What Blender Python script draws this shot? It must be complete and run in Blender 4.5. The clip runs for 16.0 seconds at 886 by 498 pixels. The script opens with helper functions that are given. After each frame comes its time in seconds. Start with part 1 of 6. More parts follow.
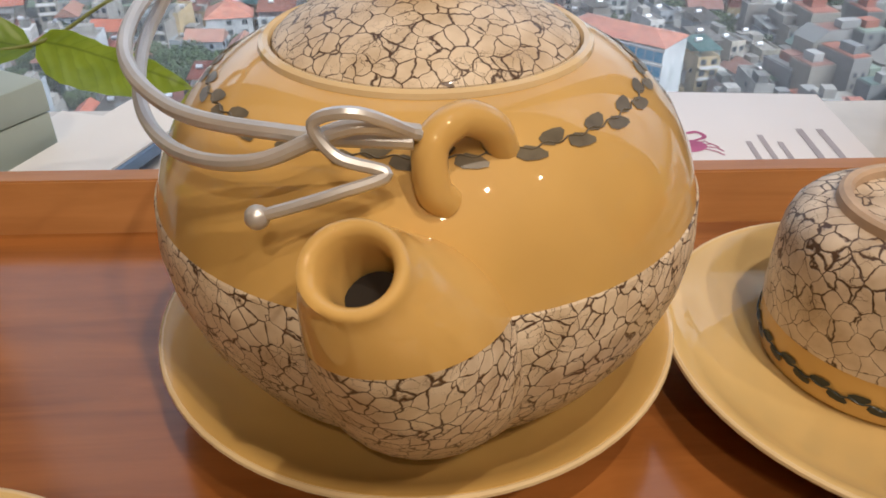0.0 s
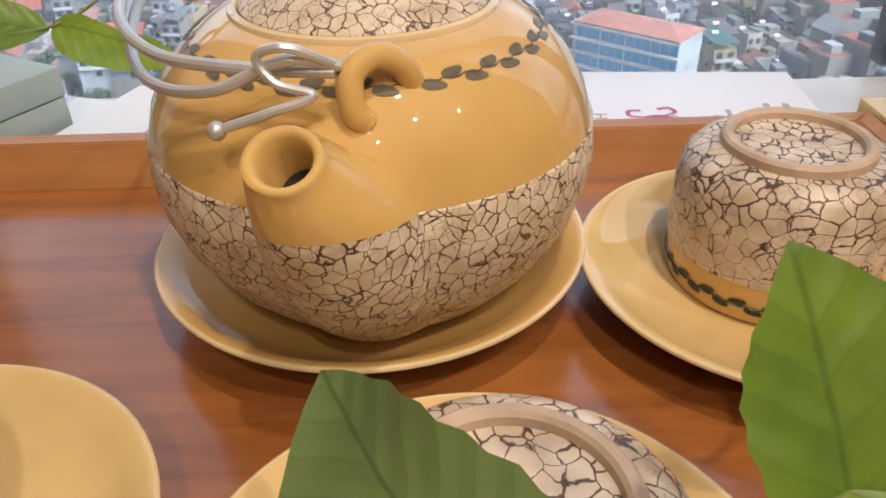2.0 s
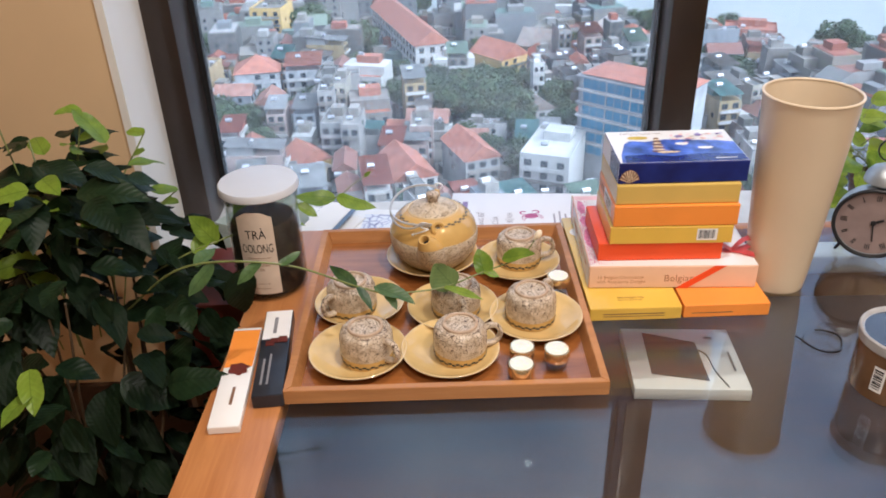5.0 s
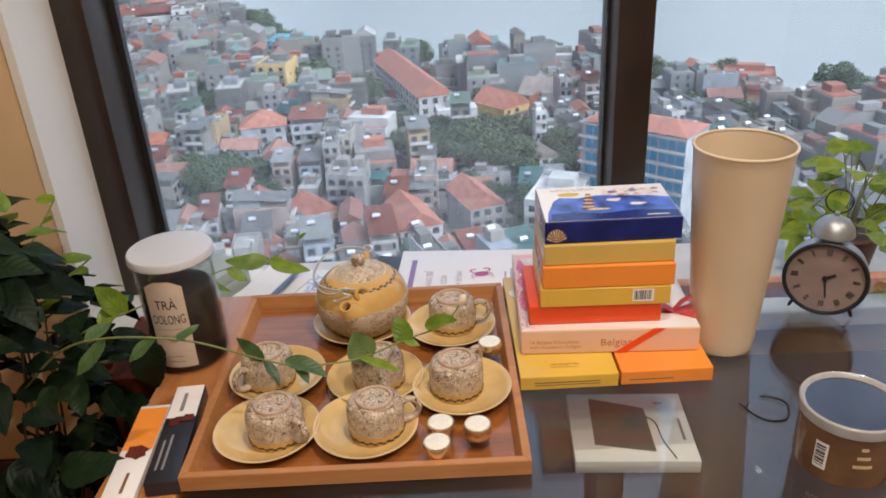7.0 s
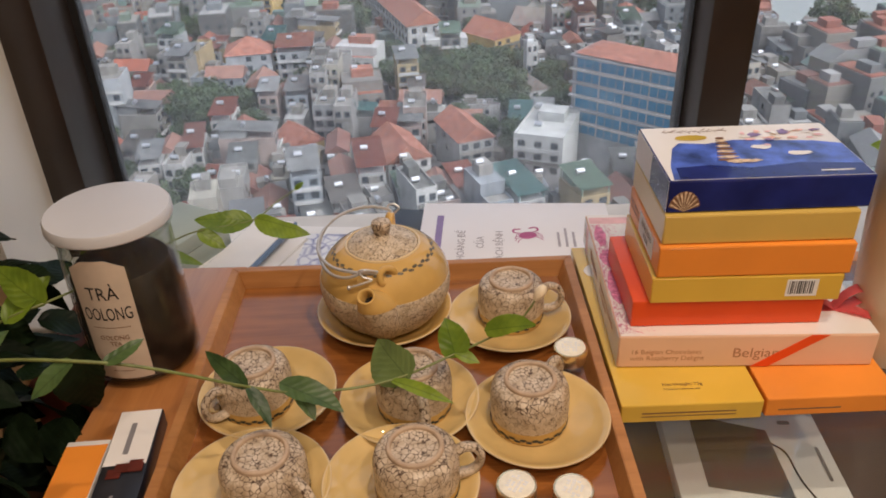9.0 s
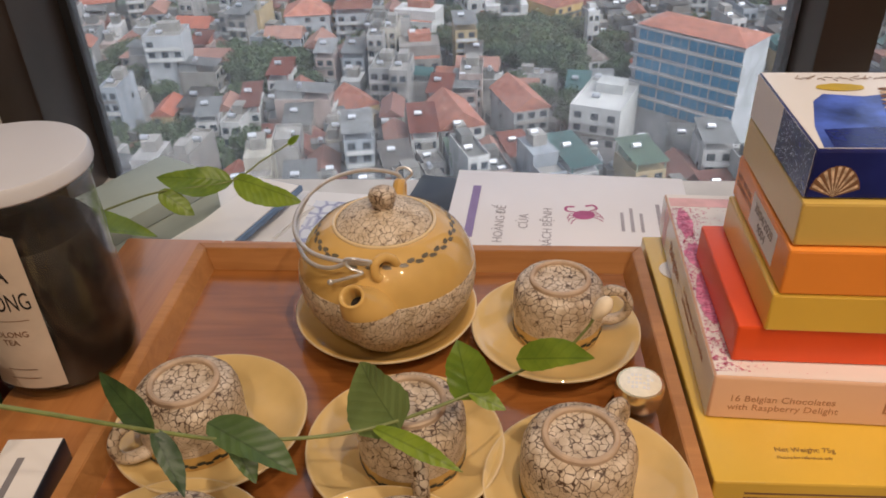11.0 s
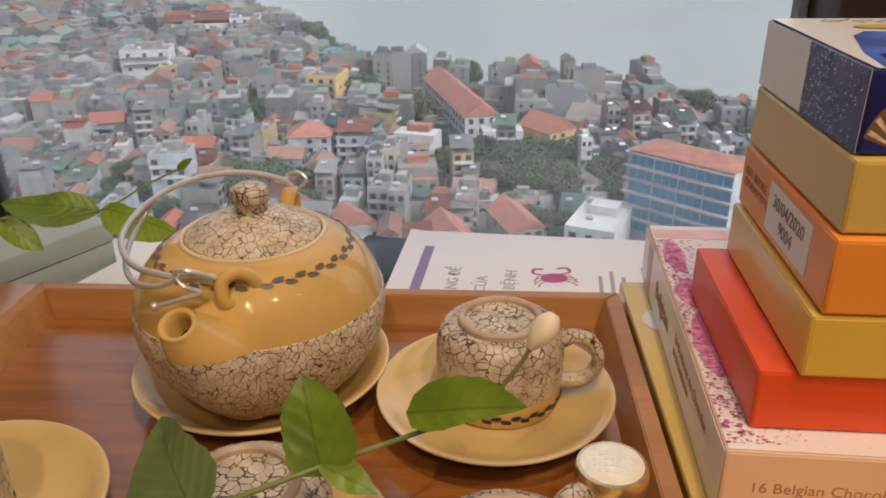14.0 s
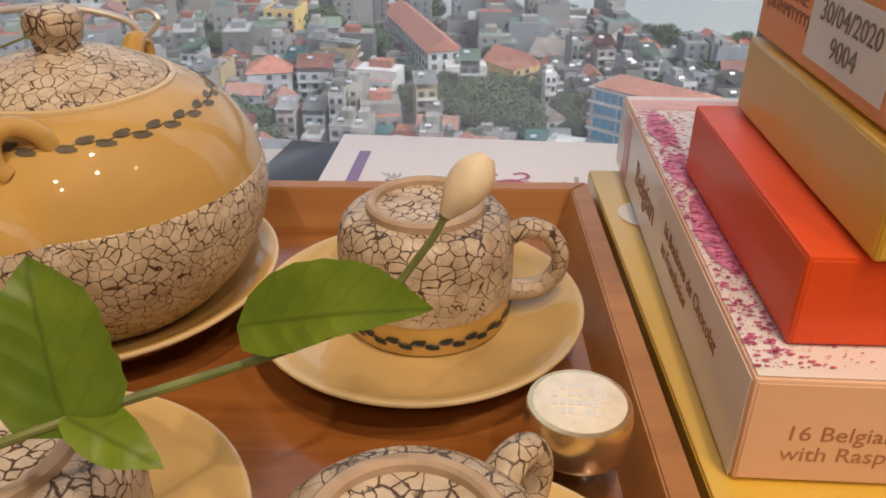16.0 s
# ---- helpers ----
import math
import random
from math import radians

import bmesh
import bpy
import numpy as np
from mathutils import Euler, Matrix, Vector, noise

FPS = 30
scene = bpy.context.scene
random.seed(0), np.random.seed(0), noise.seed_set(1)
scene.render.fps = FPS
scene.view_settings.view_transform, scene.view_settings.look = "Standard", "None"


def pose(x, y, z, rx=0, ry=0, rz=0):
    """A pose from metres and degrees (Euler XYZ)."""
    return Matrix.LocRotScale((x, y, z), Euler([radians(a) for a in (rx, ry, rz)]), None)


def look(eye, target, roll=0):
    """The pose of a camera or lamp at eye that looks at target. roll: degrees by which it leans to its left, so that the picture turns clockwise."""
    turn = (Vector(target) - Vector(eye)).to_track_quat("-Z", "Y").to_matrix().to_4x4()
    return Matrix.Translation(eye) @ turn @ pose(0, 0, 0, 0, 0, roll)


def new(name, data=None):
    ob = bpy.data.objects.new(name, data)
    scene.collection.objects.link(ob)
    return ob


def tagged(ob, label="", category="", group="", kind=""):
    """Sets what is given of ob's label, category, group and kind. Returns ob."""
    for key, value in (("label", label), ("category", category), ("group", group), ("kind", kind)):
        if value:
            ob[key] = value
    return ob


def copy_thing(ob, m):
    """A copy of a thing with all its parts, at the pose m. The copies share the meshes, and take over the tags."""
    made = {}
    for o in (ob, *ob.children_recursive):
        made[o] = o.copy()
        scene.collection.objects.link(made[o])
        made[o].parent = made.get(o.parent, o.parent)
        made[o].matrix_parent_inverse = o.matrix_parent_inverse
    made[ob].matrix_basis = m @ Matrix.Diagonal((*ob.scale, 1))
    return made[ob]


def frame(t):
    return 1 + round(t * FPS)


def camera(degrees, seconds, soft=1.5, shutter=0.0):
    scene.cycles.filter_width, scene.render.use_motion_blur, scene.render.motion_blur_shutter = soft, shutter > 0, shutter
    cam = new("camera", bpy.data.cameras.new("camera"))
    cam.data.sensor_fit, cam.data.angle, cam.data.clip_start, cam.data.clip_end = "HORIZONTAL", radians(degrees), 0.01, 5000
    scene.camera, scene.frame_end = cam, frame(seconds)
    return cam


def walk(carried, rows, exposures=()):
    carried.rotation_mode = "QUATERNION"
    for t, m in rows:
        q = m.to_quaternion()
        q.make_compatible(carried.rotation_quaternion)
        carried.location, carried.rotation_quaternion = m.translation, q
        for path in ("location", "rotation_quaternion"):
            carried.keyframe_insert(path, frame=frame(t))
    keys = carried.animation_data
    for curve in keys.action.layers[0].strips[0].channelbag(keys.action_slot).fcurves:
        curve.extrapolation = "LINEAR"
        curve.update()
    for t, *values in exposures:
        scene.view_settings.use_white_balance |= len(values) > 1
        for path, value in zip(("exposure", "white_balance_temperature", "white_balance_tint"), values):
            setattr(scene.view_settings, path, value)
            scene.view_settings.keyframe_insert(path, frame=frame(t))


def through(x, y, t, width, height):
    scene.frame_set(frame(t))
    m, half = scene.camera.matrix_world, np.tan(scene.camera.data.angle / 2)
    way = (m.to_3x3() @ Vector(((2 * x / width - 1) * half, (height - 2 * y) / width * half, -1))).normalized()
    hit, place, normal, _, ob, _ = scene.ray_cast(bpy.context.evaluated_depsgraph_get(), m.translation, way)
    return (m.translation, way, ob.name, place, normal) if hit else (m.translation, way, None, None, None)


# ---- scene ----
cam = camera(59.4, 16.0, soft=1.8)
PATH = [
    (0, (-0.016, -0.058, 0.918), (0.000, 0.400, 0.617), 0.0),
    (0.5, (-0.007, -0.073, 0.914), (-0.006, 0.400, 0.593), -1.0),
    (1, (0.003, -0.079, 0.913), (0.001, 0.400, 0.588), -1.3),
    (1.5, (0.009, -0.087, 0.914), (0.013, 0.400, 0.584), -1.2),
    (2, (0.006, -0.107, 0.923), (0.011, 0.400, 0.588), -1.4),
    (2.5, (-0.005, -0.176, 0.980), (-0.001, 0.400, 0.547), -1.3),
    (3, (-0.014, -0.278, 1.025), (-0.016, 0.400, 0.544), -1.2),
    (3.2, (-0.014, -0.320, 1.045), (-0.025, 0.400, 0.554), -1.4),
    (5.3, (0.013, -1.019, 1.443), (0.012, 0.723, 0.461), -1.9),
    (5.5, (0.023, -1.014, 1.444), (0.021, 0.734, 0.473), -2.0),
    (6, (0.053, -1.007, 1.440), (0.061, 0.769, 0.519), -2.1),
    (6.5, (0.086, -0.988, 1.430), (0.098, 0.803, 0.539), -2.5),
    (7, (0.126, -0.923, 1.408), (0.110, 0.870, 0.524), -3.2),
    (7.5, (0.136, -0.852, 1.389), (0.046, 0.932, 0.489), -4.0),
    (8, (0.124, -0.750, 1.351), (-0.010, 0.991, 0.376), -4.2),
    (8.5, (0.046, -0.659, 1.336), (-0.001, 1.064, 0.321), -2.1),
    (9, (0.048, -0.593, 1.285), (0.057, 1.118, 0.249), -2.1),
    (9.5, (0.068, -0.501, 1.248), (0.070, 1.188, 0.177), -2.0),
    (9.7, (0.064, -0.471, 1.233), (0.047, 1.212, 0.153), -1.8),
    (11.8, (0.081, -0.362, 1.146), (-0.052, 1.301, 0.044), -1.9),
    (12, (0.086, -0.351, 1.136), (-0.046, 1.322, 0.048), -1.8),
    (12.5, (0.104, -0.317, 1.093), (-0.032, 1.414, 0.102), -1.4),
    (13, (0.116, -0.302, 1.055), (-0.021, 1.478, 0.153), -1.6),
    (13.5, (0.120, -0.290, 1.042), (-0.005, 1.515, 0.191), -1.1),
    (14, (0.117, -0.263, 1.030), (0.007, 1.550, 0.194), -0.6),
    (14.5, (0.118, -0.238, 1.010), (0.015, 1.550, 0.121), -0.2),
    (15, (0.115, -0.222, 1.004), (0.019, 1.555, 0.090), 0.1),
    (15.5, (0.119, -0.201, 0.967), (0.039, 1.563, 0.027), 0.2),
    (16, (0.136, -0.162, 0.948), (0.119, 1.582, -0.030), 0.2),
]
EXPOSURE = [(0, 0.82, 5950, 11), (0.5, 0.97, 5900, 11), (2.0, 1.07, 5650, 11), (3.2, 1.06, 5450, 11), (5.3, 1.14, 5250, 11), (7.0, 0.8, 5650, 11), (8.0, 0.57, 6100, 13), (9.0, 0.51, 6200, 15), (12.5, 0.56, 6250, 15), (15.0, 0.52, 6450, 15), (16.0, 0.62, 6450, 15)]
walk(cam, [(t, look(e, g, r)) for t, e, g, r in PATH], EXPOSURE)

# ---------------- light ----------------
world = bpy.data.worlds.new("sky")
scene.world = world
world.use_nodes = True
wn = world.node_tree
sky = wn.nodes.new("ShaderNodeTexSky")
sky.sky_type = "NISHITA"
sky.sun_disc = False
sky.sun_elevation = radians(50)
sky.sun_rotation = radians(125)
sky.dust_density = 6.0
sky.air_density = 0.8
sky.ozone_density = 2.0
bgd = wn.nodes["Background"]
# thin broken cloud, whiter and brighter than the clear sky
cl_n = wn.nodes.new("ShaderNodeTexNoise")
cl_n.inputs["Scale"].default_value, cl_n.inputs["Detail"].default_value = 3.2, 6.0
cl_c = wn.nodes.new("ShaderNodeTexCoord")
wn.links.new(cl_c.outputs["Generated"], cl_n.inputs["Vector"])
cl_r = wn.nodes.new("ShaderNodeMapRange")
cl_r.inputs["From Min"].default_value, cl_r.inputs["From Max"].default_value, cl_r.inputs["To Max"].default_value = 0.36, 0.62, 0.85
wn.links.new(cl_n.outputs["Fac"], cl_r.inputs["Value"])
cl_w = wn.nodes.new("ShaderNodeHueSaturation")
cl_w.inputs["Saturation"].default_value, cl_w.inputs["Value"].default_value = 0.12, 2.4
wn.links.new(sky.outputs[0], cl_w.inputs["Color"])
cl_m = wn.nodes.new("ShaderNodeMix")
cl_m.data_type = "RGBA"
wn.links.new(cl_r.outputs[0], cl_m.inputs[0])
wn.links.new(sky.outputs[0], cl_m.inputs[6])
wn.links.new(cl_w.outputs[0], cl_m.inputs[7])
wn.links.new(cl_m.outputs[2], bgd.inputs[0])
bgd.inputs[1].default_value = 0.15

sun_data = bpy.data.lights.new("sun", "SUN")
sun_data.energy, sun_data.angle, sun_data.color = 0.7, radians(30), (1.0, 0.95, 0.88)
sun = new("sun", sun_data)
sun.matrix_world = look((52.7, -36.9, 76.6), (0, 0, 0))


def ceiling_lamp(x, y, power, size=0.05, z=2.66):
    d = bpy.data.lights.new("downlight", "AREA")
    d.shape, d.size, d.energy, d.color = "DISK", size, power, (1.0, 0.80, 0.58)
    o = new("downlight", d)
    o.matrix_world = pose(x, y, z)
    return o


for lx, ly, lp in ((0.35, -0.35, 8.2), (0.75, -1.0, 8.2), (0.0, -1.45, 8.2), (1.5, -0.6, 6.0), (0.2, -1.9, 6.0)):
    ceiling_lamp(lx, ly, lp)


# ---------------- mesh helpers ----------------
def finish(name, bm, mats, smooth=True, angle=35):
    me = bpy.data.meshes.new(name)
    if smooth:
        for f in bm.faces:
            f.smooth = True
        lim = radians(angle)
        for e in bm.edges:
            e.smooth = not (len(e.link_faces) == 2 and e.calc_face_angle(0) > lim)
    bm.to_mesh(me)
    bm.free()
    for m in (mats if isinstance(mats, (list, tuple)) else [mats]):
        me.materials.append(m)
    return me


def part(name, bm, material, parent, label="", smooth=True, angle=35):
    ob = new(name, finish(name, bm, material, smooth, angle))
    ob.parent = parent
    if label:
        tagged(ob, label=label)
    return ob


def thing(name, label, category, m=None, group="", kind=""):
    ob = new(name)
    ob.empty_display_size = 0.02
    if m is not None:
        ob.matrix_world = m
    return tagged(ob, label, category, group, kind)


def solo(name, bm, material, label, category, m=None, group="", kind="", smooth=True, angle=35):
    ob = new(name, finish(name, bm, material, smooth, angle))
    if m is not None:
        ob.matrix_world = m
    return tagged(ob, label, category, group, kind)


def add_box(bm, x0, x1, y0, y1, z0, z1, bevel=0.0, mat=0, seg=2):
    r = bmesh.ops.create_cube(bm, size=1.0, matrix=Matrix.Translation(((x0 + x1) / 2, (y0 + y1) / 2, (z0 + z1) / 2)) @ Matrix.Diagonal((x1 - x0, y1 - y0, z1 - z0, 1)))
    vs = r["verts"]
    fs = {f for v in vs for f in v.link_faces}
    for f in fs:
        f.material_index = mat
    if bevel:
        es = {e for v in vs for e in v.link_edges}
        bmesh.ops.bevel(bm, geom=list(es), offset=bevel, segments=seg, affect="EDGES", profile=0.5)
    return bm


def box(x0, x1, y0, y1, z0, z1, bevel=0.0, seg=2):
    return add_box(bmesh.new(), x0, x1, y0, y1, z0, z1, bevel, 0, seg)


def lathe(profile, seg=64, bm=None):
    """Turns (radius, height) pairs round the z axis."""
    bm = bm or bmesh.new()
    rings = []
    for r, z in profile:
        if r < 1e-6:
            rings.append([bm.verts.new((0, 0, z))])
        else:
            rings.append([bm.verts.new((r * math.cos(2 * math.pi * i / seg), r * math.sin(2 * math.pi * i / seg), z)) for i in range(seg)])
    for a, b in zip(rings, rings[1:]):
        for i in range(seg):
            j = (i + 1) % seg
            q = [a[i % len(a)], a[j % len(a)], b[j % len(b)], b[i % len(b)]]
            q = [v for k, v in enumerate(q) if v not in q[:k]]
            if len(q) > 2:
                bm.faces.new(q)
    bmesh.ops.recalc_face_normals(bm, faces=bm.faces)
    return bm


def spline(pts, n=10):
    """A smooth curve through the points."""
    P = [Vector(p) for p in pts]
    P = [P[0] * 2 - P[1]] + P + [P[-1] * 2 - P[-2]]
    out = []
    for i in range(1, len(P) - 2):
        for k in range(n):
            t = k / n
            a, b, c, d = P[i - 1:i + 3]
            out.append(0.5 * ((2 * b) + (c - a) * t + (2 * a - 5 * b + 4 * c - d) * t * t + (3 * b - a - 3 * c + d) * t ** 3))
    out.append(P[-2])
    return out


def tube(pts, radius, seg=10, bm=None, closed=False):
    """A round tube along the points; radius is a number or a function of 0..1."""
    bm = bm or bmesh.new()
    pts = [Vector(p) for p in pts]
    rings = []
    n = len(pts)
    up = Vector((0.13, 0.21, 0.97))
    for i, p in enumerate(pts):
        if closed:
            t = (pts[(i + 1) % n] - pts[i - 1]).normalized()
        else:
            t = (pts[min(i + 1, n - 1)] - pts[max(i - 1, 0)]).normalized()
        s = t.cross(up)
        if s.length < 1e-4:
            s = t.cross(Vector((1, 0, 0)))
        s.normalize()
        up = s.cross(t).normalized()
        r = radius(i / (n - 1)) if callable(radius) else radius
        rings.append([bm.verts.new(p + r * (math.cos(a) * s + math.sin(a) * up)) for a in (2 * math.pi * k / seg for k in range(seg))])
    pairs = list(zip(rings, rings[1:])) + ([(rings[-1], rings[0])] if closed else [])
    for a, b in pairs:
        for k in range(seg):
            bm.faces.new((a[k], a[(k + 1) % seg], b[(k + 1) % seg], b[k]))
    if not closed:
        bm.faces.new(rings[0][::-1])
        bm.faces.new(rings[-1])
    bmesh.ops.recalc_face_normals(bm, faces=bm.faces)
    return bm


def lettering(name, text, size, m, material, parent, label="", stretch=1.0, align="LEFT"):
    cu = bpy.data.curves.new(name, "FONT")
    cu.body, cu.size, cu.extrude, cu.align_x, cu.resolution_u = text, size, 0.00008, align, 3
    tmp = bpy.data.objects.new(name, cu)
    scene.collection.objects.link(tmp)
    me = bpy.data.meshes.new_from_object(tmp.evaluated_get(bpy.context.evaluated_depsgraph_get()))
    bpy.data.objects.remove(tmp)
    me.materials.clear()
    me.materials.append(material)
    ob = new(name, me)
    ob.parent = parent
    ob.matrix_local = m @ Matrix.Diagonal((stretch, 1, 1, 1))
    if label:
        tagged(ob, label=label)
    return ob


# ---------------- materials ----------------
def material(name):
    m = bpy.data.materials.new(name)
    m.use_nodes = True
    nt = m.node_tree
    return m, nt, nt.nodes["Principled BSDF"]


def node(nt, kind, **kw):
    n = nt.nodes.new(kind)
    for k, v in kw.items():
        n.inputs[k.replace("_", " ")].default_value = v
    return n


def rgb(c):
    return (*c, 1.0)


def coords(nt, scale=(1, 1, 1), rot=(0, 0, 0)):
    tc = nt.nodes.new("ShaderNodeTexCoord")
    mp = nt.nodes.new("ShaderNodeMapping")
    mp.inputs["Scale"].default_value = scale
    mp.inputs["Rotation"].default_value = rot
    nt.links.new(tc.outputs["Object"], mp.inputs["Vector"])
    return mp.outputs["Vector"]


def ramp(nt, fac, stops):
    r = nt.nodes.new("ShaderNodeValToRGB")
    el = r.color_ramp.elements
    while len(el) < len(stops):
        el.new(0.5)
    for e, (p, c) in zip(el, stops):
        e.position, e.color = p, rgb(c)
    nt.links.new(fac, r.inputs["Fac"])
    return r.outputs["Color"]


def bump(nt, b, height, strength, distance=0.001):
    n = nt.nodes.new("ShaderNodeBump")
    n.inputs["Strength"].default_value, n.inputs["Distance"].default_value = strength, distance
    nt.links.new(height, n.inputs["Height"])
    nt.links.new(n.outputs["Normal"], b.inputs["Normal"])
    return n


def plain(name, c, rough=0.5, vary=0.12, scale=30.0, metal=0.0, coat=0.0, relief=0.05, grain=400.0):
    """Paint, paper or plastic: soft blotches and a fine grain."""
    m, nt, b = material(name)
    v = coords(nt)
    n1 = node(nt, "ShaderNodeTexNoise", Scale=scale, Detail=4.0)
    n2 = node(nt, "ShaderNodeTexNoise", Scale=grain, Detail=2.0)
    for n in (n1, n2):
        nt.links.new(v, n.inputs["Vector"])
    lo = tuple(x * (1 - vary) for x in c)
    hi = tuple(min(1, x * (1 + vary)) for x in c)
    nt.links.new(ramp(nt, n1.outputs["Fac"], ((0.3, lo), (0.7, hi))), b.inputs["Base Color"])
    b.inputs["Roughness"].default_value, b.inputs["Metallic"].default_value = rough, metal
    b.inputs["Coat Weight"].default_value, b.inputs["Coat Roughness"].default_value = coat, 0.08
    if "card" in name or "print" in name or "ink" in name:
        b.inputs["Specular IOR Level"].default_value = 0.3
    if relief:
        bump(nt, b, n2.outputs["Fac"], relief, 0.0006)
    return m


def wood(name, dark, light, stretch=(3, 40, 40), rough=0.3, coat=0.3, big=4.0):
    m, nt, b = material(name)
    v = coords(nt, stretch)
    n1 = node(nt, "ShaderNodeTexNoise", Scale=2.0, Detail=7.0, Roughness=0.65, Distortion=0.8)
    nt.links.new(v, n1.inputs["Vector"])
    n2 = node(nt, "ShaderNodeTexNoise", Scale=big, Detail=2.0)
    nt.links.new(coords(nt, (1, 5, 5) if stretch[0] < stretch[1] else (5, 1, 5)), n2.inputs["Vector"])
    mix = nt.nodes.new("ShaderNodeMix")
    mix.data_type = "FLOAT"
    mix.inputs["Factor"].default_value = 0.45
    nt.links.new(n1.outputs["Fac"], mix.inputs[2])
    nt.links.new(n2.outputs["Fac"], mix.inputs[3])
    mid = tuple((a + c) / 2 for a, c in zip(dark, light))
    nt.links.new(ramp(nt, mix.outputs[0], ((0.3, dark), (0.5, mid), (0.68, light))), b.inputs["Base Color"])
    b.inputs["Roughness"].default_value = rough
    b.inputs["Coat Weight"].default_value, b.inputs["Coat Roughness"].default_value = coat, 0.12
    bump(nt, b, n1.outputs["Fac"], 0.08, 0.0008)
    return m


def crackle_nodes(nt, cell, base_lo, base_hi, line, width=0.07, fade=None):
    """Cream slip broken by dark crazing; gives colour and height."""
    v = coords(nt)
    warp = node(nt, "ShaderNodeTexNoise", Scale=cell * 0.9, Detail=3.0)
    nt.links.new(v, warp.inputs["Vector"])
    add = nt.nodes.new("ShaderNodeVectorMath")
    add.operation = "MULTIPLY_ADD"
    nt.links.new(warp.outputs["Color"], add.inputs[0])
    add.inputs[1].default_value = (0.8 / cell,) * 3
    nt.links.new(v, add.inputs[2])
    wv = node(nt, "ShaderNodeTexNoise", Scale=cell * 0.75, Detail=2.0)
    nt.links.new(v, wv.inputs["Vector"])
    wide = node(nt, "ShaderNodeMapRange", **{"From_Min": 0.34, "From_Max": 0.68, "To_Min": 0.35, "To_Max": 1.35})
    nt.links.new(wv.outputs["Fac"], wide.inputs["Value"])
    wide_out = wide.outputs["Result"]
    if fade:
        # the crazing runs finer towards the lip
        sp = nt.nodes.new("ShaderNodeSeparateXYZ")
        nt.links.new(v, sp.inputs[0])
        zf = node(nt, "ShaderNodeMapRange", **{"From_Min": fade[0], "From_Max": fade[1], "To_Min": 0.42, "To_Max": 1.2})
        nt.links.new(sp.outputs["Z"], zf.inputs["Value"])
        pr = nt.nodes.new("ShaderNodeMath")
        pr.operation = "MULTIPLY"
        nt.links.new(wide_out, pr.inputs[0])
        nt.links.new(zf.outputs["Result"], pr.inputs[1])
        wide_out = pr.outputs[0]
    hs = []
    for sc, w in ((cell, width), (cell * 1.8, width * 0.4)):
        vo = nt.nodes.new("ShaderNodeTexVoronoi")
        vo.feature = "DISTANCE_TO_EDGE"
        vo.inputs["Scale"].default_value = sc
        nt.links.new(add.outputs[0], vo.inputs["Vector"])
        mr = node(nt, "ShaderNodeMapRange", **{"From_Min": w * 0.35, "From_Max": w})
        dv = nt.nodes.new("ShaderNodeMath")
        dv.operation = "DIVIDE"
        nt.links.new(vo.outputs["Distance"], dv.inputs[0])
        nt.links.new(wide_out, dv.inputs[1])
        nt.links.new(dv.outputs[0], mr.inputs["Value"])
        hs.append(mr.outputs["Result"])
    # the finer net shows only in patches
    pat = node(nt, "ShaderNodeTexNoise", Scale=cell * 0.35, Detail=1.0)
    nt.links.new(v, pat.inputs["Vector"])
    mr2 = node(nt, "ShaderNodeMapRange", **{"From_Min": 0.38, "From_Max": 0.5})
    nt.links.new(pat.outputs["Fac"], mr2.inputs["Value"])
    mx = nt.nodes.new("ShaderNodeMath")
    mx.operation = "MAXIMUM"
    nt.links.new(hs[1], mx.inputs[0])
    nt.links.new(mr2.outputs["Result"], mx.inputs[1])
    mn = nt.nodes.new("ShaderNodeMath")
    mn.operation = "MULTIPLY"
    nt.links.new(hs[0], mn.inputs[0])
    nt.links.new(mx.outputs[0], mn.inputs[1])
    stain = node(nt, "ShaderNodeTexNoise", Scale=cell * 0.5, Detail=3.0)
    nt.links.new(v, stain.inputs["Vector"])
    basec = ramp(nt, stain.outputs["Fac"], ((0.3, base_lo), (0.65, base_hi)))
    mix = nt.nodes.new("ShaderNodeMix")
    mix.data_type = "RGBA"
    mix.inputs[6].default_value = rgb(line)
    nt.links.new(mn.outputs[0], mix.inputs[0])
    nt.links.new(basec, mix.inputs[7])
    return mix.outputs[2], mn.outputs[0]


def crackle(name, cell=150.0, lo=(0.48, 0.365, 0.245), hi=(0.68, 0.58, 0.45), line=(0.072, 0.036, 0.017), width=0.078, fade=None):
    m, nt, b = material(name)
    col, h = crackle_nodes(nt, cell, lo, hi, line, width, fade)
    nt.links.new(col, b.inputs["Base Color"])
    b.inputs["Roughness"].default_value = 0.42
    b.inputs["Coat Weight"].default_value = 0.15
    bump(nt, b, h, 0.5, 0.0007)
    return m


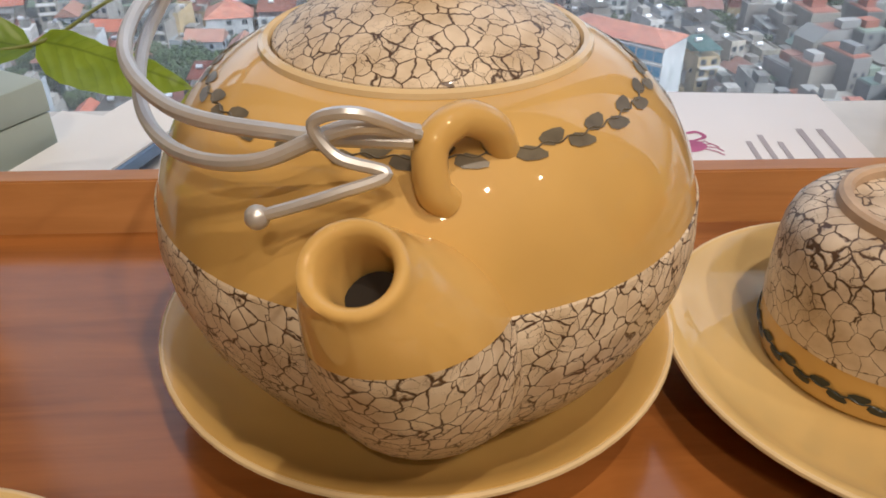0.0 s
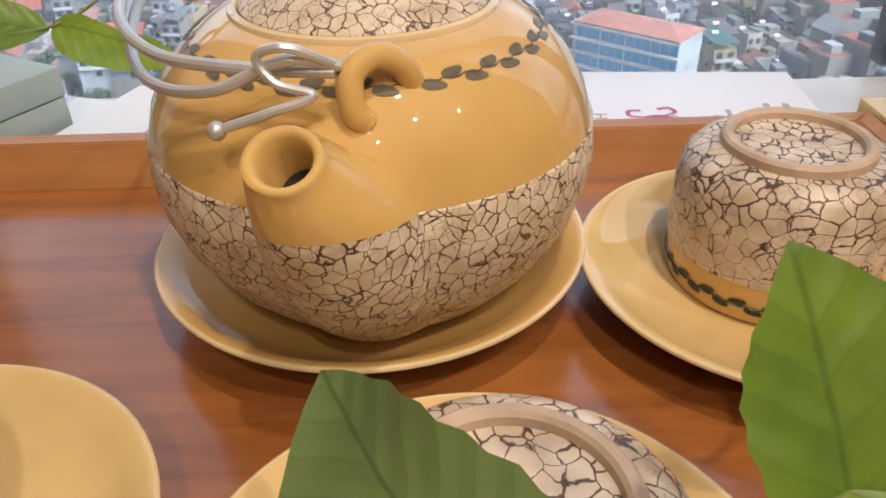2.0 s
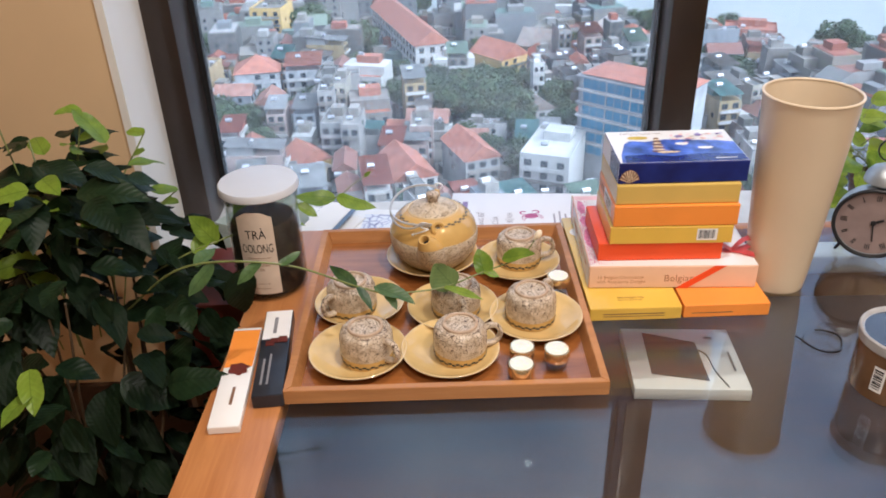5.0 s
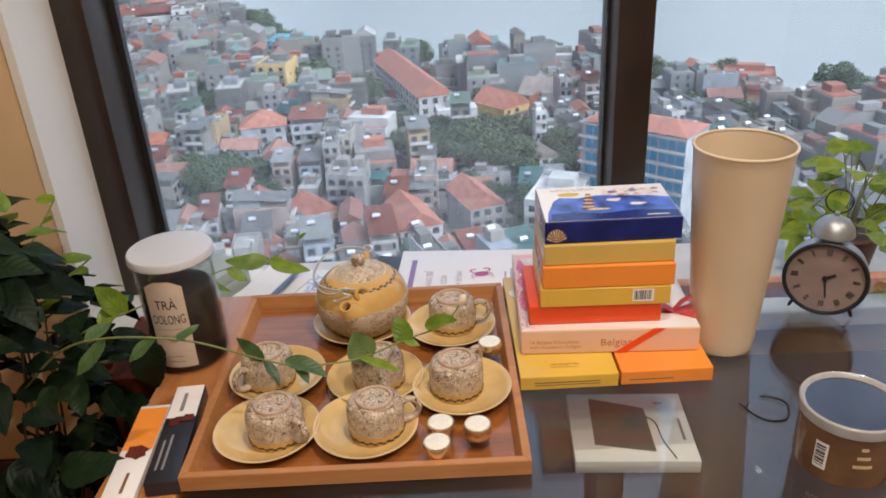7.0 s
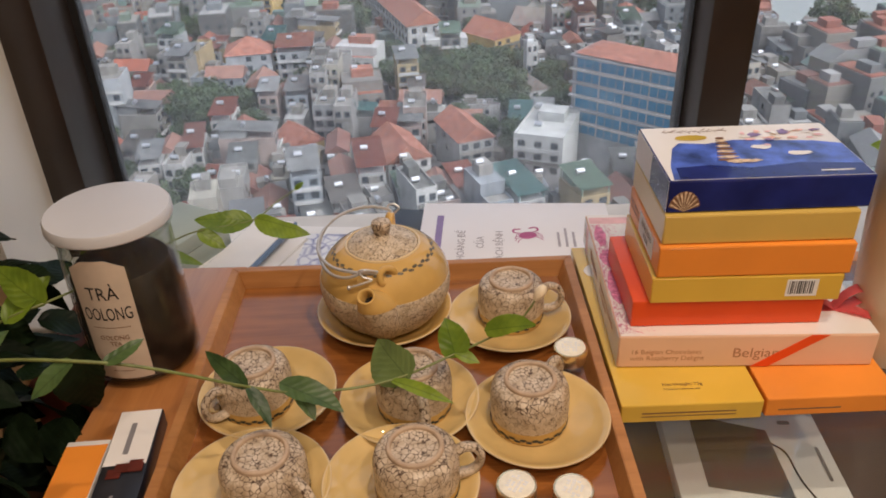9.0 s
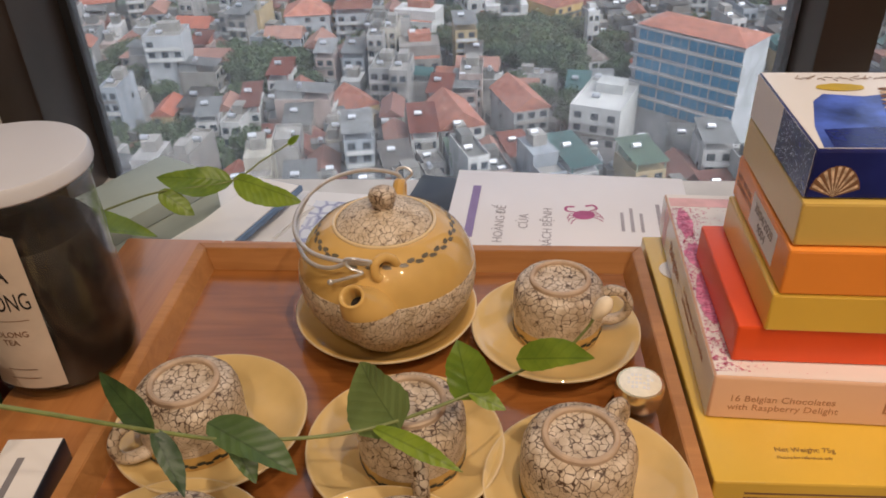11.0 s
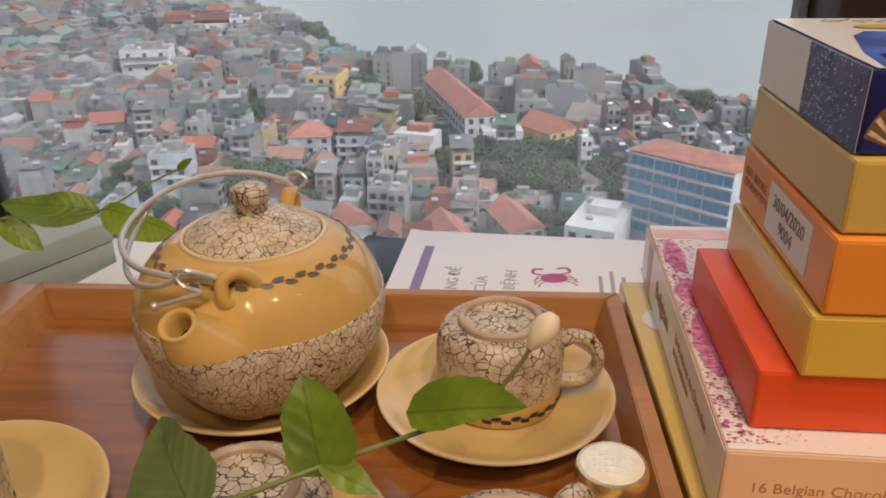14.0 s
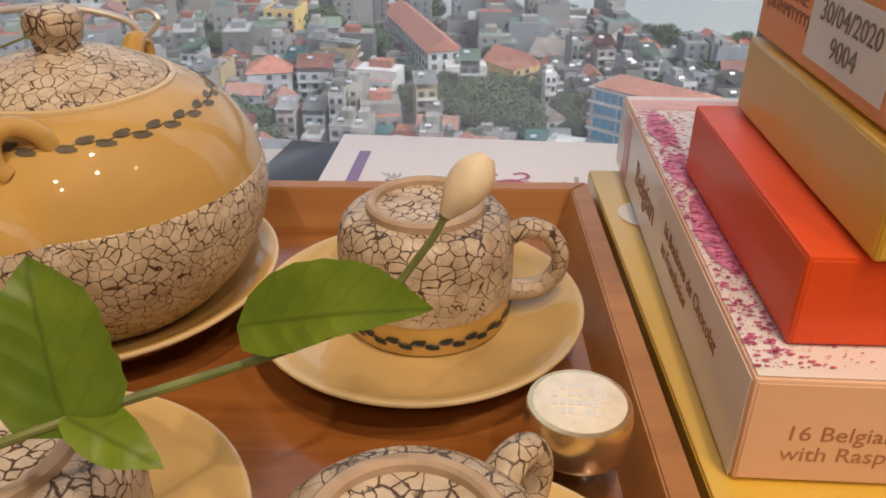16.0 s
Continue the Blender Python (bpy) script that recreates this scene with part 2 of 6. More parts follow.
def glaze(name, c=(0.59, 0.37, 0.11)):
    m, nt, b = material(name)
    v = coords(nt)
    n1 = node(nt, "ShaderNodeTexNoise", Scale=22.0, Detail=3.0)
    n2 = node(nt, "ShaderNodeTexNoise", Scale=500.0, Detail=1.0)
    for n in (n1, n2):
        nt.links.new(v, n.inputs["Vector"])
    nt.links.new(ramp(nt, n1.outputs["Fac"], ((0.3, tuple(x * 0.86 for x in c)), (0.7, tuple(x * 1.1 for x in c)))), b.inputs["Base Color"])
    b.inputs["Roughness"].default_value, b.inputs["Specular IOR Level"].default_value = 0.5, 0.2
    b.inputs["Coat Weight"].default_value, b.inputs["Coat Roughness"].default_value = 1.0, 0.025
    bump(nt, b, n2.outputs["Fac"], 0.03, 0.0004)
    return m


def glass(name, tint=(1, 1, 1), ior=1.45, rough=0.0, reflect=1.0, veil=0.0):
    """Thin glass: clear, with its mirror by the angle, and a milky veil for haze."""
    m, nt, b = material(name)
    out = nt.nodes["Material Output"]
    nt.nodes.remove(b)
    tr = nt.nodes.new("ShaderNodeBsdfTransparent")
    tr.inputs[0].default_value = rgb(tint)
    gl = nt.nodes.new("ShaderNodeBsdfGlossy")
    gl.inputs["Roughness"].default_value = rough
    # Schlick's mirror share, the same from both sides of a sheet
    r0 = ((ior - 1) / (ior + 1)) ** 2
    lw = nt.nodes.new("ShaderNodeLayerWeight")
    pw = nt.nodes.new("ShaderNodeMath")
    pw.operation = "POWER"
    pw.inputs[1].default_value = 5.0
    nt.links.new(lw.outputs["Facing"], pw.inputs[0])
    mu = nt.nodes.new("ShaderNodeMath")
    mu.operation, mu.use_clamp = "MULTIPLY_ADD", True
    mu.inputs[1].default_value, mu.inputs[2].default_value = reflect * (1 - r0), reflect * r0
    nt.links.new(pw.outputs[0], mu.inputs[0])
    mx = nt.nodes.new("ShaderNodeMixShader")
    nt.links.new(mu.outputs[0], mx.inputs[0])
    nt.links.new(tr.outputs[0], mx.inputs[1])
    nt.links.new(gl.outputs[0], mx.inputs[2])
    last = mx
    if veil:
        tl = nt.nodes.new("ShaderNodeBsdfTranslucent")
        tl.inputs[0].default_value = (0.9, 0.9, 0.9, 1)
        n = node(nt, "ShaderNodeTexNoise", Scale=3.0, Detail=5.0)
        nt.links.new(coords(nt), n.inputs["Vector"])
        mr = node(nt, "ShaderNodeMapRange", **{"From_Min": 0.3, "From_Max": 0.75, "To_Min": veil * 0.6, "To_Max": veil * 1.4})
        nt.links.new(n.outputs["Fac"], mr.inputs["Value"])
        last = nt.nodes.new("ShaderNodeMixShader")
        nt.links.new(mr.outputs["Result"], last.inputs[0])
        nt.links.new(mx.outputs[0], last.inputs[1])
        nt.links.new(tl.outputs[0], last.inputs[2])
    nt.links.new(last.outputs[0], out.inputs["Surface"])
    return m


def leaf_mat(name, lo, hi, rough=0.38, through=0.35):
    m, nt, b = material(name)
    out = nt.nodes["Material Output"]
    v = coords(nt, (1, 1, 1))
    wv = nt.nodes.new("ShaderNodeTexNoise")
    wv.inputs["Scale"].default_value, wv.inputs["Detail"].default_value = 60.0, 5.0
    nt.links.new(v, wv.inputs["Vector"])
    info = nt.nodes.new("ShaderNodeObjectInfo")
    ad = nt.nodes.new("ShaderNodeMath")
    ad.operation = "MULTIPLY_ADD"
    ad.inputs[1].default_value = 0.55
    nt.links.new(info.outputs["Random"], ad.inputs[0])
    nt.links.new(wv.outputs["Fac"], ad.inputs[2])
    col = ramp(nt, ad.outputs[0], ((0.35, lo), (1.05, hi)))
    nt.links.new(col, b.inputs["Base Color"])
    b.inputs["Roughness"].default_value = rough
    # side veins
    sep = nt.nodes.new("ShaderNodeSeparateXYZ")
    tc = nt.nodes.new("ShaderNodeTexCoord")
    nt.links.new(tc.outputs["Object"], sep.inputs[0])
    ab = nt.nodes.new("ShaderNodeMath")
    ab.operation = "ABSOLUTE"
    nt.links.new(sep.outputs["Y"], ab.inputs[0])
    sb = nt.nodes.new("ShaderNodeMath")
    sb.operation = "SUBTRACT"
    nt.links.new(sep.outputs["X"], sb.inputs[0])
    nt.links.new(ab.outputs[0], sb.inputs[1])
    sn = nt.nodes.new("ShaderNodeMath")
    sn.operation = "SINE"
    ml = nt.nodes.new("ShaderNodeMath")
    ml.operation = "MULTIPLY"
    ml.inputs[1].default_value = 780.0
    wob = nt.nodes.new("ShaderNodeMath")
    wob.operation = "MULTIPLY_ADD"
    wob.inputs[1].default_value = 0.007
    nt.links.new(wv.outputs["Fac"], wob.inputs[0])
    nt.links.new(sb.outputs[0], wob.inputs[2])
    nt.links.new(wob.outputs[0], ml.inputs[0])
    nt.links.new(ml.outputs[0], sn.inputs[0])
    bump(nt, b, sn.outputs[0], 0.22, 0.0006)
    # dark midrib and thin side veins
    rib = node(nt, "ShaderNodeMapRange", **{"From_Min": 0.0002, "From_Max": 0.0008, "To_Min": 0.45, "To_Max": 0.0})
    nt.links.new(ab.outputs[0], rib.inputs["Value"])
    sv = node(nt, "ShaderNodeMapRange", **{"From_Min": 0.86, "From_Max": 1.0, "To_Min": 0.0, "To_Max": 0.16})
    nt.links.new(sn.outputs[0], sv.inputs["Value"])
    vm = nt.nodes.new("ShaderNodeMath")
    vm.operation = "MAXIMUM"
    nt.links.new(rib.outputs["Result"], vm.inputs[0])
    nt.links.new(sv.outputs["Result"], vm.inputs[1])
    mr_ = nt.nodes.new("ShaderNodeMix")
    mr_.data_type = "RGBA"
    nt.links.new(vm.outputs[0], mr_.inputs[0])
    nt.links.new(col, mr_.inputs[6])
    mr_.inputs[7].default_value = rgb(tuple(0.55 * q for q in lo))
    col = mr_.outputs[2]
    nt.links.new(col, b.inputs["Base Color"])
    tl = nt.nodes.new("ShaderNodeBsdfTranslucent")
    nt.links.new(col, tl.inputs[0])
    mx = nt.nodes.new("ShaderNodeMixShader")
    mx.inputs[0].default_value = through
    nt.links.new(b.outputs[0], mx.inputs[1])
    nt.links.new(tl.outputs[0], mx.inputs[2])
    nt.links.new(mx.outputs[0], out.inputs["Surface"])
    return m


def varied(name, colours, rough=0.8, dirt=0.25, scale=0.25):
    """One of several paints, by each object's random number, with rain streaks."""
    m, nt, b = material(name)
    info = nt.nodes.new("ShaderNodeObjectInfo")
    r = nt.nodes.new("ShaderNodeValToRGB")
    r.color_ramp.interpolation = "CONSTANT"
    el = r.color_ramp.elements
    while len(el) < len(colours):
        el.new(0.5)
    for i, (e, c) in enumerate(zip(el, colours)):
        e.position, e.color = i / len(colours), rgb(c)
    nt.links.new(info.outputs["Random"], r.inputs["Fac"])
    n = node(nt, "ShaderNodeTexNoise", Scale=scale, Detail=6.0, Roughness=0.7)
    nt.links.new(coords(nt, (1, 1, 0.35)), n.inputs["Vector"])
    g = ramp(nt, n.outputs["Fac"], ((0.3, (1 - dirt,) * 3), (0.62, (1.0, 1.0, 1.0))))
    mx = nt.nodes.new("ShaderNodeMix")
    mx.data_type, mx.blend_type = "RGBA", "MULTIPLY"
    mx.inputs[0].default_value = 1.0
    nt.links.new(r.outputs["Color"], mx.inputs[6])
    nt.links.new(g, mx.inputs[7])
    nt.links.new(mx.outputs[2], b.inputs["Base Color"])
    b.inputs["Roughness"].default_value = rough
    return m


M_glaze = glaze("yellow_glaze")
M_crackle = crackle("crackle_glaze", 195.0, lo=(0.43, 0.325, 0.215), hi=(0.66, 0.55, 0.42), width=0.068, fade=(0.018, 0.046))
M_crackle_pot = crackle("crackle_glaze_pot", 225.0, lo=(0.50, 0.385, 0.25), hi=(0.70, 0.59, 0.445), width=0.060)
M_clay = plain("bare_clay_ring", (0.47, 0.345, 0.24), 0.55, 0.15, 90)
M_potink = plain("grey_brown_ink", (0.13, 0.11, 0.075), 0.3, 0.25, 200)
M_ink = plain("dark_green_ink", (0.035, 0.04, 0.035), 0.3, 0.2, 200)
# Near black, so the disc in the spout passes for deep shade
M_hole = plain("spout_hole_shade", (0.012, 0.008, 0.005), 0.8)
M_steel = plain("grey_wire", (0.62, 0.61, 0.60), 0.36, 0.1, 90, metal=0.6)
M_tray = wood("tray_wood", (0.155, 0.046, 0.009), (0.40, 0.152, 0.036), (3, 30, 30), 0.24, 0.6)
M_rim = wood("tray_rim_wood", (0.31, 0.125, 0.033), (0.52, 0.245, 0.082), (3, 40, 40), 0.4, 0.15)
M_table = wood("table_wood", (0.36, 0.13, 0.035), (0.55, 0.24, 0.075), (40, 3, 40), 0.35, 0.25)
M_dark = wood("dark_shelf_wood", (0.035, 0.018, 0.010), (0.08, 0.04, 0.022), (3, 30, 30), 0.45, 0.1)
M_tableglass = glass("table_glass", (0.92, 0.95, 0.94), 1.52, 0.0, 1.9)
# The pane's milky share puts the haze over the town into the glass
M_pane = glass("window_glass", (0.93, 0.96, 0.96), 1.45, 0.0, 1.0, 0.080)
M_clear = glass("clear_glass", (0.93, 0.94, 0.93), 1.45)
M_frame = plain("brown_frame_paint", (0.028, 0.018, 0.013), 0.38, 0.2, 8, coat=0.2)
M_gasket = plain("black_rubber", (0.012, 0.012, 0.013), 0.55)
M_white = plain("white_paint", (0.72, 0.71, 0.68), 0.6, 0.05, 4)
M_beige = plain("beige_wall_paint", (0.66, 0.48, 0.28), 0.75, 0.06, 3, grain=150, relief=0.12)
# For unseen walls: brown, to cut the bounce light in the room
M_roomwall = plain("unseen_brown_wall", (0.40, 0.28, 0.17), 0.6, 0.15, 3)
M_ceiling = plain("ceiling_paint", (0.60, 0.58, 0.54), 0.8, 0.04, 2)
M_floor = wood("floor_boards", (0.10, 0.05, 0.028), (0.20, 0.11, 0.06), (2, 18, 18), 0.35, 0.2)
M_sill = plain("sill_stone", (0.60, 0.60, 0.59), 0.35, 0.1, 14, coat=0.2)
M_paper = plain("white_paper", (0.80, 0.80, 0.80), 0.55, 0.04, 10)
M_gold = plain("gold_card", (0.72, 0.46, 0.055), 0.36, 0.06, 12, coat=0.22, relief=0.03)
M_golddull = plain("dull_gold_card", (0.64, 0.44, 0.10), 0.38, 0.06, 12, coat=0.15, relief=0.03)
M_orange = plain("orange_card", (0.84, 0.28, 0.030), 0.5, 0.06, 12, coat=0.03, relief=0.03)
M_red = plain("red_card", (0.80, 0.085, 0.008), 0.55, 0.06, 12, coat=0.0, relief=0.03)
M_red.node_tree.nodes["Principled BSDF"].inputs["Specular IOR Level"].default_value = 0.25
M_peach = plain("peach_card", (0.80, 0.52, 0.36), 0.42, 0.05, 12, coat=0.03, relief=0.03)
M_blue = plain("navy_card", (0.012, 0.022, 0.16), 0.25, 0.3, 30, coat=0.4, relief=0.02)
M_sky = plain("sky_blue_print", (0.07, 0.13, 0.50), 0.3, 0.8, 32, coat=0.3, relief=0.02)
M_cream = plain("cream_card", (0.82, 0.79, 0.76), 0.4, 0.04, 10, coat=0.2)
M_pinkprint = plain("pink_print", (0.56, 0.12, 0.25), 0.4, 0.3, 60)
M_magenta = plain("magenta_powder_print", (0.70, 0.27, 0.44), 0.4, 0.4, 160)
M_pinkpale = plain("pale_pink_print", (0.80, 0.50, 0.52), 0.4, 0.2, 40)
M_brownink = plain("brown_ink", (0.20, 0.10, 0.05), 0.5)
M_rustink = plain("rust_brown_ink", (0.42, 0.20, 0.11), 0.5)
M_greyink = plain("grey_ink", (0.22, 0.21, 0.22), 0.5)
M_purple = plain("purple_ink", (0.26, 0.20, 0.40), 0.5, 0.1)
M_crab = plain("crab_red_ink", (0.42, 0.10, 0.24), 0.5, 0.15)
M_foil = plain("gold_foil", (0.95, 0.72, 0.42), 0.24, 0.15, 120, metal=0.9, relief=0.15)
# Lid tops paler and less metallic than the sides: lamp glare put into the colour
M_foiltop = plain("glare_gold_foil", (0.93, 0.86, 0.70), 0.3, 0.08, 200, metal=0.25, relief=0.2)
M_vase = plain("cream_vase_glaze", (0.69, 0.56, 0.39), 0.34, 0.05, 5, coat=0.2)
M_lid = plain("white_plastic", (0.58, 0.59, 0.63), 0.4, 0.04, 8)
M_tea = plain("dark_tea_leaves", (0.025, 0.018, 0.014), 0.7, 0.7, 110, relief=0.9, grain=160)
M_kraft = plain("kraft_label", (0.60, 0.50, 0.40), 0.6, 0.1, 30)
M_black = plain("black_print", (0.02, 0.02, 0.022), 0.4)
M_navybox = plain("charcoal_card", (0.02, 0.022, 0.03), 0.35, 0.2, 20, coat=0.2)
M_clock = plain("silver_clock_case", (0.36, 0.38, 0.40), 0.42, 0.1, 40, metal=0.7)
# Dial toned down: its shade against the window is put into the colour
M_dial = plain("shaded_pink_dial", (0.27, 0.20, 0.185), 0.55, 0.12, 30)
M_canister = plain("brown_canister", (0.16, 0.09, 0.045), 0.25, 0.3, 18, coat=0.5)
M_terracotta = plain("brown_planter", (0.10, 0.045, 0.03), 0.5, 0.25, 12)
M_soil = plain("soil", (0.03, 0.02, 0.014), 0.95, 0.5, 40, relief=0.8, grain=120)
M_bark = plain("twig_bark", (0.11, 0.075, 0.04), 0.8, 0.3, 60)
M_stem = plain("green_stem", (0.16, 0.19, 0.05), 0.5, 0.3, 80)
M_leaf = leaf_mat("jasmine_leaf", (0.10, 0.185, 0.018), (0.25, 0.36, 0.030))
# Green and gloss set below a real leaf's: the corner's dimness is in the colour
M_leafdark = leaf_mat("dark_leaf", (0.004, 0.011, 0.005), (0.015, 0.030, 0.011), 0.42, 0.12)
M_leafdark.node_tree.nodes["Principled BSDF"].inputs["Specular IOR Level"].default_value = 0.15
M_leafmid = leaf_mat("mid_green_leaf", (0.022, 0.055, 0.020), (0.085, 0.150, 0.045), 0.42, 0.25)
M_pothos = leaf_mat("pothos_leaf", (0.10, 0.20, 0.015), (0.34, 0.44, 0.04), 0.35, 0.45)
M_leafsoft = leaf_mat("soft_green_leaf", (0.070, 0.120, 0.035), (0.150, 0.215, 0.070), 0.34, 0.25)
# Darker copy of the leaf green: shade inside the bush is put into the colour
M_leafshade = leaf_mat("shaded_inner_leaf", (0.003, 0.007, 0.003), (0.008, 0.016, 0.006), 0.55, 0.05)
M_leafshade.node_tree.nodes["Principled BSDF"].inputs["Specular IOR Level"].default_value = 0.08
M_bud = plain("cream_bud", (0.78, 0.66, 0.48), 0.5, 0.12, 120)
for card, sheen in ((M_gold, 0.7), (M_golddull, 0.7), (M_orange, 0.5), (M_red, 0.35), (M_cream, 0.7), (M_peach, 0.3)):
    card.node_tree.nodes["Principled BSDF"].inputs["Coat Weight"].default_value = sheen
    card.node_tree.nodes["Principled BSDF"].inputs["Coat Roughness"].default_value = 0.2
M_maroon = plain("maroon_card", (0.12, 0.022, 0.014), 0.45, 0.25, 14)

# ---------------- the room ----------------
TZ = 0.75          # table top
SILL = 0.64        # window ledge


def structure(name, bm, mat, label, category="", smooth=False):
    return solo(name, bm, mat, label, category or name, kind="structure", smooth=smooth)


structure("floor", box(-1.8, 2.4, -3.0, 0.33, -0.12, 0.0), M_floor, "dark wooden board floor of the room", "floor")
structure("ceiling", box(-1.8, 2.4, -3.0, 0.75, 2.7, 2.8), M_ceiling, "plain white painted ceiling", "ceiling")
# Walls added out of view: brown cuts the bounce, beige on the left returns it
structure("wall_back", box(-1.8, 2.4, -3.12, -3.0, 0, 2.7), M_roomwall, "plain brown back wall, added out of view", "wall")
structure("wall_left", box(-1.92, -1.8, -3.0, 0.33, 0, 2.7), M_beige, "plain beige painted side wall", "wall")
structure("wall_right", box(2.4, 2.52, -3.0, 0.75, 0, 2.7), M_roomwall, "plain brown side wall, added out of view", "wall")
structure("wall_window_pier", box(-1.8, -0.562, 0.334, 0.70, 0, 2.7), M_beige, "beige painted wall beside the window", "wall")
structure("window_reveal", box(-0.562, -0.548, 0.330, 0.49, SILL, 2.58), M_white, "white painted window reveal", "trim")
structure("wall_under_window", box(-0.562, 2.4, 0.36, 0.598, 0, SILL - 0.04), M_beige, "low wall under the window", "wall")
structure("wall_over_window", box(-0.562, 2.4, 0.36, 0.70, 2.58, 2.7), M_beige, "beige wall strip over the window", "wall")
structure("window_sill", box(-0.548, 2.4, 0.30, 0.604, SILL - 0.04, SILL, 0.004), M_sill, "pale grey stone window ledge", "window sill")
structure("baseboard", box(-1.8, -0.562, 0.322, 0.334, 0, 0.36, 0.002), M_dark, "dark wooden baseboard along the wall", "baseboard")

win = thing("window_1", "tall window with dark brown metal frame", "window", kind="structure")
part("frame_post", box(-0.560, -0.492, 0.490, 0.625, SILL, 2.58, 0.004), M_frame, win)
part("frame_post", box(0.462, 0.532, 0.552, 0.665, SILL, 2.58, 0.004), M_frame, win)
part("frame_post", box(1.62, 1.69, 0.552, 0.665, SILL, 2.58, 0.004), M_frame, win)
part("frame_rail", box(-0.492, 2.4, 0.600, 0.665, 2.50, 2.58, 0.003), M_frame, win)
part("gasket", box(-0.4918, -0.480, 0.600, 0.622, SILL, 2.50), M_gasket, win)
part("gasket", box(0.452, 0.4618, 0.630, 0.652, SILL, 2.50), M_gasket, win)
p = part("pane", box(-0.480, 0.452, 0.607, 0.612, SILL - 0.04, 2.50), M_pane, win, smooth=False)
p.visible_shadow = False
p = part("pane", box(0.532, 1.62, 0.607, 0.612, SILL - 0.04, 2.50), M_pane, win, smooth=False)
p.visible_shadow = False
p = part("pane", box(1.69, 2.4, 0.607, 0.612, SILL - 0.04, 2.50), M_pane, win, smooth=False)
p.visible_shadow = False

# ---------------- the table ----------------
table = thing("glass_table", "wooden-framed table with a clear glass top and a dark lower shelf", "table", pose(0, 0, 0, 0, 0, -1.5))
part("side_border", box(-0.310, -0.209, -0.62, 0.262, TZ - 0.032, TZ, 0.003), M_table, table)
part("back_border", box(-0.209, 1.10, 0.238, 0.262, TZ - 0.032, TZ, 0.003), M_table, table)
part("side_border", box(1.10, 1.20, -0.62, 0.262, TZ - 0.032, TZ, 0.003), M_table, table)
part("front_border", box(-0.209, 1.10, -0.62, -0.58, TZ - 0.032, TZ, 0.003), M_table, table)
g = part("glass_top", box(-0.209, 1.10, -0.58, 0.238, TZ - 0.009, TZ - 0.0005, 0.0), M_tableglass, table, "clear glass sheet with reflections", smooth=False)
g.visible_shadow = False
part("shelf", box(-0.29, 1.18, -0.60, 0.245, 0.575, 0.60, 0.002), M_dark, table, "dark stained shelf under the glass")
for lx in (-0.30, 1.14):
    for ly in (-0.61, 0.20):
        part("leg", box(lx, lx + 0.05, ly, ly + 0.05, 0.0, TZ - 0.033, 0.003), M_dark, table)

# ---------------- tray ----------------
tray = thing("serving_tray", "reddish brown wooden serving tray with a low raised rim", "tray", pose(0, 0, TZ))


def tray_body():
    bm = bmesh.new()
    add_box(bm, -0.200, 0.200, -0.2, 0.217, 0.0003, 0.0022, 0.0)
    return bm


def mitred_rail(a, b, inner_a, inner_b, h=0.022):
    """One side of the rim, its ends cut slantwise, the inner face leaning out."""
    bm = bmesh.new()
    lo = [bm.verts.new((*q, 0.0005)) for q in (a, b, inner_b, inner_a)]
    cin = [((i[0] * 0.55 + o[0] * 0.45), (i[1] * 0.55 + o[1] * 0.45)) for i, o in ((inner_b, b), (inner_a, a))]
    hi = [bm.verts.new((*q, h)) for q in (a, b, cin[0], cin[1])]
    bm.faces.new(lo[::-1])
    bm.faces.new(hi)
    for i in range(4):
        bm.faces.new((lo[i], lo[(i + 1) % 4], hi[(i + 1) % 4], hi[i]))
    bmesh.ops.recalc_face_normals(bm, faces=bm.faces)
    bmesh.ops.bevel(bm, geom=list(bm.edges), offset=0.0007, segments=2, affect="EDGES")
    return bm


part("tray_base", tray_body(), M_tray, tray)
co = [(-0.211, -0.211), (0.211, -0.211), (0.211, 0.228), (-0.211, 0.228)]
ci = [(-0.193, -0.193), (0.193, -0.193), (0.193, 0.210), (-0.193, 0.210)]
for i in range(4):
    j = (i + 1) % 4
    part("rim_rail", mitred_rail(co[i], co[j], ci[i], ci[j]), M_rim, tray)

# ---------------- saucers, cups, teapot ----------------
FLOOR = TZ + 0.0024
SAUCER = ((0, 0.0030), (0.030, 0.0030), (0.034, 0.0), (0.039, 0.0), (0.041, 0.0034), (0.052, 0.0070), (0.0605, 0.0120), (0.0655, 0.0166), (0.0672, 0.0184), (0.0668, 0.0195),
          (0.0652, 0.0192), (0.0600, 0.0152), (0.0510, 0.0102), (0.0400, 0.0072), (0.0310, 0.0054), (0.0290, 0.0052), (0, 0.0052))


def saucer(x, y, scale=1.0, label="yellow glazed saucer with a pale rim under an upturned cup", group="saucers on the tray", turn=0.0):
    prof = [(r * scale, z * (1.0 if scale == 1.0 else 1.15)) for r, z in SAUCER]
    t = thing("saucer", label, "saucer", pose(x, y, FLOOR, 0, 0, turn), group)
    part("dish", lathe(prof, 72), M_dish if scale == 1.0 else M_glaze, t)
    r = prof[8][0]
    bm = bmesh.new()
    ring = [Vector((r * math.cos(a), r * math.sin(a), prof[8][1] + 0.0002)) for a in (2 * math.pi * k / 72 for k in range(72))]
    tube(ring, 0.00105, 8, bm, closed=True)
    part("rim", bm, M_rimglaze, t, "pale worn rim")
    return t


M_rimglaze = glaze("pale_rim_glaze", (0.68, 0.52, 0.29))
# Paler copy of the yellow glaze: sky sheen on the cup saucers put into the colour
M_dish = glaze("sheen_yellow_glaze", (0.64, 0.45, 0.18))


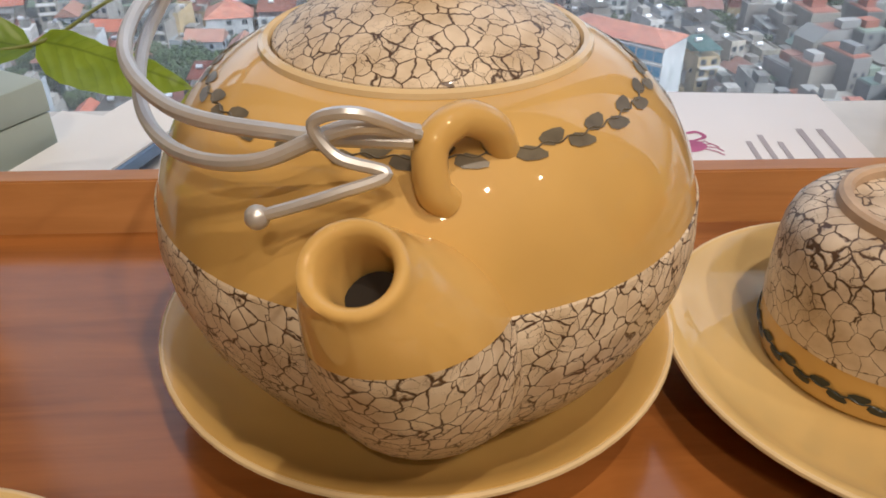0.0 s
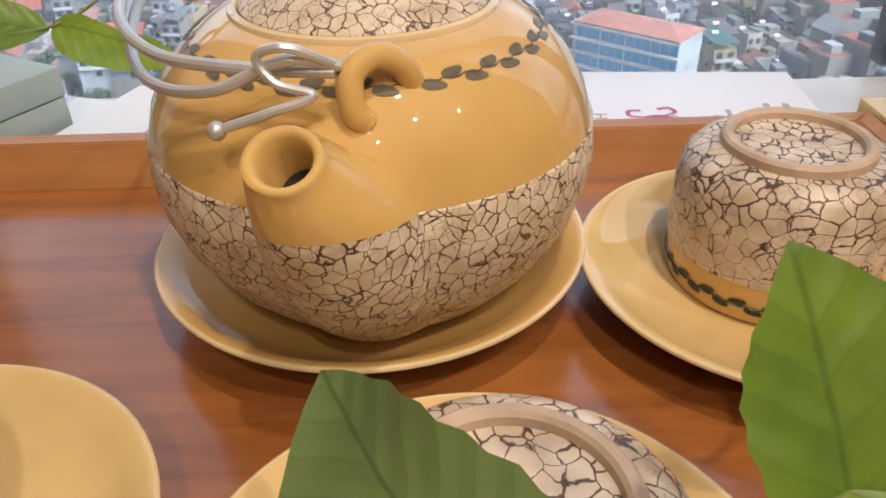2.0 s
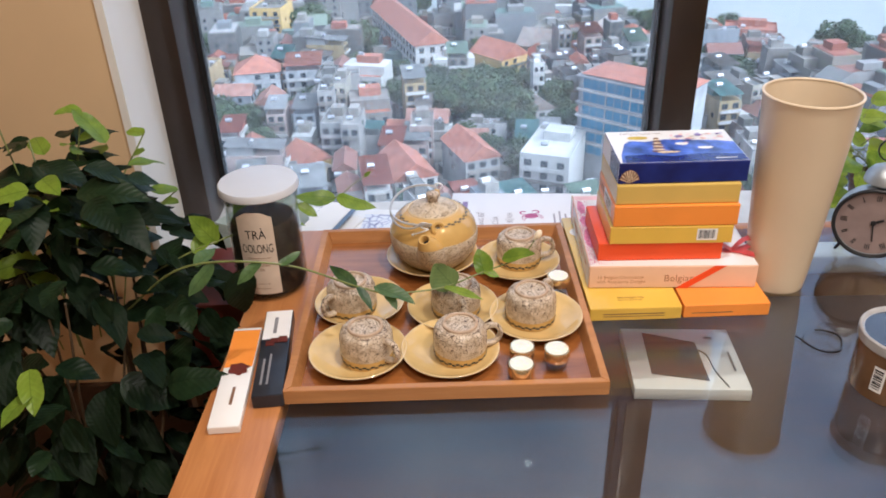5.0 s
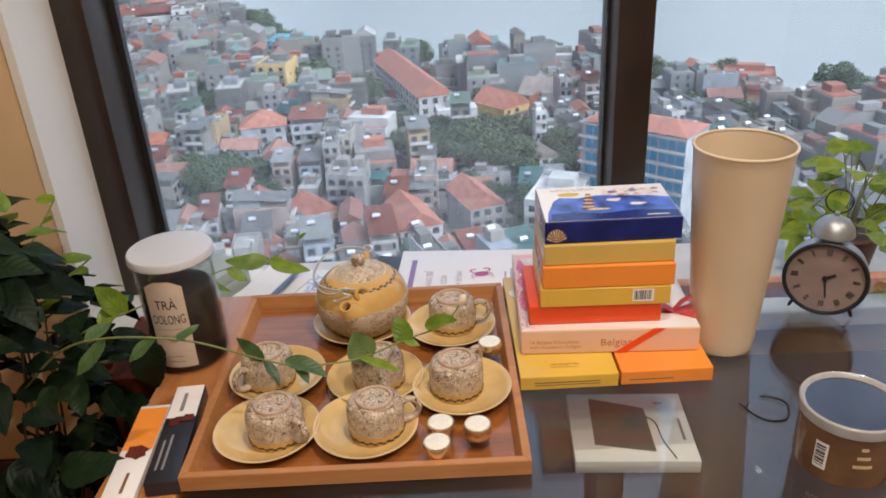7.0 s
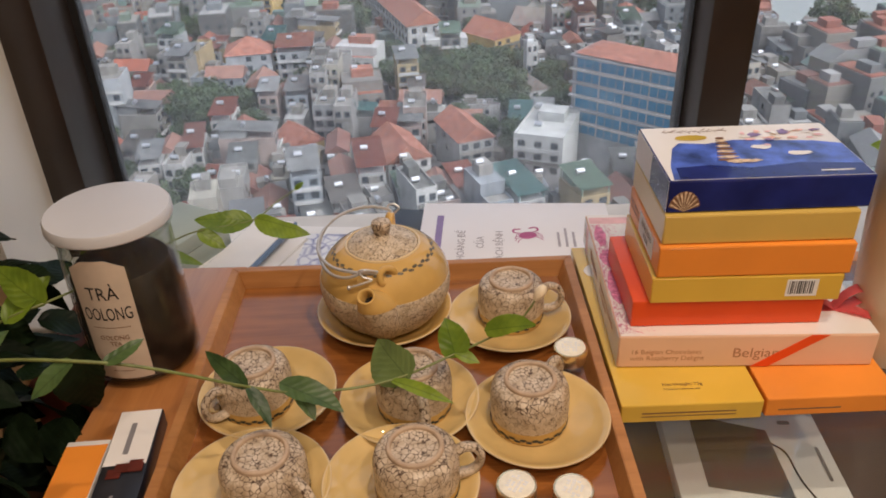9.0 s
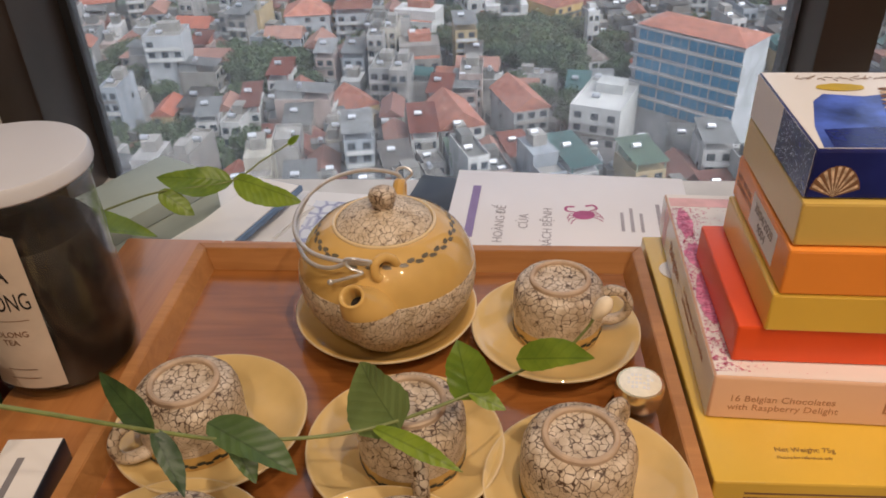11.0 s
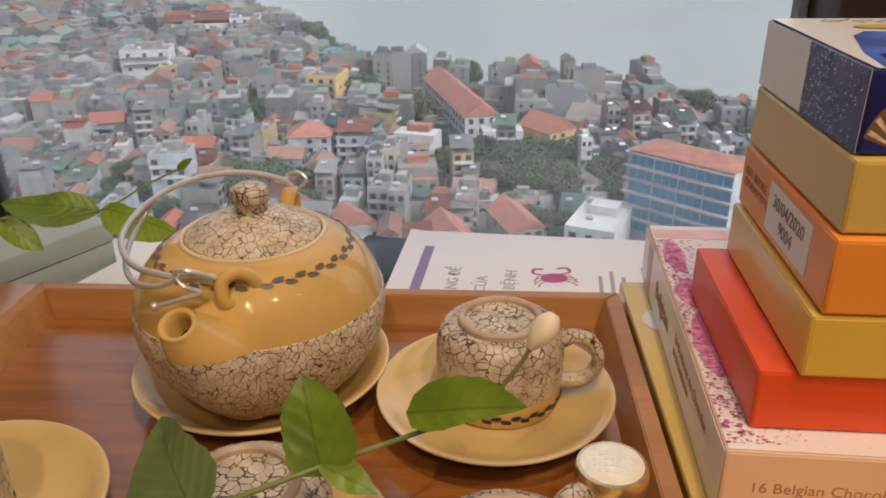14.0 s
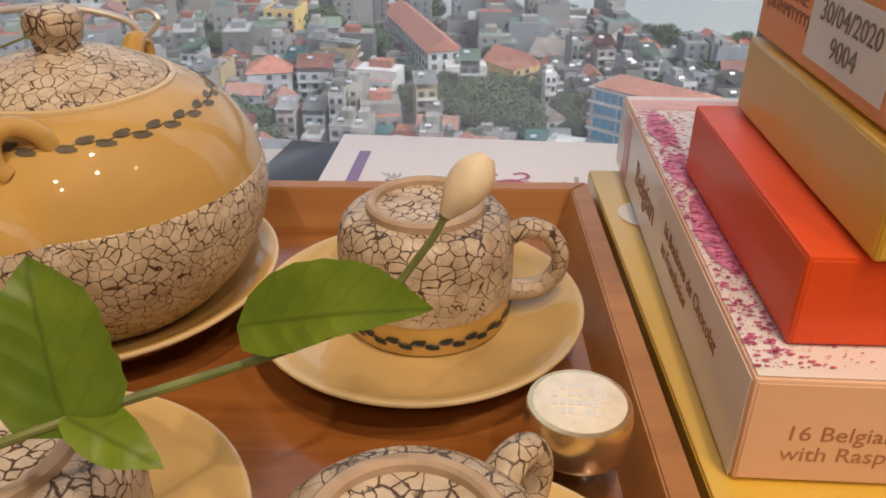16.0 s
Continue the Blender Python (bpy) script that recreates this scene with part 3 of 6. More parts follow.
def surface_radius(profile, z):
    for (r0, z0), (r1, z1) in zip(profile, profile[1:]):
        if min(z0, z1) <= z <= max(z0, z1) and z0 != z1:
            return r0 + (r1 - r0) * (z - z0) / (z1 - z0)
    return profile[0][0]


def garland(profile, zmid, count, size, lift=0.0004):
    """A painted wavy vine with a leaf on either side, lying on a turned surface."""
    bm = bmesh.new()

    def on(a, z):
        r = surface_radius(profile, z) + lift
        return Vector((r * math.cos(a), r * math.sin(a), z))
    n = count * 6
    vine = [on(2 * math.pi * k / n, zmid + 0.10 * size * math.sin(count * math.pi * k / n * 2)) for k in range(n)]
    tube(vine, 0.075 * size, 4, bm, closed=True)
    for k in range(count):
        a0 = 2 * math.pi * (k + 0.5) / count
        up = 1 if k % 2 else -1
        da = 2 * math.pi / count
        pts = []
        for q in range(9):
            w = q / 8 * 2 * math.pi
            u, v = math.cos(w), math.sin(w)
            # leaf leans along the vine
            along = 0.42 * (u + 1)
            across = up * (0.60 * (u + 1) * 0.5) + 0.25 * v * (1.05 - 0.45 * u)
            pts.append(on(a0 + (along - 0.3) * da * 1.15 - 0.30 * v * da * up, zmid + across * size))
        if up < 0:
            pts = pts[::-1]
        vs = [bm.verts.new(p) for p in pts[:-1]]
        bm.faces.new(vs)
    return bm


# upturned cup: foot ring on top, lip on the saucer
CUP_OUT = [(0.0330, 0.0), (0.0352, 0.0008), (0.0360, 0.004), (0.0364, 0.012), (0.0366, 0.024), (0.0366, 0.034), (0.0360, 0.0400), (0.0345, 0.0446), (0.0318, 0.0478), (0.0285, 0.0494), (0.0245, 0.0502)]
CUP_BAND = 0.0155


def cup(x, y, angle, label, lean=0.0):
    t = thing("tea_cup", label, "cup", pose(x, y, FLOOR + 0.0054, lean, 0, angle), "upturned cups on the tray")
    lower = [(0.0318, 0.012), (0.0318, 0.0012), (0.0330, 0.0)] + [q for q in CUP_OUT[1:] if q[1] < CUP_BAND] + [(surface_radius(CUP_OUT, CUP_BAND), CUP_BAND)]
    part("glazed_lip", lathe(lower, 64), M_glaze, t, "plain yellow glazed band")
    upper = [(surface_radius(CUP_OUT, CUP_BAND) + 0.0003, CUP_BAND - 0.0004)] + [(r + 0.0003, z) for r, z in CUP_OUT if z > CUP_BAND] + [(0.0243, 0.0503)]
    part("crackled_body", lathe(upper, 64), M_crackle, t, "cream crackle-glazed body")
    foot = [(0.0246, 0.0500), (0.0243, 0.0528), (0.0232, 0.0538), (0.0212, 0.0538), (0.0203, 0.0528), (0.0200, 0.0500)]
    part("foot_ring", lathe(foot, 56), M_clay, t, "unglazed clay foot ring")
    part("base_disc", lathe([(0.0201, 0.0506), (0.010, 0.0500), (0, 0.0498)], 48), M_crackle, t)
    part("painted_garland", garland(CUP_OUT, 0.0070, 42, 0.0040), M_ink, t, "dark painted vine with leaves")
    hp = spline([(0.0335, 0, 0.0385), (0.0420, 0, 0.0425), (0.0510, 0, 0.0400), (0.0560, 0, 0.0310), (0.0545, 0, 0.0210), (0.0470, 0, 0.0140), (0.0345, 0, 0.0120)], 7)
    bm = tube(hp, lambda u: 0.0046 - 0.0009 * math.sin(math.pi * u), 14)
    for v in bm.verts:
        v.co.y *= 1.25
    part("handle", bm, M_crackle, t, "crackled loop handle")
    return t


CUPS = (  # cup x, y, handle angle, saucer x, y
    (0.126, 0.123, -4, 0.1235, 0.111), (-0.139, -0.004, 228, -0.128, 0.000), (0.018, -0.018, -78, 0.013, -0.018),
    (0.127, -0.044, 52, 0.134, -0.050), (-0.108, -0.124, -38, -0.121, -0.122), (0.021, -0.123, 8, 0.007, -0.124))
for cx, cy, ca, sx, sy in CUPS:
    saucer(sx, sy, 1.0, turn=cx * 900)
    cup(cx, cy, ca, "upturned cream crackle-glazed tea cup on a yellow saucer")
saucer(-0.0170, 0.133, 1.12, "wide yellow glazed saucer under the teapot", turn=40)

PX, PY, PZ = -0.0135, 0.132, FLOOR + 0.0072
pot = thing("teapot", "squat yellow teapot with crackled lower half and folded wire handle", "teapot", pose(PX, PY, PZ, 0, 0, -6))
POT = [(0.0, 0.002), (0.034, 0.002), (0.037, 0.0), (0.042, 0.0014), (0.0510, 0.0090), (0.0602, 0.0195), (0.0670, 0.0315), (0.0706, 0.0425), (0.0718, 0.0520), (0.0709, 0.0620), (0.0678, 0.0722),
       (0.0624, 0.0815), (0.0554, 0.0888), (0.0478, 0.0939), (0.0430, 0.0963), (0.0400, 0.0972)]
BAND = 0.0625


def wavy_split(profile, z0, above):
    """The part of a turned body above or below a glaze line."""
    zs = [z for r, z in profile]
    r0 = surface_radius(profile, z0)
    if above:
        return [(r0, z0)] + [q for q in profile if q[1] > z0]
    return [q for q in profile if q[1] < z0] + [(r0, z0 - 0.0003), (r0 - 0.0012, z0 + 0.0006)]


part("lower_body", lathe([(r + 0.0004, z) for r, z in wavy_split(POT, BAND, False)], 96), M_crackle_pot, pot, "cream crackle-glazed lower half")
part("upper_body", lathe(wavy_split(POT, BAND, True) + [(0.0385, 0.0960), (0.037, 0.0915)], 96), M_glaze, pot, "smooth yellow glazed shoulder")
mouth = [Vector((0.0396 * math.cos(a), 0.0396 * math.sin(a), 0.0971)) for a in (2 * math.pi * k / 72 for k in range(72))]
part("mouth_rim", tube(mouth, 0.0016, 8, closed=True), M_rimglaze, pot)
LID = [(0.0380, 0.0950), (0.0376, 0.0982), (0.0350, 0.1007), (0.029, 0.1040), (0.020, 0.1074), (0.012, 0.1094), (0.0085, 0.1102)]
lid = part("lid", lathe(LID, 72), M_crackle_pot, pot, "domed crackle-glazed lid")
KNOB = [(0.0088, 0.1104), (0.0084, 0.1120), (0.0092, 0.1142), (0.0106, 0.1172), (0.0110, 0.1202), (0.0100, 0.1236), (0.0068, 0.1256), (0.0, 0.1262)]
part("knob", lathe(KNOB, 32), M_crackle, lid)
part("painted_garland", garland(POT, 0.0902, 54, 0.0027), M_potink, pot, "dark painted vine with leaves")


SPOUT_LINE = [(0.003, -0.040, 0.038), (0.003, -0.057, 0.047), (0.001, -0.0750, 0.066), (-0.004, -0.0875, 0.0865)]


def spout(lower):
    """A short tapering spout leaning forward and up; a slanting glaze line parts its two glazes."""
    line = spline(SPOUT_LINE, 9)
    bm = bmesh.new()
    rings, seg = [], 32
    n = len(line)
    side = Vector((1, 0, 0))

    def ring(p, t, r):
        up = side.cross(t).normalized()
        return [bm.verts.new(p + r * (math.cos(a) * side + math.sin(a) * up)) for a in (2 * math.pi * k / seg for k in range(seg))]
    for i, p in enumerate(line):
        u = i / (n - 1)
        t = (line[min(i + 1, n - 1)] - line[max(i - 1, 0)]).normalized()
        rings.append(ring(p, t, 0.0240 * (1 - u) ** 0.85 + 0.0092))
    tip, t = line[-1], (line[-1] - line[-2]).normalized()
    for rr, dz in ((0.0092, 0.0011), (0.0083, 0.0017), (0.0072, 0.0013), (0.0064, 0.0002), (0.0060, -0.004), (0.0056, -0.013)):
        rings.append(ring(tip + t * dz, t, rr))
    for a, b in zip(rings, rings[1:]):
        for k in range(seg):
            bm.faces.new((a[k], a[(k + 1) % seg], b[(k + 1) % seg], b[k]))
    bmesh.ops.bisect_plane(bm, geom=bm.verts[:] + bm.edges[:] + bm.faces[:], plane_co=(0, -0.078, 0.0650), plane_no=(0, 0.25, 1), clear_outer=lower, clear_inner=not lower)
    bmesh.ops.recalc_face_normals(bm, faces=bm.faces)
    return bm


sp = part("spout", spout(False), M_glaze, pot, "short yellow spout with a dark hole", angle=60)
part("spout_underside", spout(True), M_crackle_pot, sp, angle=60)
# A black disc set in the tip stands in for the shade down the spout
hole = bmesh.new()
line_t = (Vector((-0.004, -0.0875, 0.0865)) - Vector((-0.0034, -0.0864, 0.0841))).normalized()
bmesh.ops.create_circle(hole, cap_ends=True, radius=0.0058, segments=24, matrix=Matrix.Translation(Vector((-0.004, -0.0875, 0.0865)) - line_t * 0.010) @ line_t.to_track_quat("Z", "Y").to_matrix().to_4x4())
part("spout_shade_disc", hole, M_hole, sp)


def lug(y, lean):
    pts = spline([(0, y, 0.082), (0, y * 1.05, 0.092), (0, y * 1.16 + lean, 0.0985), (0, y * 1.28 + lean, 0.0960), (0, y * 1.25, 0.084), (0, y * 1.13, 0.0765)], 6)
    bm = tube(pts, 0.0038, 10)
    for v in bm.verts:
        v.co.x *= 1.35
    return bm




def front_lug():
    pts = spline([(0.020, -0.0470, 0.0880), (0.017, -0.0500, 0.0955), (0.011, -0.0535, 0.0985), (0.006, -0.0580, 0.0950), (0.0065, -0.0600, 0.0870), (0.009, -0.0585, 0.0830)], 6)
    return tube(pts, lambda u: 0.0036, 12)


part("lug", front_lug(), M_glaze, pot, "yellow ear for the wire handle")
part("lug", lug(0.050, 0.0), M_glaze, pot, "yellow ear for the wire handle")
bail = spline([(0.004, 0.061, 0.097), (-0.004, 0.060, 0.107), (-0.028, 0.050, 0.1140), (-0.052, 0.028, 0.1145), (-0.0655, 0.0, 0.1085), (-0.064, -0.028, 0.1015), (-0.046, -0.050, 0.0975), (-0.020, -0.060, 0.0975), (0.003, -0.0605, 0.0970)], 10)
h1 = part("wire_handle", tube(bail, 0.0017, 10), M_steel, pot, "grey steel wire handle lying to one side")
loop = spline([(0.004, -0.060, 0.0985), (-0.008, -0.064, 0.1010), (-0.026, -0.064, 0.0935), (-0.044, -0.055, 0.0905), (-0.0590, -0.036, 0.0910), (-0.0675, -0.012, 0.0960), (-0.0675, 0.004, 0.1025), (-0.0640, 0.008, 0.1085)], 8)
part("wire_loop", tube(loop, 0.0016, 10), M_steel, h1)
curl = spline([(0.004, -0.060, 0.0980), (-0.006, -0.067, 0.1050), (-0.014, -0.066, 0.1025), (-0.010, -0.067, 0.0965), (-0.001, -0.068, 0.0940), (-0.010, -0.0705, 0.0910), (-0.018, -0.0715, 0.0885), (-0.024, -0.0715, 0.0865)], 8)
part("wire_curl", tube(curl, 0.0012, 8), M_steel, h1)
ball = bmesh.new()
bmesh.ops.create_uvsphere(ball, u_segments=12, v_segments=8, radius=0.0024, matrix=Matrix.Translation((-0.0245, -0.0715, 0.0862)))
part("wire_end", ball, M_steel, h1)
curl2 = spline([(0.004, 0.058, 0.0985), (-0.003, 0.064, 0.1075), (0.004, 0.066, 0.1100), (0.010, 0.064, 0.1060), (0.004, 0.0625, 0.0990)], 8)
part("wire_curl", tube(curl2, 0.0012, 8), M_steel, h1)


# ---------------- small glass jars with gold lids ----------------
def gold_jar(x, y, empty=False):
    t = thing("glass_jar", "small clear glass jar with a gold foil lid", "jar", pose(x, y, FLOOR, 0, 0, x * 4000), "gold-lidded jars on the tray")
    part("glass_body", lathe([(0, 0.0006), (0.0135, 0.0006), (0.0145, 0.002), (0.0145, 0.013), (0.0150, 0.0165), (0.0140, 0.0165), (0.0132, 0.013), (0.0130, 0.003), (0, 0.003)], 36), M_clear, t)
    part("gold_lid", lathe([(0.0152, 0.0165), (0.0168, 0.0165), (0.0174, 0.0185), (0.0174, 0.0290), (0.0166, 0.0318), (0.0150, 0.0322)], 48), M_foil, t)
    top = lathe([(0.0152, 0.0321), (0.0140, 0.0326), (0, 0.0326)], 48)
    tp = part("lid_disc", top, M_foiltop, t, "embossed gold lid top with lamp glare in its colour")
    bm = bmesh.new()
    rnd = random.Random(5)
    for k in range(-3, 4):
        for q in range(4):
            if abs(k) + abs(q - 1.5) < 3.6 and rnd.random() < 0.8:
                u, w = k * 0.0027, (q - 1.5) * 0.0040
                add_box(bm, u - 0.0010, u + 0.0010, w - 0.0004 - 0.0013 * rnd.random(), w + 0.0014, 0.0326, 0.0330)
    tagged(part("embossing", bm, M_paper, tp, smooth=False), kind="stuff")
    return t


for jx, jy in ((0.104, -0.146), (0.150, -0.153), (0.099, -0.183), (0.178, 0.031)):
    gold_jar(jx, jy)

# ---------------- cartons ----------------
def carton(name, label, x0, x1, y0, y1, z0, z1, mat, group="", bevel=0.0012, skew=0.0, lid_line=False):
    """A closed card box, its base centre at the origin of the thing; skew turns it a little."""
    cx, cy = (x0 + x1) / 2, (y0 + y1) / 2
    t = thing(name, label, "box", pose(cx, cy, z0, 0, 0, skew), group)
    w, d, h = (x1 - x0) / 2, (y1 - y0) / 2, z1 - z0
    part("carton", box(-w, w, -d, d, 0.0004, h, bevel), mat, t)
    t["w"], t["d"], t["h"] = w, d, h
    part("front_flap", box(-w + 0.0012, w - 0.0012, -d - 0.00022, -d + 0.0004, 0.0016, h - 0.0014, 0.0001, 1), mat, t, smooth=False)
    part("side_flap", box(-w - 0.00022, -w + 0.0004, -d + 0.0012, d - 0.0012, 0.0016, h - 0.0014, 0.0001, 1), mat, t, smooth=False)
    return t


def front(t, u, v, off=0.0003):
    """A pose on the front face, u from its left end, v from its foot."""
    return pose(-t["w"] + u, -t["d"] - off, v, 90, 0, 0)


def left_side(t, u, v, off=0.0003):
    """A pose on the left face, u from the back corner."""
    return pose(-t["w"] - off, t["d"] - u, v, 90, 0, -90)


def on_top(t, u, v, turn=0.0, off=0.0003):
    return pose(-t["w"] + u, -t["d"] + v, t["h"] + off, 0, 0, turn)


def patch(w, h, th=0.0002):
    return box(0, w, 0, h, 0, th)


def stick(name, bm, mat, parent, m, label=""):
    o = part(name, bm, mat, parent, label, smooth=False)
    o.matrix_local = m
    return o


def barcode(parent, m, w, h):
    b = stick("barcode_sticker", patch(w, h), M_paper, parent, m)
    rnd = random.Random(3)
    bm = bmesh.new()
    x = 0.08 * w
    while x < 0.9 * w:
        d = w * rnd.choice((0.02, 0.03, 0.05))
        add_box(bm, x, x + d, h * 0.14, h * 0.9, 0.0002, 0.0003)
        x += d + w * rnd.choice((0.02, 0.03, 0.04))
    part("bars", bm, M_black, b, smooth=False)


GB = "stacked gift boxes"
yb = carton("chocolate_box", "flat golden yellow chocolate box lying on the glass", 0.2145, 0.3500, -0.046, 0.245, TZ, 0.772, M_gold, GB)
lettering("printed_text", "Net Weight: 75g", 0.0058, on_top(yb, 0.045, 0.026), M_brownink, yb)
lettering("printed_text", "Picture for reference only", 0.0034, on_top(yb, 0.045, 0.020), M_brownink, yb)
stick("round_sticker", lathe([(0.014, 0), (0.014, 0.0002), (0, 0.0002)], 32), M_cream, yb, on_top(yb, 0.020, 0.235))
lettering("printed_text", "PR\nSL", 0.010, on_top(yb, 0.010, 0.238), M_black, yb)
stick("small_print", patch(0.09, 0.0016), M_brownink, yb, front(yb, 0.02, 0.011))
stick("small_print", patch(0.09, 0.0012), M_brownink, yb, front(yb, 0.02, 0.007))
ob2 = carton("chocolate_box", "flat orange chocolate box lying on the glass", 0.3530, 0.4800, -0.044, 0.235, TZ, 0.772, M_orange, GB, skew=0.4)
stick("small_print", patch(0.06, 0.0014), M_brownink, ob2, front(ob2, 0.012, 0.008))

pk = carton("praline_box", "peach and pink Belgian chocolate box tied with a ribbon", 0.2270, 0.4780, 0.004, 0.252, 0.7724, 0.811, M_peach, GB, skew=-2.6)
stick("pale_top", patch(0.2490, 0.2460), M_cream, pk, on_top(pk, 0.001, 0.001))
stick("pale_side", patch(0.2460, 0.0370), M_cream, pk, left_side(pk, 0.001, 0.001, 0.0006))
stick("pink_stripe", patch(0.016, 0.0370), M_pinkpale, pk, left_side(pk, 0.020, 0.001, 0.0009))
stick("pink_stripe", patch(0.246, 0.0150), M_pinkpale, pk, on_top(pk, 0.002, 0.225, 0, 0.0006))
rs = random.Random(11)
splash = bmesh.new()
for k in range(2300):
    v = rs.uniform(0.004, 0.222)
    u = abs(rs.gauss(0.010, 0.009 + 0.004 * math.sin(v * 60))) if k % 6 else min(0.24, abs(rs.gauss(0.02, 0.03)))
    s = rs.choice((0.00018, 0.00025, 0.0003, 0.0005, 0.0008))
    add_box(splash, u, u + s * rs.uniform(1, 3), v, v + s, 0.0, 0.0001)
stick("raspberry_speckle", splash, M_pinkprint, pk, on_top(pk, 0.0, 0.0, 0, 0.0011), "magenta raspberry powder print")
for u, v, w, h in ((0.002, 0.05, 0.016, 0.07), (0.002, 0.125, 0.020, 0.04), (0.003, 0.17, 0.014, 0.05)):
    bl = bmesh.new()
    ring = [bl.verts.new((u + w * (0.5 + (0.4 + 0.14 * rs.random()) * math.cos(a)), v + h * (0.5 + (0.36 + 0.2 * rs.random()) * math.sin(a)), 0)) for a in (2 * math.pi * k / 22 for k in range(22))]
    bl.faces.new(ring)
    stick("raspberry_blot", bl, M_magenta, pk, on_top(pk, 0, 0, 0, 0.0009))
lettering("printed_text", "16 Belgian Chocolates\nwith Raspberry Delight", 0.0078, front(pk, 0.012, 0.0170), M_rustink, pk)
lettering("printed_text", "Belgian", 0.0165, front(pk, 0.112, 0.012), M_rustink, pk)
lettering("printed_text", "Belgian", 0.0175, left_side(pk, 0.060, 0.014, 0.0010), M_rustink, pk)
lettering("printed_text", "16 Bonbons de Chocolat\nau Framboise", 0.0085, left_side(pk, 0.130, 0.022, 0.0010), M_rustink, pk)
# ribbon: slanting band on the front, loops on the top
rb = bmesh.new()
for a, b in (((0.132, -0.0005), (0.186, 0.0390)),):
    vs = [rb.verts.new(q) for q in ((a[0], a[1] + 0.001, 0), (a[0] + 0.017, a[1] + 0.001, 0), (b[0] + 0.017, b[1], 0), (b[0], b[1], 0))]
    f = rb.faces.new(vs)
r = bmesh.ops.extrude_face_region(rb, geom=rb.faces[:])
bmesh.ops.translate(rb, verts=[v for v in r["geom"] if isinstance(v, bmesh.types.BMVert)], vec=(0, 0, 0.0007))
bmesh.ops.recalc_face_normals(rb, faces=rb.faces)
rbo = stick("ribbon", rb, M_red, pk, front(pk, 0, 0, 0.0004), "red satin ribbon")


def ribbon_loop(pts, w):
    bm = bmesh.new()
    sp_ = spline(pts, 8)
    prev = None
    for p_ in sp_:
        cur = (bm.verts.new(p_ + Vector((0, -w / 2, 0))), bm.verts.new(p_ + Vector((0.15 * w, w / 2, 0))))
        if prev:
            bm.faces.new((prev[0], prev[1], cur[1], cur[0]))
        prev = cur
    bmesh.ops.solidify(bm, geom=bm.faces[:], thickness=0.0005)
    return bm


M_ribbon = plain("pink_ribbon", (0.80, 0.16, 0.16), 0.3, 0.2, 40)
for pts in ([(0, 0, 0.001), (-0.014, 0.0, 0.010), (-0.028, 0, 0.016), (-0.030, 0, 0.006), (-0.014, 0, 0.001), (0, 0, 0.001)],
            [(0, 0, 0.001), (0.012, 0.004, 0.013), (0.026, 0.006, 0.019), (0.030, 0.006, 0.008), (0.014, 0.002, 0.002), (0, 0, 0.001)],
            [(0, 0, 0.001), (0.016, -0.010, 0.004), (0.030, -0.016, 0.001)]):
    stick("bow_loop", ribbon_loop(pts, 0.015), M_ribbon, pk, on_top(pk, 0.222, 0.045, 0, 0.0005), "pink satin bow loop")

rd = carton("chocolate_box", "red-orange card chocolate box in the stack", 0.2370, 0.4230, 0.022, 0.150, 0.8116, 0.842, M_red, GB, skew=-1.6)
y2 = carton("chocolate_box", "golden yellow card chocolate box with a barcode", 0.2520, 0.4330, 0.017, 0.145, 0.8424, 0.872, M_gold, GB, skew=-1.8)
barcode(y2, front(y2, 0.128, 0.006), 0.030, 0.019)
og = carton("chocolate_box", "orange card chocolate box with a date sticker", 0.2550, 0.4370, 0.017, 0.147, 0.8724, 0.906, M_orange, GB, skew=-1.6)
stick("white_sticker", patch(0.058, 0.024), M_paper, og, left_side(og, 0.048, 0.005))
lettering("printed_text", "30/04/2020\n9004", 0.0095, left_side(og, 0.077, 0.0185, 0.0007), M_greyink, og, align="CENTER")
lettering("printed_text", "BEST BEFORE:\n(DD/MM/YYYY)", 0.0062, left_side(og, 0.006, 0.019), M_brownink, og)
y1 = carton("chocolate_box", "dull gold card chocolate box under the blue one", 0.2565, 0.4350, 0.022, 0.147, 0.9064, 0.937, M_golddull, GB, skew=-1.0)
bl_ = carton("gift_box", "white and navy printed gift box on top of the stack", 0.2575, 0.4435, 0.027, 0.149, 0.9374, 0.970, M_blue, GB, skew=-0.6)
stick("white_end", patch(0.1200, 0.0316), M_cream, bl_, left_side(bl_, 0.001, 0.0006))
stick("night_print", patch(0.060, 0.0316), M_blue, bl_, left_side(bl_, 0.061, 0.0006, 0.0006))
stars = bmesh.new()
for k in range(260):
    u, v = rs.uniform(0.061, 0.119), rs.uniform(0.001, 0.031)
    s = rs.choice((0.0002, 0.0003, 0.0005))
    add_box(stars, u, u + s, v, v + s, 0, 0.0001)
stick("star_print", stars, M_paper, bl_, left_side(bl_, 0.0, 0.0006, 0.0009))
stick("white_top", patch(0.186 - 0.002, 0.120), M_cream, bl_, on_top(bl_, 0.001, 0.001))
sea = bmesh.new()
edge = [(0.004, 0.0015), (0.1845, 0.0015), (0.1845, 0.070), (0.160, 0.078), (0.125, 0.082), (0.085, 0.086), (0.055, 0.078), (0.030, 0.082), (0.020, 0.070), (0.008, 0.030)]
sea.faces.new([sea.verts.new((u, v, 0)) for u, v in edge])
stick("sea_print", sea, M_sky, bl_, on_top(bl_, 0, 0, 0, 0.0006), "blue sea print")
navy = bmesh.new()
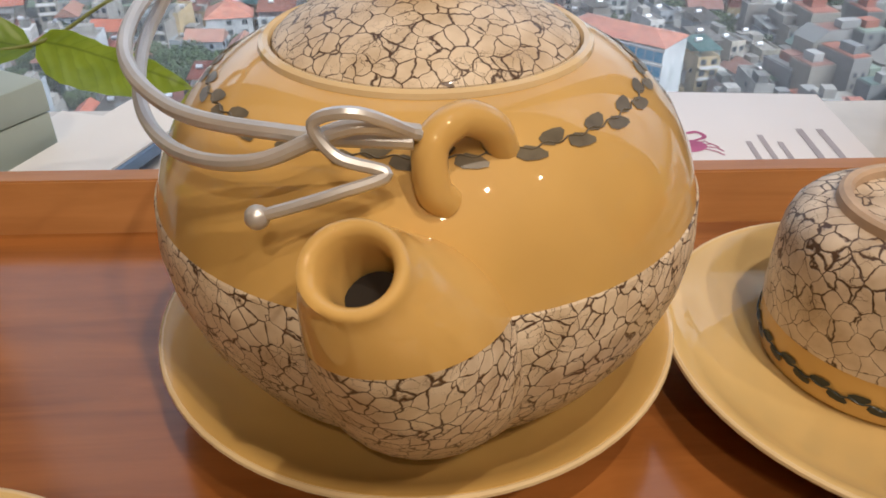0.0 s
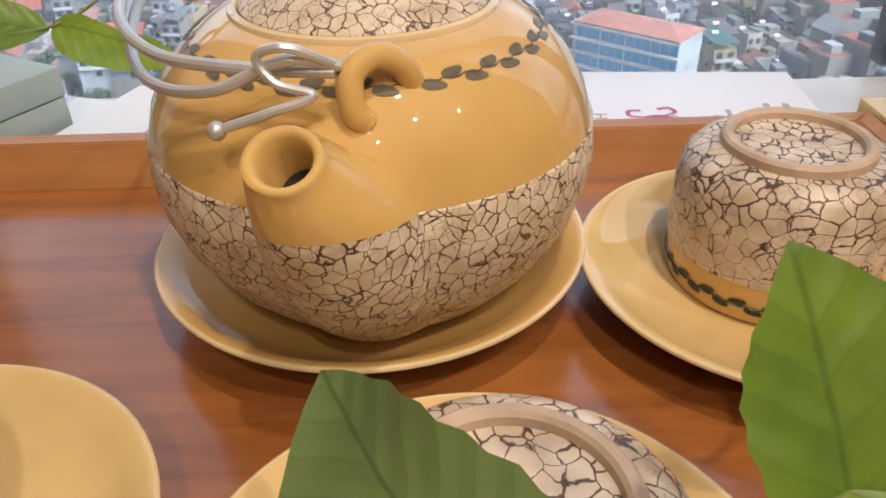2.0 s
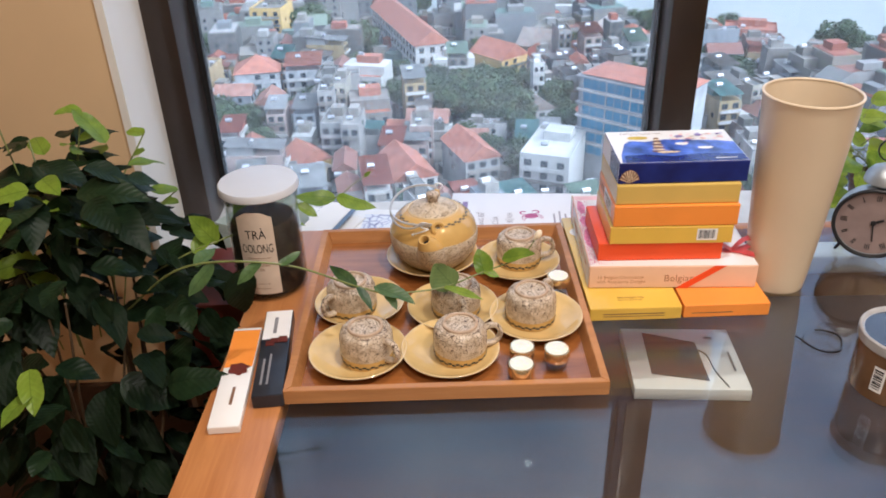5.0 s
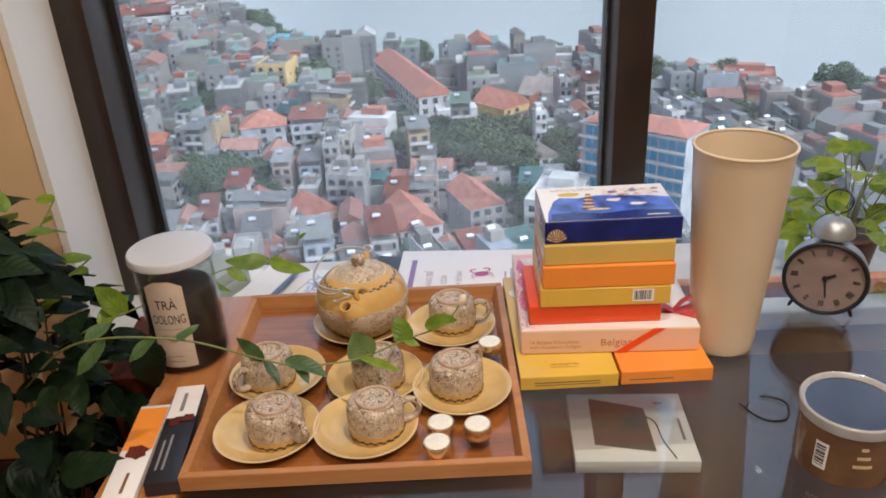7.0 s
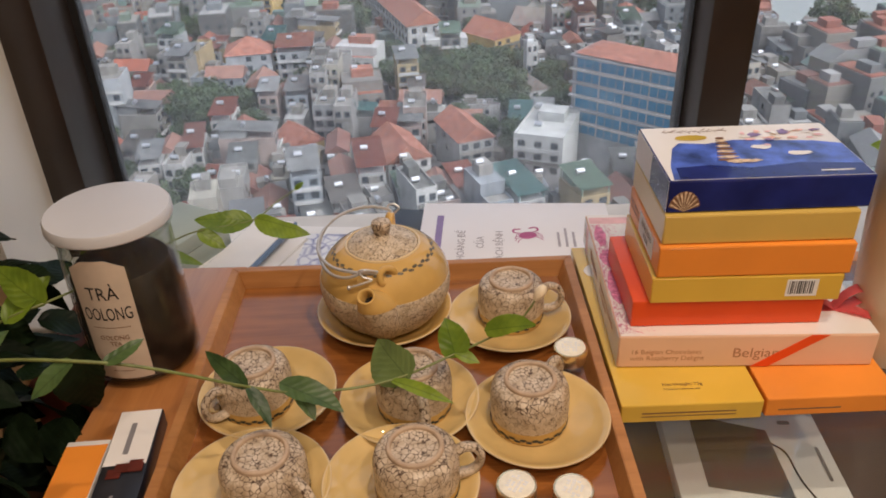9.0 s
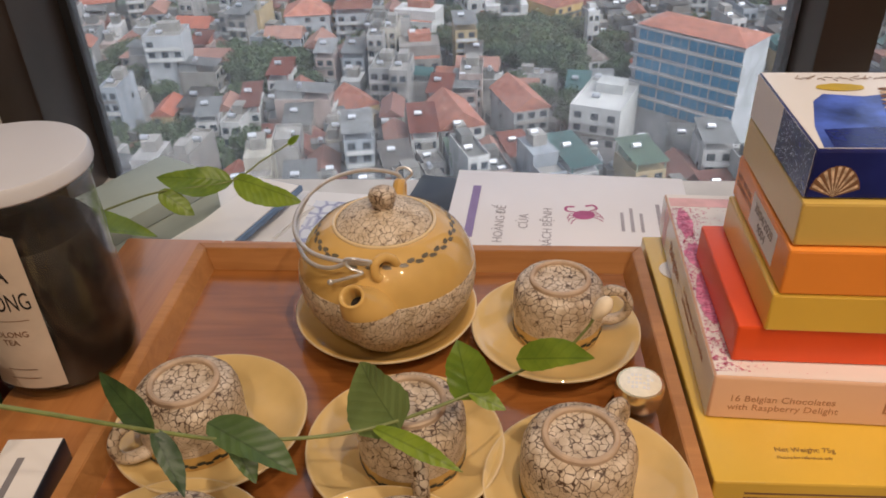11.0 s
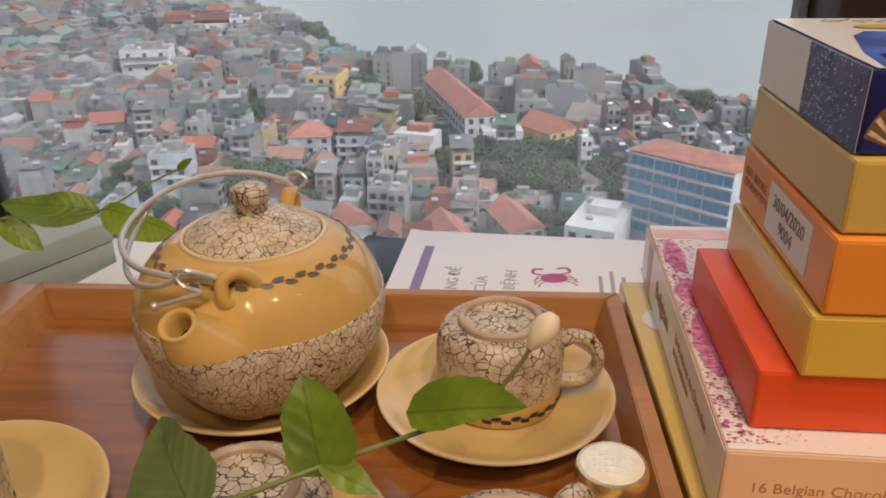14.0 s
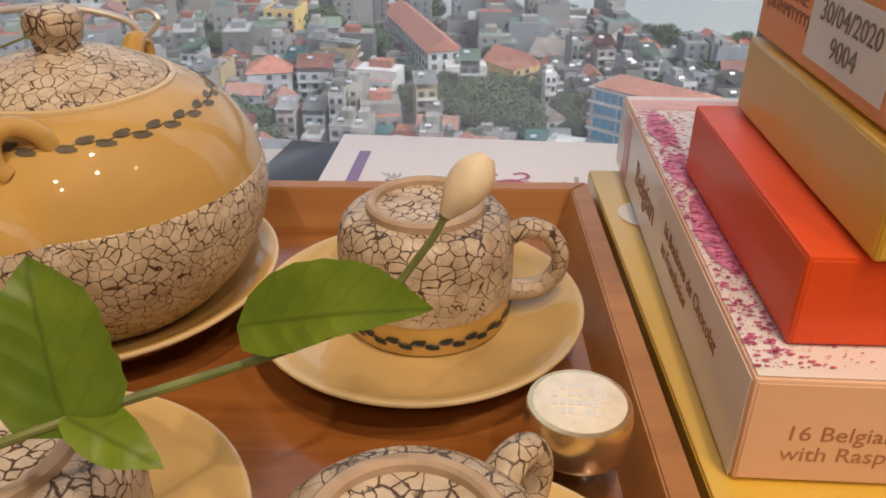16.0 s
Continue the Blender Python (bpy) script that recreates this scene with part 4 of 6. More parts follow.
navy.faces.new([navy.verts.new((u, v, 0)) for u, v in ((0.010, 0.002), (0.184, 0.002), (0.184, 0.024), (0.13, 0.030), (0.08, 0.022), (0.045, 0.030), (0.012, 0.026))])
stick("navy_print", navy, M_blue, bl_, on_top(bl_, 0, 0, 0, 0.0008))


def blob(cx, cy, rx, ry, n=20, jag=0.15):
    bm = bmesh.new()
    bm.faces.new([bm.verts.new((cx + rx * (1 + jag * rs.uniform(-1, 1)) * math.cos(a), cy + ry * (1 + jag * rs.uniform(-1, 1)) * math.sin(a), 0)) for a in (2 * math.pi * k / n for k in range(n))])
    return bm


M_goldink = plain("gold_ink", (0.75, 0.52, 0.06), 0.35, 0.1, 60, metal=0.4)
M_coral = plain("coral_print", (0.72, 0.42, 0.36), 0.4, 0.4, 180)
M_shell = plain("shell_print", (0.62, 0.48, 0.34), 0.4, 0.5, 260)
stick("gold_seal", blob(0.045, 0.093, 0.016, 0.0065, 24, 0.05), M_goldink, bl_, on_top(bl_, 0, 0, 0, 0.0010))
for k in range(34):
    u, v = rs.uniform(0.095, 0.172), rs.uniform(0.082, 0.106)
    stick("coral_print", blob(u, v, rs.uniform(0.002, 0.007), rs.uniform(0.0015, 0.004), 10, 0.35), rs.choice((M_coral, M_pinkpale, M_shell, M_cream, M_purple)), bl_, on_top(bl_, 0, 0, 0, 0.0010 + 0.00002 * k))
for k in range(9):
    # a tall spiral shell, turn on turn
    stick("shell_print", blob(0.066 + 0.0008 * k, 0.040 + 0.0062 * k, 0.0115 - 0.0009 * k, 0.0026, 14, 0.1), M_shell if k % 2 else M_brownink, bl_, on_top(bl_, 0, 0, 0, 0.0010 + 0.00002 * k))
for u, v, a, b, mm in ((0.105, 0.066, 0.009, 0.005, M_cream), (0.136, 0.050, 0.011, 0.005, M_cream), (0.078, 0.036, 0.017, 0.004, M_shell), (0.112, 0.070, 0.004, 0.002, M_pinkpale)):
    stick("shell_print", blob(u, v, a, b, 18, 0.2), mm, bl_, on_top(bl_, 0, 0, 0, 0.0012))
for k in range(26):
    # curls of the gilt script
    stick("script_stroke", patch(rs.uniform(0.002, 0.006), 0.0007), M_brownink, bl_, on_top(bl_, 0.020 + 0.0025 * k, 0.109 + 0.0022 * math.sin(k * 1.7), rs.uniform(-70, 70), 0.0010))
stick("script_bar", patch(0.030, 0.0020), M_paper, bl_, on_top(bl_, 0.140, 0.010, 0, 0.0010))
fan = bmesh.new()
for k in range(9):
    a = math.pi * (0.12 + 0.76 * k / 8)
    p0, p1 = Vector((0.0155, 0.002, 0)), Vector((0.0155 + 0.014 * math.cos(a), 0.002 + 0.020 * math.sin(a), 0))
    d = Vector((0.0011 * math.sin(a), -0.0011 * math.cos(a), 0))
    fan.faces.new([fan.verts.new(q) for q in (p0, p1 - d, p1 + d)])
shell = bmesh.new()
shell.faces.new([shell.verts.new((0.0155 + 0.0150 * math.cos(a), 0.002 + 0.0205 * math.sin(a), 0)) for a in (math.pi * (0.08 + 0.84 * k / 14) for k in range(15))] + [shell.verts.new((0.0155, 0.0015, 0))])
stick("shell_ground_print", shell, M_brownink, bl_, front(bl_, 0, 0, 0.00030))
stick("shell_fan_print", fan, M_shell, bl_, front(bl_, 0, 0, 0.0004))

# ---------------- chocolate bars beside the tray ----------------
db = carton("chocolate_bar", "dark chocolate bar box with white end", -0.2580, -0.2180, -0.216, -0.023, TZ, 0.771, M_navybox, "bars beside the tray", skew=4.5)
stick("white_end", patch(0.0380, 0.0700), M_cream, db, on_top(db, 0.001, 0.122))
for k, wd in enumerate((0.034, 0.026)):
    stick("title_bar", patch(0.0030, 0.055 + 0.01 * k), M_greyink, db, on_top(db, 0.008 + 0.008 * k, 0.022))
stick("title_bar", patch(0.005, 0.040), M_greyink, db, on_top(db, 0.015, 0.135, 0, 0.0006))
chunks = bmesh.new()
for k in range(5):
    u, v = rs.uniform(0.008, 0.032), rs.uniform(0.108, 0.124)
    add_box(chunks, u - 0.006, u + 0.006, v - 0.005, v + 0.005, 0, 0.0004 + 0.0001 * k)
stick("chocolate_print", chunks, M_maroon, db, on_top(db, 0, 0, 0, 0.0006))
wb = carton("chocolate_bar", "white and orange chocolate bar box", -0.3030, -0.2630, -0.262, -0.052, TZ, 0.762, M_cream, "bars beside the tray", skew=3.0)
stick("orange_half", patch(0.0384, 0.085), M_orange, wb, on_top(wb, 0.0008, 0.118))
stick("chocolate_print", blob(0.020, 0.112, 0.015, 0.013, 14, 0.3), M_maroon, wb, on_top(wb, 0, 0, 0, 0.0007))
stick("title_bar", patch(0.004, 0.035), M_brownink, wb, on_top(wb, 0.020, 0.040, 0, 0.0006))

# ---------------- tea jar ----------------
JX, JY = -0.2770, 0.088
jar = thing("tea_jar", "glass jar of dark oolong tea with white plastic lid", "jar", pose(JX, JY, TZ, 0, 0, 14))
part("glass_body", lathe([(0, 0.001), (0.050, 0.001), (0.055, 0.005), (0.0565, 0.014), (0.0560, 0.080), (0.0555, 0.125), (0.0550, 0.150), (0.054, 0.172), (0.052, 0.172), (0.053, 0.150), (0.0535, 0.124), (0.054, 0.080), (0.0545, 0.014), (0.052, 0.006), (0, 0.005)], 56), M_clear, jar)
part("tea_leaves", lathe([(0, 0.007), (0.050, 0.007), (0.0525, 0.014), (0.052, 0.080), (0.0515, 0.118), (0.046, 0.126), (0.02, 0.130), (0, 0.128)], 40), M_tea, jar, "dark rolled tea leaves")
part("lid", lathe([(0.050, 0.1725), (0.0598, 0.1725), (0.0610, 0.1740), (0.0607, 0.1820), (0.0590, 0.1848), (0.054, 0.1855), (0, 0.1855)], 64), M_lid, jar, "white plastic screw lid")
part("lid_seal", lathe([(0.0555, 0.1670), (0.0585, 0.1660), (0.0592, 0.1685), (0.0580, 0.1705), (0.0555, 0.1700)], 56), M_clear, jar)


def wrap(w0, w1, z0, z1, r, point=0.0):
    """A paper label curved round the jar, its top cut to a house shape."""
    bm = bmesh.new()
    n = 18
    prev = None
    for k in range(n + 1):
        u = k / n
        a = w0 + (w1 - w0) * u
        top = z1 - point * max(0, abs(u - 0.5) - 0.2) / 0.3
        cur = [bm.verts.new((r * math.cos(a), r * math.sin(a), z)) for z in (z0, top)]
        if prev:
            bm.faces.new((prev[0], cur[0], cur[1], prev[1]))
        prev = cur
    return bm


A0 = radians(-106)
lab = part("kraft_label", wrap(A0 - 0.49, A0 + 0.49, 0.016, 0.158, 0.0569, 0.010), M_kraft, jar, "kraft paper label")


def curved_text(text, size, z, mat, stretch=1.0):
    o = lettering("label_text", text, size, pose(0, 0, 0), mat, lab, align="CENTER", stretch=1.0)
    for v in o.data.vertices:
        a = A0 + v.co.x * stretch / 0.0572
        v.co = Vector(((0.0572 + v.co.z) * math.cos(a), (0.0572 + v.co.z) * math.sin(a), z + v.co.y))


curved_text("TRÀ", 0.021, 0.114, M_black, 0.8)
curved_text("OOLONG", 0.021, 0.090, M_black, 0.52)
curved_text("OOLONG\nTEA", 0.0075, 0.066, M_brownink, 0.9)
part("label_rule", wrap(A0 - 0.33, A0 + 0.33, 0.0805, 0.0812, 0.0572), M_brownink, lab)
for z in (0.026, 0.0345):
    part("label_rule", wrap(A0 - 0.2, A0 + 0.2, z, z + 0.0008, 0.0572), M_brownink, lab)

# ---------------- vase ----------------
vase = thing("vase", "tall cream ceramic vase, empty, standing on the glass", "vase", pose(0.523, 0.050, TZ))
prof = [(0, 0.001), (0.040, 0.001), (0.0435, 0.003)]
for k in range(25):
    u = k / 24
    prof.append((0.0440 + 0.0215 * u ** 0.85, 0.004 + 0.300 * u))
prof += [(0.0664, 0.3075), (0.0658, 0.3095), (0.0640, 0.3085), (0.0615, 0.285), (0.0560, 0.18), (0.0430, 0.02), (0, 0.012)]
bm = lathe(prof, 120)
for v in bm.verts:
    r_ = math.hypot(v.co.x, v.co.y)
    if r_ > 0.03:
        a_ = math.atan2(v.co.y, v.co.x)
        w_ = 1 + 0.0035 * math.sin(60 * a_) * min(1, v.co.z / 0.05) * (1 if v.co.z < 0.29 else 0)
        v.co.x *= w_
        v.co.y *= w_
part("body", bm, M_vase, vase)
part("rim", tube([(0.0652 * math.cos(a), 0.0652 * math.sin(a), 0.3085) for a in (2 * math.pi * k / 72 for k in range(72))], 0.0022, 8, closed=True), M_vase, vase)

# ---------------- alarm clock ----------------
clock = thing("alarm_clock", "round silver alarm clock with a bell on top", "clock", look((0.701, 0.119, 0.8170), (0.701 + 0.55, 0.119 + 1.0, 0.8170 - 0.02)))
# the dial looks along the thing's +z
CR = 0.0600
part("case", lathe([(0, -0.036), (0.035, -0.035), (0.050, -0.028), (0.0575, -0.014), (0.0595, 0.004), (0.0600, 0.016), (0.0590, 0.019), (0.0555, 0.019), (0.0545, 0.014)], 64), M_clock, clock)
part("bezel", tube([(0.0575 * math.cos(a), 0.0575 * math.sin(a), 0.018) for a in (2 * math.pi * k / 64 for k in range(64))], 0.0032, 10, closed=True), M_black, clock, "dark metal bezel")
dial = part("dial", lathe([(0.0550, 0.0135), (0, 0.0135)], 48), M_dial, clock, "dial with roman numerals, its backlit shade in the colour")
for k in range(12):
    num = bmesh.new()
    a = 2 * math.pi * k / 12
    cnt = (3, 1, 2, 3, 2, 2, 3, 3, 4, 2, 2, 2)[k]
    for q in range(cnt):
        b2 = bmesh.ops.create_cube(num, size=1.0, matrix=Matrix.Rotation(a, 4, "Z") @ Matrix.Translation(((q - (cnt - 1) / 2) * 0.0028, 0.0430, 0.0140)) @ Matrix.Diagonal((0.0013, 0.0100, 0.0004, 1)))
    part("numeral", num, M_black, dial, smooth=False)
for ang, ln, wd in ((-172, 0.036, 0.0022), (-60, 0.020, 0.0042)):
    hb = bmesh.new()
    bmesh.ops.create_cube(hb, size=1.0, matrix=Matrix.Rotation(radians(ang), 4, "Z") @ Matrix.Translation((0, ln / 2 - 0.004, 0.0152)) @ Matrix.Diagonal((wd, ln, 0.0006, 1)))
    part("clock_pointer", hb, M_black, dial, smooth=False)
hub = bmesh.new()
bmesh.ops.create_cone(hub, cap_ends=True, segments=20, radius1=0.0042, radius2=0.0035, depth=0.0030, matrix=Matrix.Translation((0, 0, 0.0160)))
part("hub", hub, M_black, dial)
yform = Matrix.Rotation(radians(-90), 4, "X")
bb = lathe([(0.0290, 0.0), (0.0300, 0.002), (0.0275, 0.014), (0.0200, 0.024), (0.0100, 0.0292), (0.004, 0.031), (0.004, 0.036), (0, 0.037)], 40)
bmesh.ops.transform(bb, matrix=Matrix.Translation((0, CR + 0.004, -0.008)) @ yform, verts=bb.verts)
part("bell", bb, M_clock, clock, "domed metal bell")
ps = bmesh.new()
bmesh.ops.create_cone(ps, cap_ends=True, segments=14, radius1=0.004, radius2=0.004, depth=0.010, matrix=Matrix.Translation((0, CR + 0.0005, -0.008)) @ yform)
part("bell_post", ps, M_clock, clock)
rg = [(0.0185 * math.cos(a), CR + 0.004 + 0.037 + 0.0165 + 0.0185 * math.sin(a), -0.008) for a in (2 * math.pi * k / 36 for k in range(36))]
part("carrying_ring", tube(rg, 0.0013, 8, closed=True), M_black, clock)
for s in (-1, 1):
    lg = tube([(s * 0.036, -0.044, -0.004), (s * 0.041, -0.056, -0.002), (s * 0.045, -0.0640, 0.0)], lambda u: 0.0032 - 0.0008 * u, 10)
    part("foot", lg, M_black, clock)

# ---------------- canister ----------------
M_lidring = plain("pale_lid_plastic", (0.42, 0.42, 0.43), 0.25, 0.1, 40, coat=0.5)
can = thing("canister", "round brown glass canister with a clear lid and barcode", "canister", pose(0.578, -0.211, TZ, 0, 0, 0))
part("body", lathe([(0, 0.001), (0.0500, 0.001), (0.0529, 0.004), (0.0537, 0.010), (0.0537, 0.068), (0.0525, 0.074), (0.0508, 0.076), (0.0492, 0.076), (0.0492, 0.072), (0, 0.072)], 64), M_canister, can)
part("lid", lathe([(0.0537, 0.073), (0.0562, 0.074), (0.0570, 0.080), (0.0566, 0.0865), (0.0549, 0.0885), (0.0525, 0.0870), (0.0508, 0.0835), (0.0480, 0.0830)], 64), M_lidring, can, "pale shiny lid ring")
part("lid_pane", lathe([(0.0500, 0.0834), (0.0300, 0.0838), (0, 0.0840)], 48), plain("dark_lid_glass", (0.03, 0.035, 0.045), 0.06, 0.2, 20, coat=1.0, relief=0.0), can, "dark glossy glass lid")


def can_patch(w0, w1, z0, z1, r):
    return wrap(w0, w1, z0, z1, r)


cb = part("barcode_sticker", can_patch(radians(-152), radians(-136), 0.020, 0.056, 0.0543), M_paper, can)
for k in range(9):
    z = 0.024 + k * 0.0032
    part("bar", can_patch(radians(-150.5), radians(-139), z, z + 0.0010 + 0.0008 * (k % 3), 0.0545), M_black, cb)
M_goldscript = plain("gold_script", (0.62, 0.46, 0.26), 0.4, 0.1)
for k in range(3):
    part("script_band", can_patch(radians(-108 + 3 * k), radians(-86 - 4 * k), 0.034 + 0.012 * k, 0.0385 + 0.012 * k, 0.0543), M_goldscript, can, "gold script in plain strokes")

# ---------------- small things on and under the glass ----------------
tie = [(0.531 + 0.027 * math.cos(a) * (1 + 0.08 * math.sin(3 * a)), -0.112 + 0.026 * math.sin(a), TZ + 0.0018 + 0.0008 * math.sin(2 * a)) for a in (radians(-185 + 275 * k / 40) for k in range(41))]
hb = tube(tie, 0.0016, 8)
for q in ((0, -1), (0, 1)):
    tube([Vector(tie[0]), Vector(tie[0]) + Vector((0.006 * q[1], 0.010, 0.001))], 0.0012, 8, hb)
solo("hair_tie", hb, M_black, "thin black elastic hair tie lying open on the glass", "hair tie")
cr = [(0.553 + 0.013 * math.cos(a), -0.080 + 0.011 * math.sin(a), TZ + 0.0014) for a in (2 * math.pi * k / 36 for k in range(36))]
solo("plastic_ring", tube(cr, 0.0012, 8, closed=True), M_clear, "small clear plastic ring on the glass", "ring")

pb = thing("product_box", "white card box printed with a grey tablet, under the glass", "box", pose(0.388, 0.010, 0.600, 0, 0, -4))
part("carton", box(-0.090, 0.090, -0.066, 0.094, 0.0004, 0.022, 0.001), M_paper, pb)
tab = bmesh.new()
tab.faces.new([tab.verts.new(q) for q in ((-0.058, -0.030, 0), (0.030, -0.046, 0), (0.028, 0.056, 0), (-0.056, 0.082, 0))])
stick("tablet_print", tab, plain("grey_tablet_print", (0.10, 0.105, 0.115), 0.5, 0.08, 20), pb, pose(0, 0, 0.0225))
stick("cable_print", tube(spline([(0.028, 0.035, 0), (0.040, 0.02, 0), (0.044, -0.02, 0), (0.056, -0.060, 0)], 8), 0.0010, 6), M_black, pb, pose(0, 0, 0.0225))
stick("logo_bar", patch(0.014, 0.006), M_greyink, pb, pose(0.045, 0.066, 0.0225))
stick("small_print", patch(0.004, 0.05), M_greyink, pb, pose(0.074, -0.02, 0.0225))

# ---------------- books and papers on the window ledge ----------------
bk = thing("book", "white paperback with a crab and upright lettering on its cover", "book", pose(0.168, 0.455, SILL, 0, 0, -4.6))
part("page_block", box(-0.150, 0.150, -0.108, 0.108, 0.0035, 0.0165, 0.0005), M_paper, bk)
part("cover", box(-0.153, 0.155, -0.111, 0.130, 0.0170, 0.0184, 0.0004), plain("book_cover", (0.80, 0.79, 0.82), 0.4, 0.03, 8), bk)
part("cover", box(-0.153, 0.155, -0.111, 0.130, 0.0012, 0.0030, 0.0004), M_paper, bk)
CT = 0.0187
M_paleink = plain("pale_grey_ink", (0.38, 0.36, 0.40), 0.5)
stick("title_rule", patch(0.011, 0.13), M_purple, bk, pose(-0.128, -0.045, CT))
for tx, s, xx, yy in (("HOÀNG ĐẾ", 0.017, -0.090, -0.055), ("CỦA", 0.017, -0.060, -0.02), ("BÁCH BỆNH", 0.017, -0.030, -0.062)):
    lettering("title_text", tx, s, pose(xx + 0.010, yy, CT, 0, 0, 90), M_paleink, bk)
cbm = bmesh.new()
body = [cbm.verts.new((0.020 * math.cos(a), 0.015 * math.sin(a), 0)) for a in (2 * math.pi * k / 24 for k in range(24))]
cbm.faces.new(body)
for s in (-1, 1):
    for k in range(4):
        a = radians(-30 + 22 * k)
        p0 = Vector((s * 0.015 * math.cos(a), 0.012 * math.sin(a) - 0.002, 0))
        p1 = p0 + Vector((s * 0.013 * math.cos(a), 0.012 * math.sin(a) - 0.004, 0))
        p2 = p1 + Vector((s * 0.004, -0.009, 0))
        tube([p0, p1, p2], 0.0011, 5, cbm)
    cl = spline([(s * 0.012, 0.011, 0), (s * 0.027, 0.018, 0), (s * 0.024, 0.031, 0), (s * 0.010, 0.030, 0)], 6)
    tube(cl, lambda u: 0.0016 + 0.0022 * u * (1.4 - u), 6, cbm)
for v in cbm.verts:
    v.co.z *= 0.05
stick("crab_print", cbm, M_crab, bk, pose(0.020, 0.020, CT, 0, 0, 12) @ Matrix.Scale(0.72, 4), "wine-red crab drawing")
for k in range(3):
    stick("small_print", patch(0.004, 0.045 + 0.012 * (k % 2)), M_paleink, bk, pose(0.066 + 0.012 * k, -0.015, CT))
for k in range(2):
    stick("author_bar", patch(0.005, 0.075), M_paleink, bk, pose(0.112 + 0.016 * k, -0.020, CT))
dk = thing("book", "dark grey hardback lying flat beside the white book", "book", pose(0.02, 0.50, SILL, 0, 0, -12))
part("page_block", box(-0.060, -0.004, -0.09, 0.075, 0.002, 0.012), M_paper, dk)
part("cover", box(-0.064, -0.002, -0.093, 0.078, 0.0122, 0.0145, 0.0005), M_navybox, dk)

# printed city-map leaflet, seen behind the teapot
M_map, nt, b = material("map_print")
vv = coords(nt)
v1 = nt.nodes.new("ShaderNodeTexVoronoi")
v1.feature = "DISTANCE_TO_EDGE"
v1.inputs["Scale"].default_value = 55
nt.links.new(vv, v1.inputs["Vector"])
n1 = node(nt, "ShaderNodeTexNoise", Scale=26.0, Detail=5.0)
nt.links.new(vv, n1.inputs["Vector"])
mm = nt.nodes.new("ShaderNodeMath")
mm.operation = "MULTIPLY_ADD"
mm.inputs[1].default_value = 1.1
nt.links.new(v1.outputs["Distance"], mm.inputs[0])
nt.links.new(n1.outputs["Fac"], mm.inputs[2])
nt.links.new(ramp(nt, mm.outputs[0], ((0.36, (0.10, 0.10, 0.22)), (0.5, (0.34, 0.38, 0.58)), (0.68, (0.72, 0.76, 0.84)))), b.inputs["Base Color"])
b.inputs["Roughness"].default_value = 0.4
mp_ = thing("magazine", "glossy magazine with a blue engraved city picture on its cover", "magazine", pose(-0.115, 0.435, SILL, 0, 0, -6))
part("page_block", box(-0.115, 0.115, -0.120, 0.105, 0.0006, 0.010, 0.0005), M_paper, mp_)
stick("cover_picture", patch(0.140, 0.19), M_map, mp_, pose(-0.060, -0.110, 0.0102))
stick("blue_spine", patch(0.018, 0.215), plain("steel_blue_print", (0.16, 0.24, 0.42), 0.35), mp_, pose(0.088, -0.115, 0.0102))
for k, (x_, w_, c_, a_) in enumerate(((-0.268, 0.07, M_sill, 24), (-0.290, 0.05, M_greyink, 17), (-0.250, 0.035, plain("blue_folder", (0.12, 0.20, 0.34), 0.4), 20))):
    fo = thing("folder", "paper folder leaning on the pile by the window", "folder", pose(x_, 0.44, SILL + 0.002 + 0.011 * k, 0, 0, -a_), "papers on the ledge")
    part("cover", box(-w_, w_, -0.10, 0.10, 0.0, 0.009, 0.001), c_, fo)
    part("paper_block", box(-w_ + 0.003, w_ - 0.003, -0.098, 0.096, 0.0092, 0.0108), M_paper, fo)
gb = thing("card_box", "pale grey-green card box standing on the window ledge", "box", pose(-0.365, 0.425, SILL, 0, 0, -30))
M_greycard = plain("grey_green_card", (0.36, 0.42, 0.38), 0.5, 0.08, 14)
part("carton", box(-0.049, 0.049, -0.084, 0.084, 0.0004, 0.054, 0.002), M_greycard, gb)
part("lid", box(-0.05, 0.05, -0.085, 0.085, 0.0545, 0.078, 0.002), M_greycard, gb)
rb2 = thing("storage_box", "tall maroon card box on the floor between plant and table", "box", pose(-0.385, 0.205, 0.0, 0, 0, 3))
part("carton", box(-0.055, 0.055, -0.10, 0.10, 0.0004, 0.70, 0.003), M_maroon, rb2)
part("label", box(-0.0558, -0.0545, -0.06, 0.06, 0.40, 0.62), plain("brown_label", (0.2, 0.07, 0.03), 0.5), rb2)

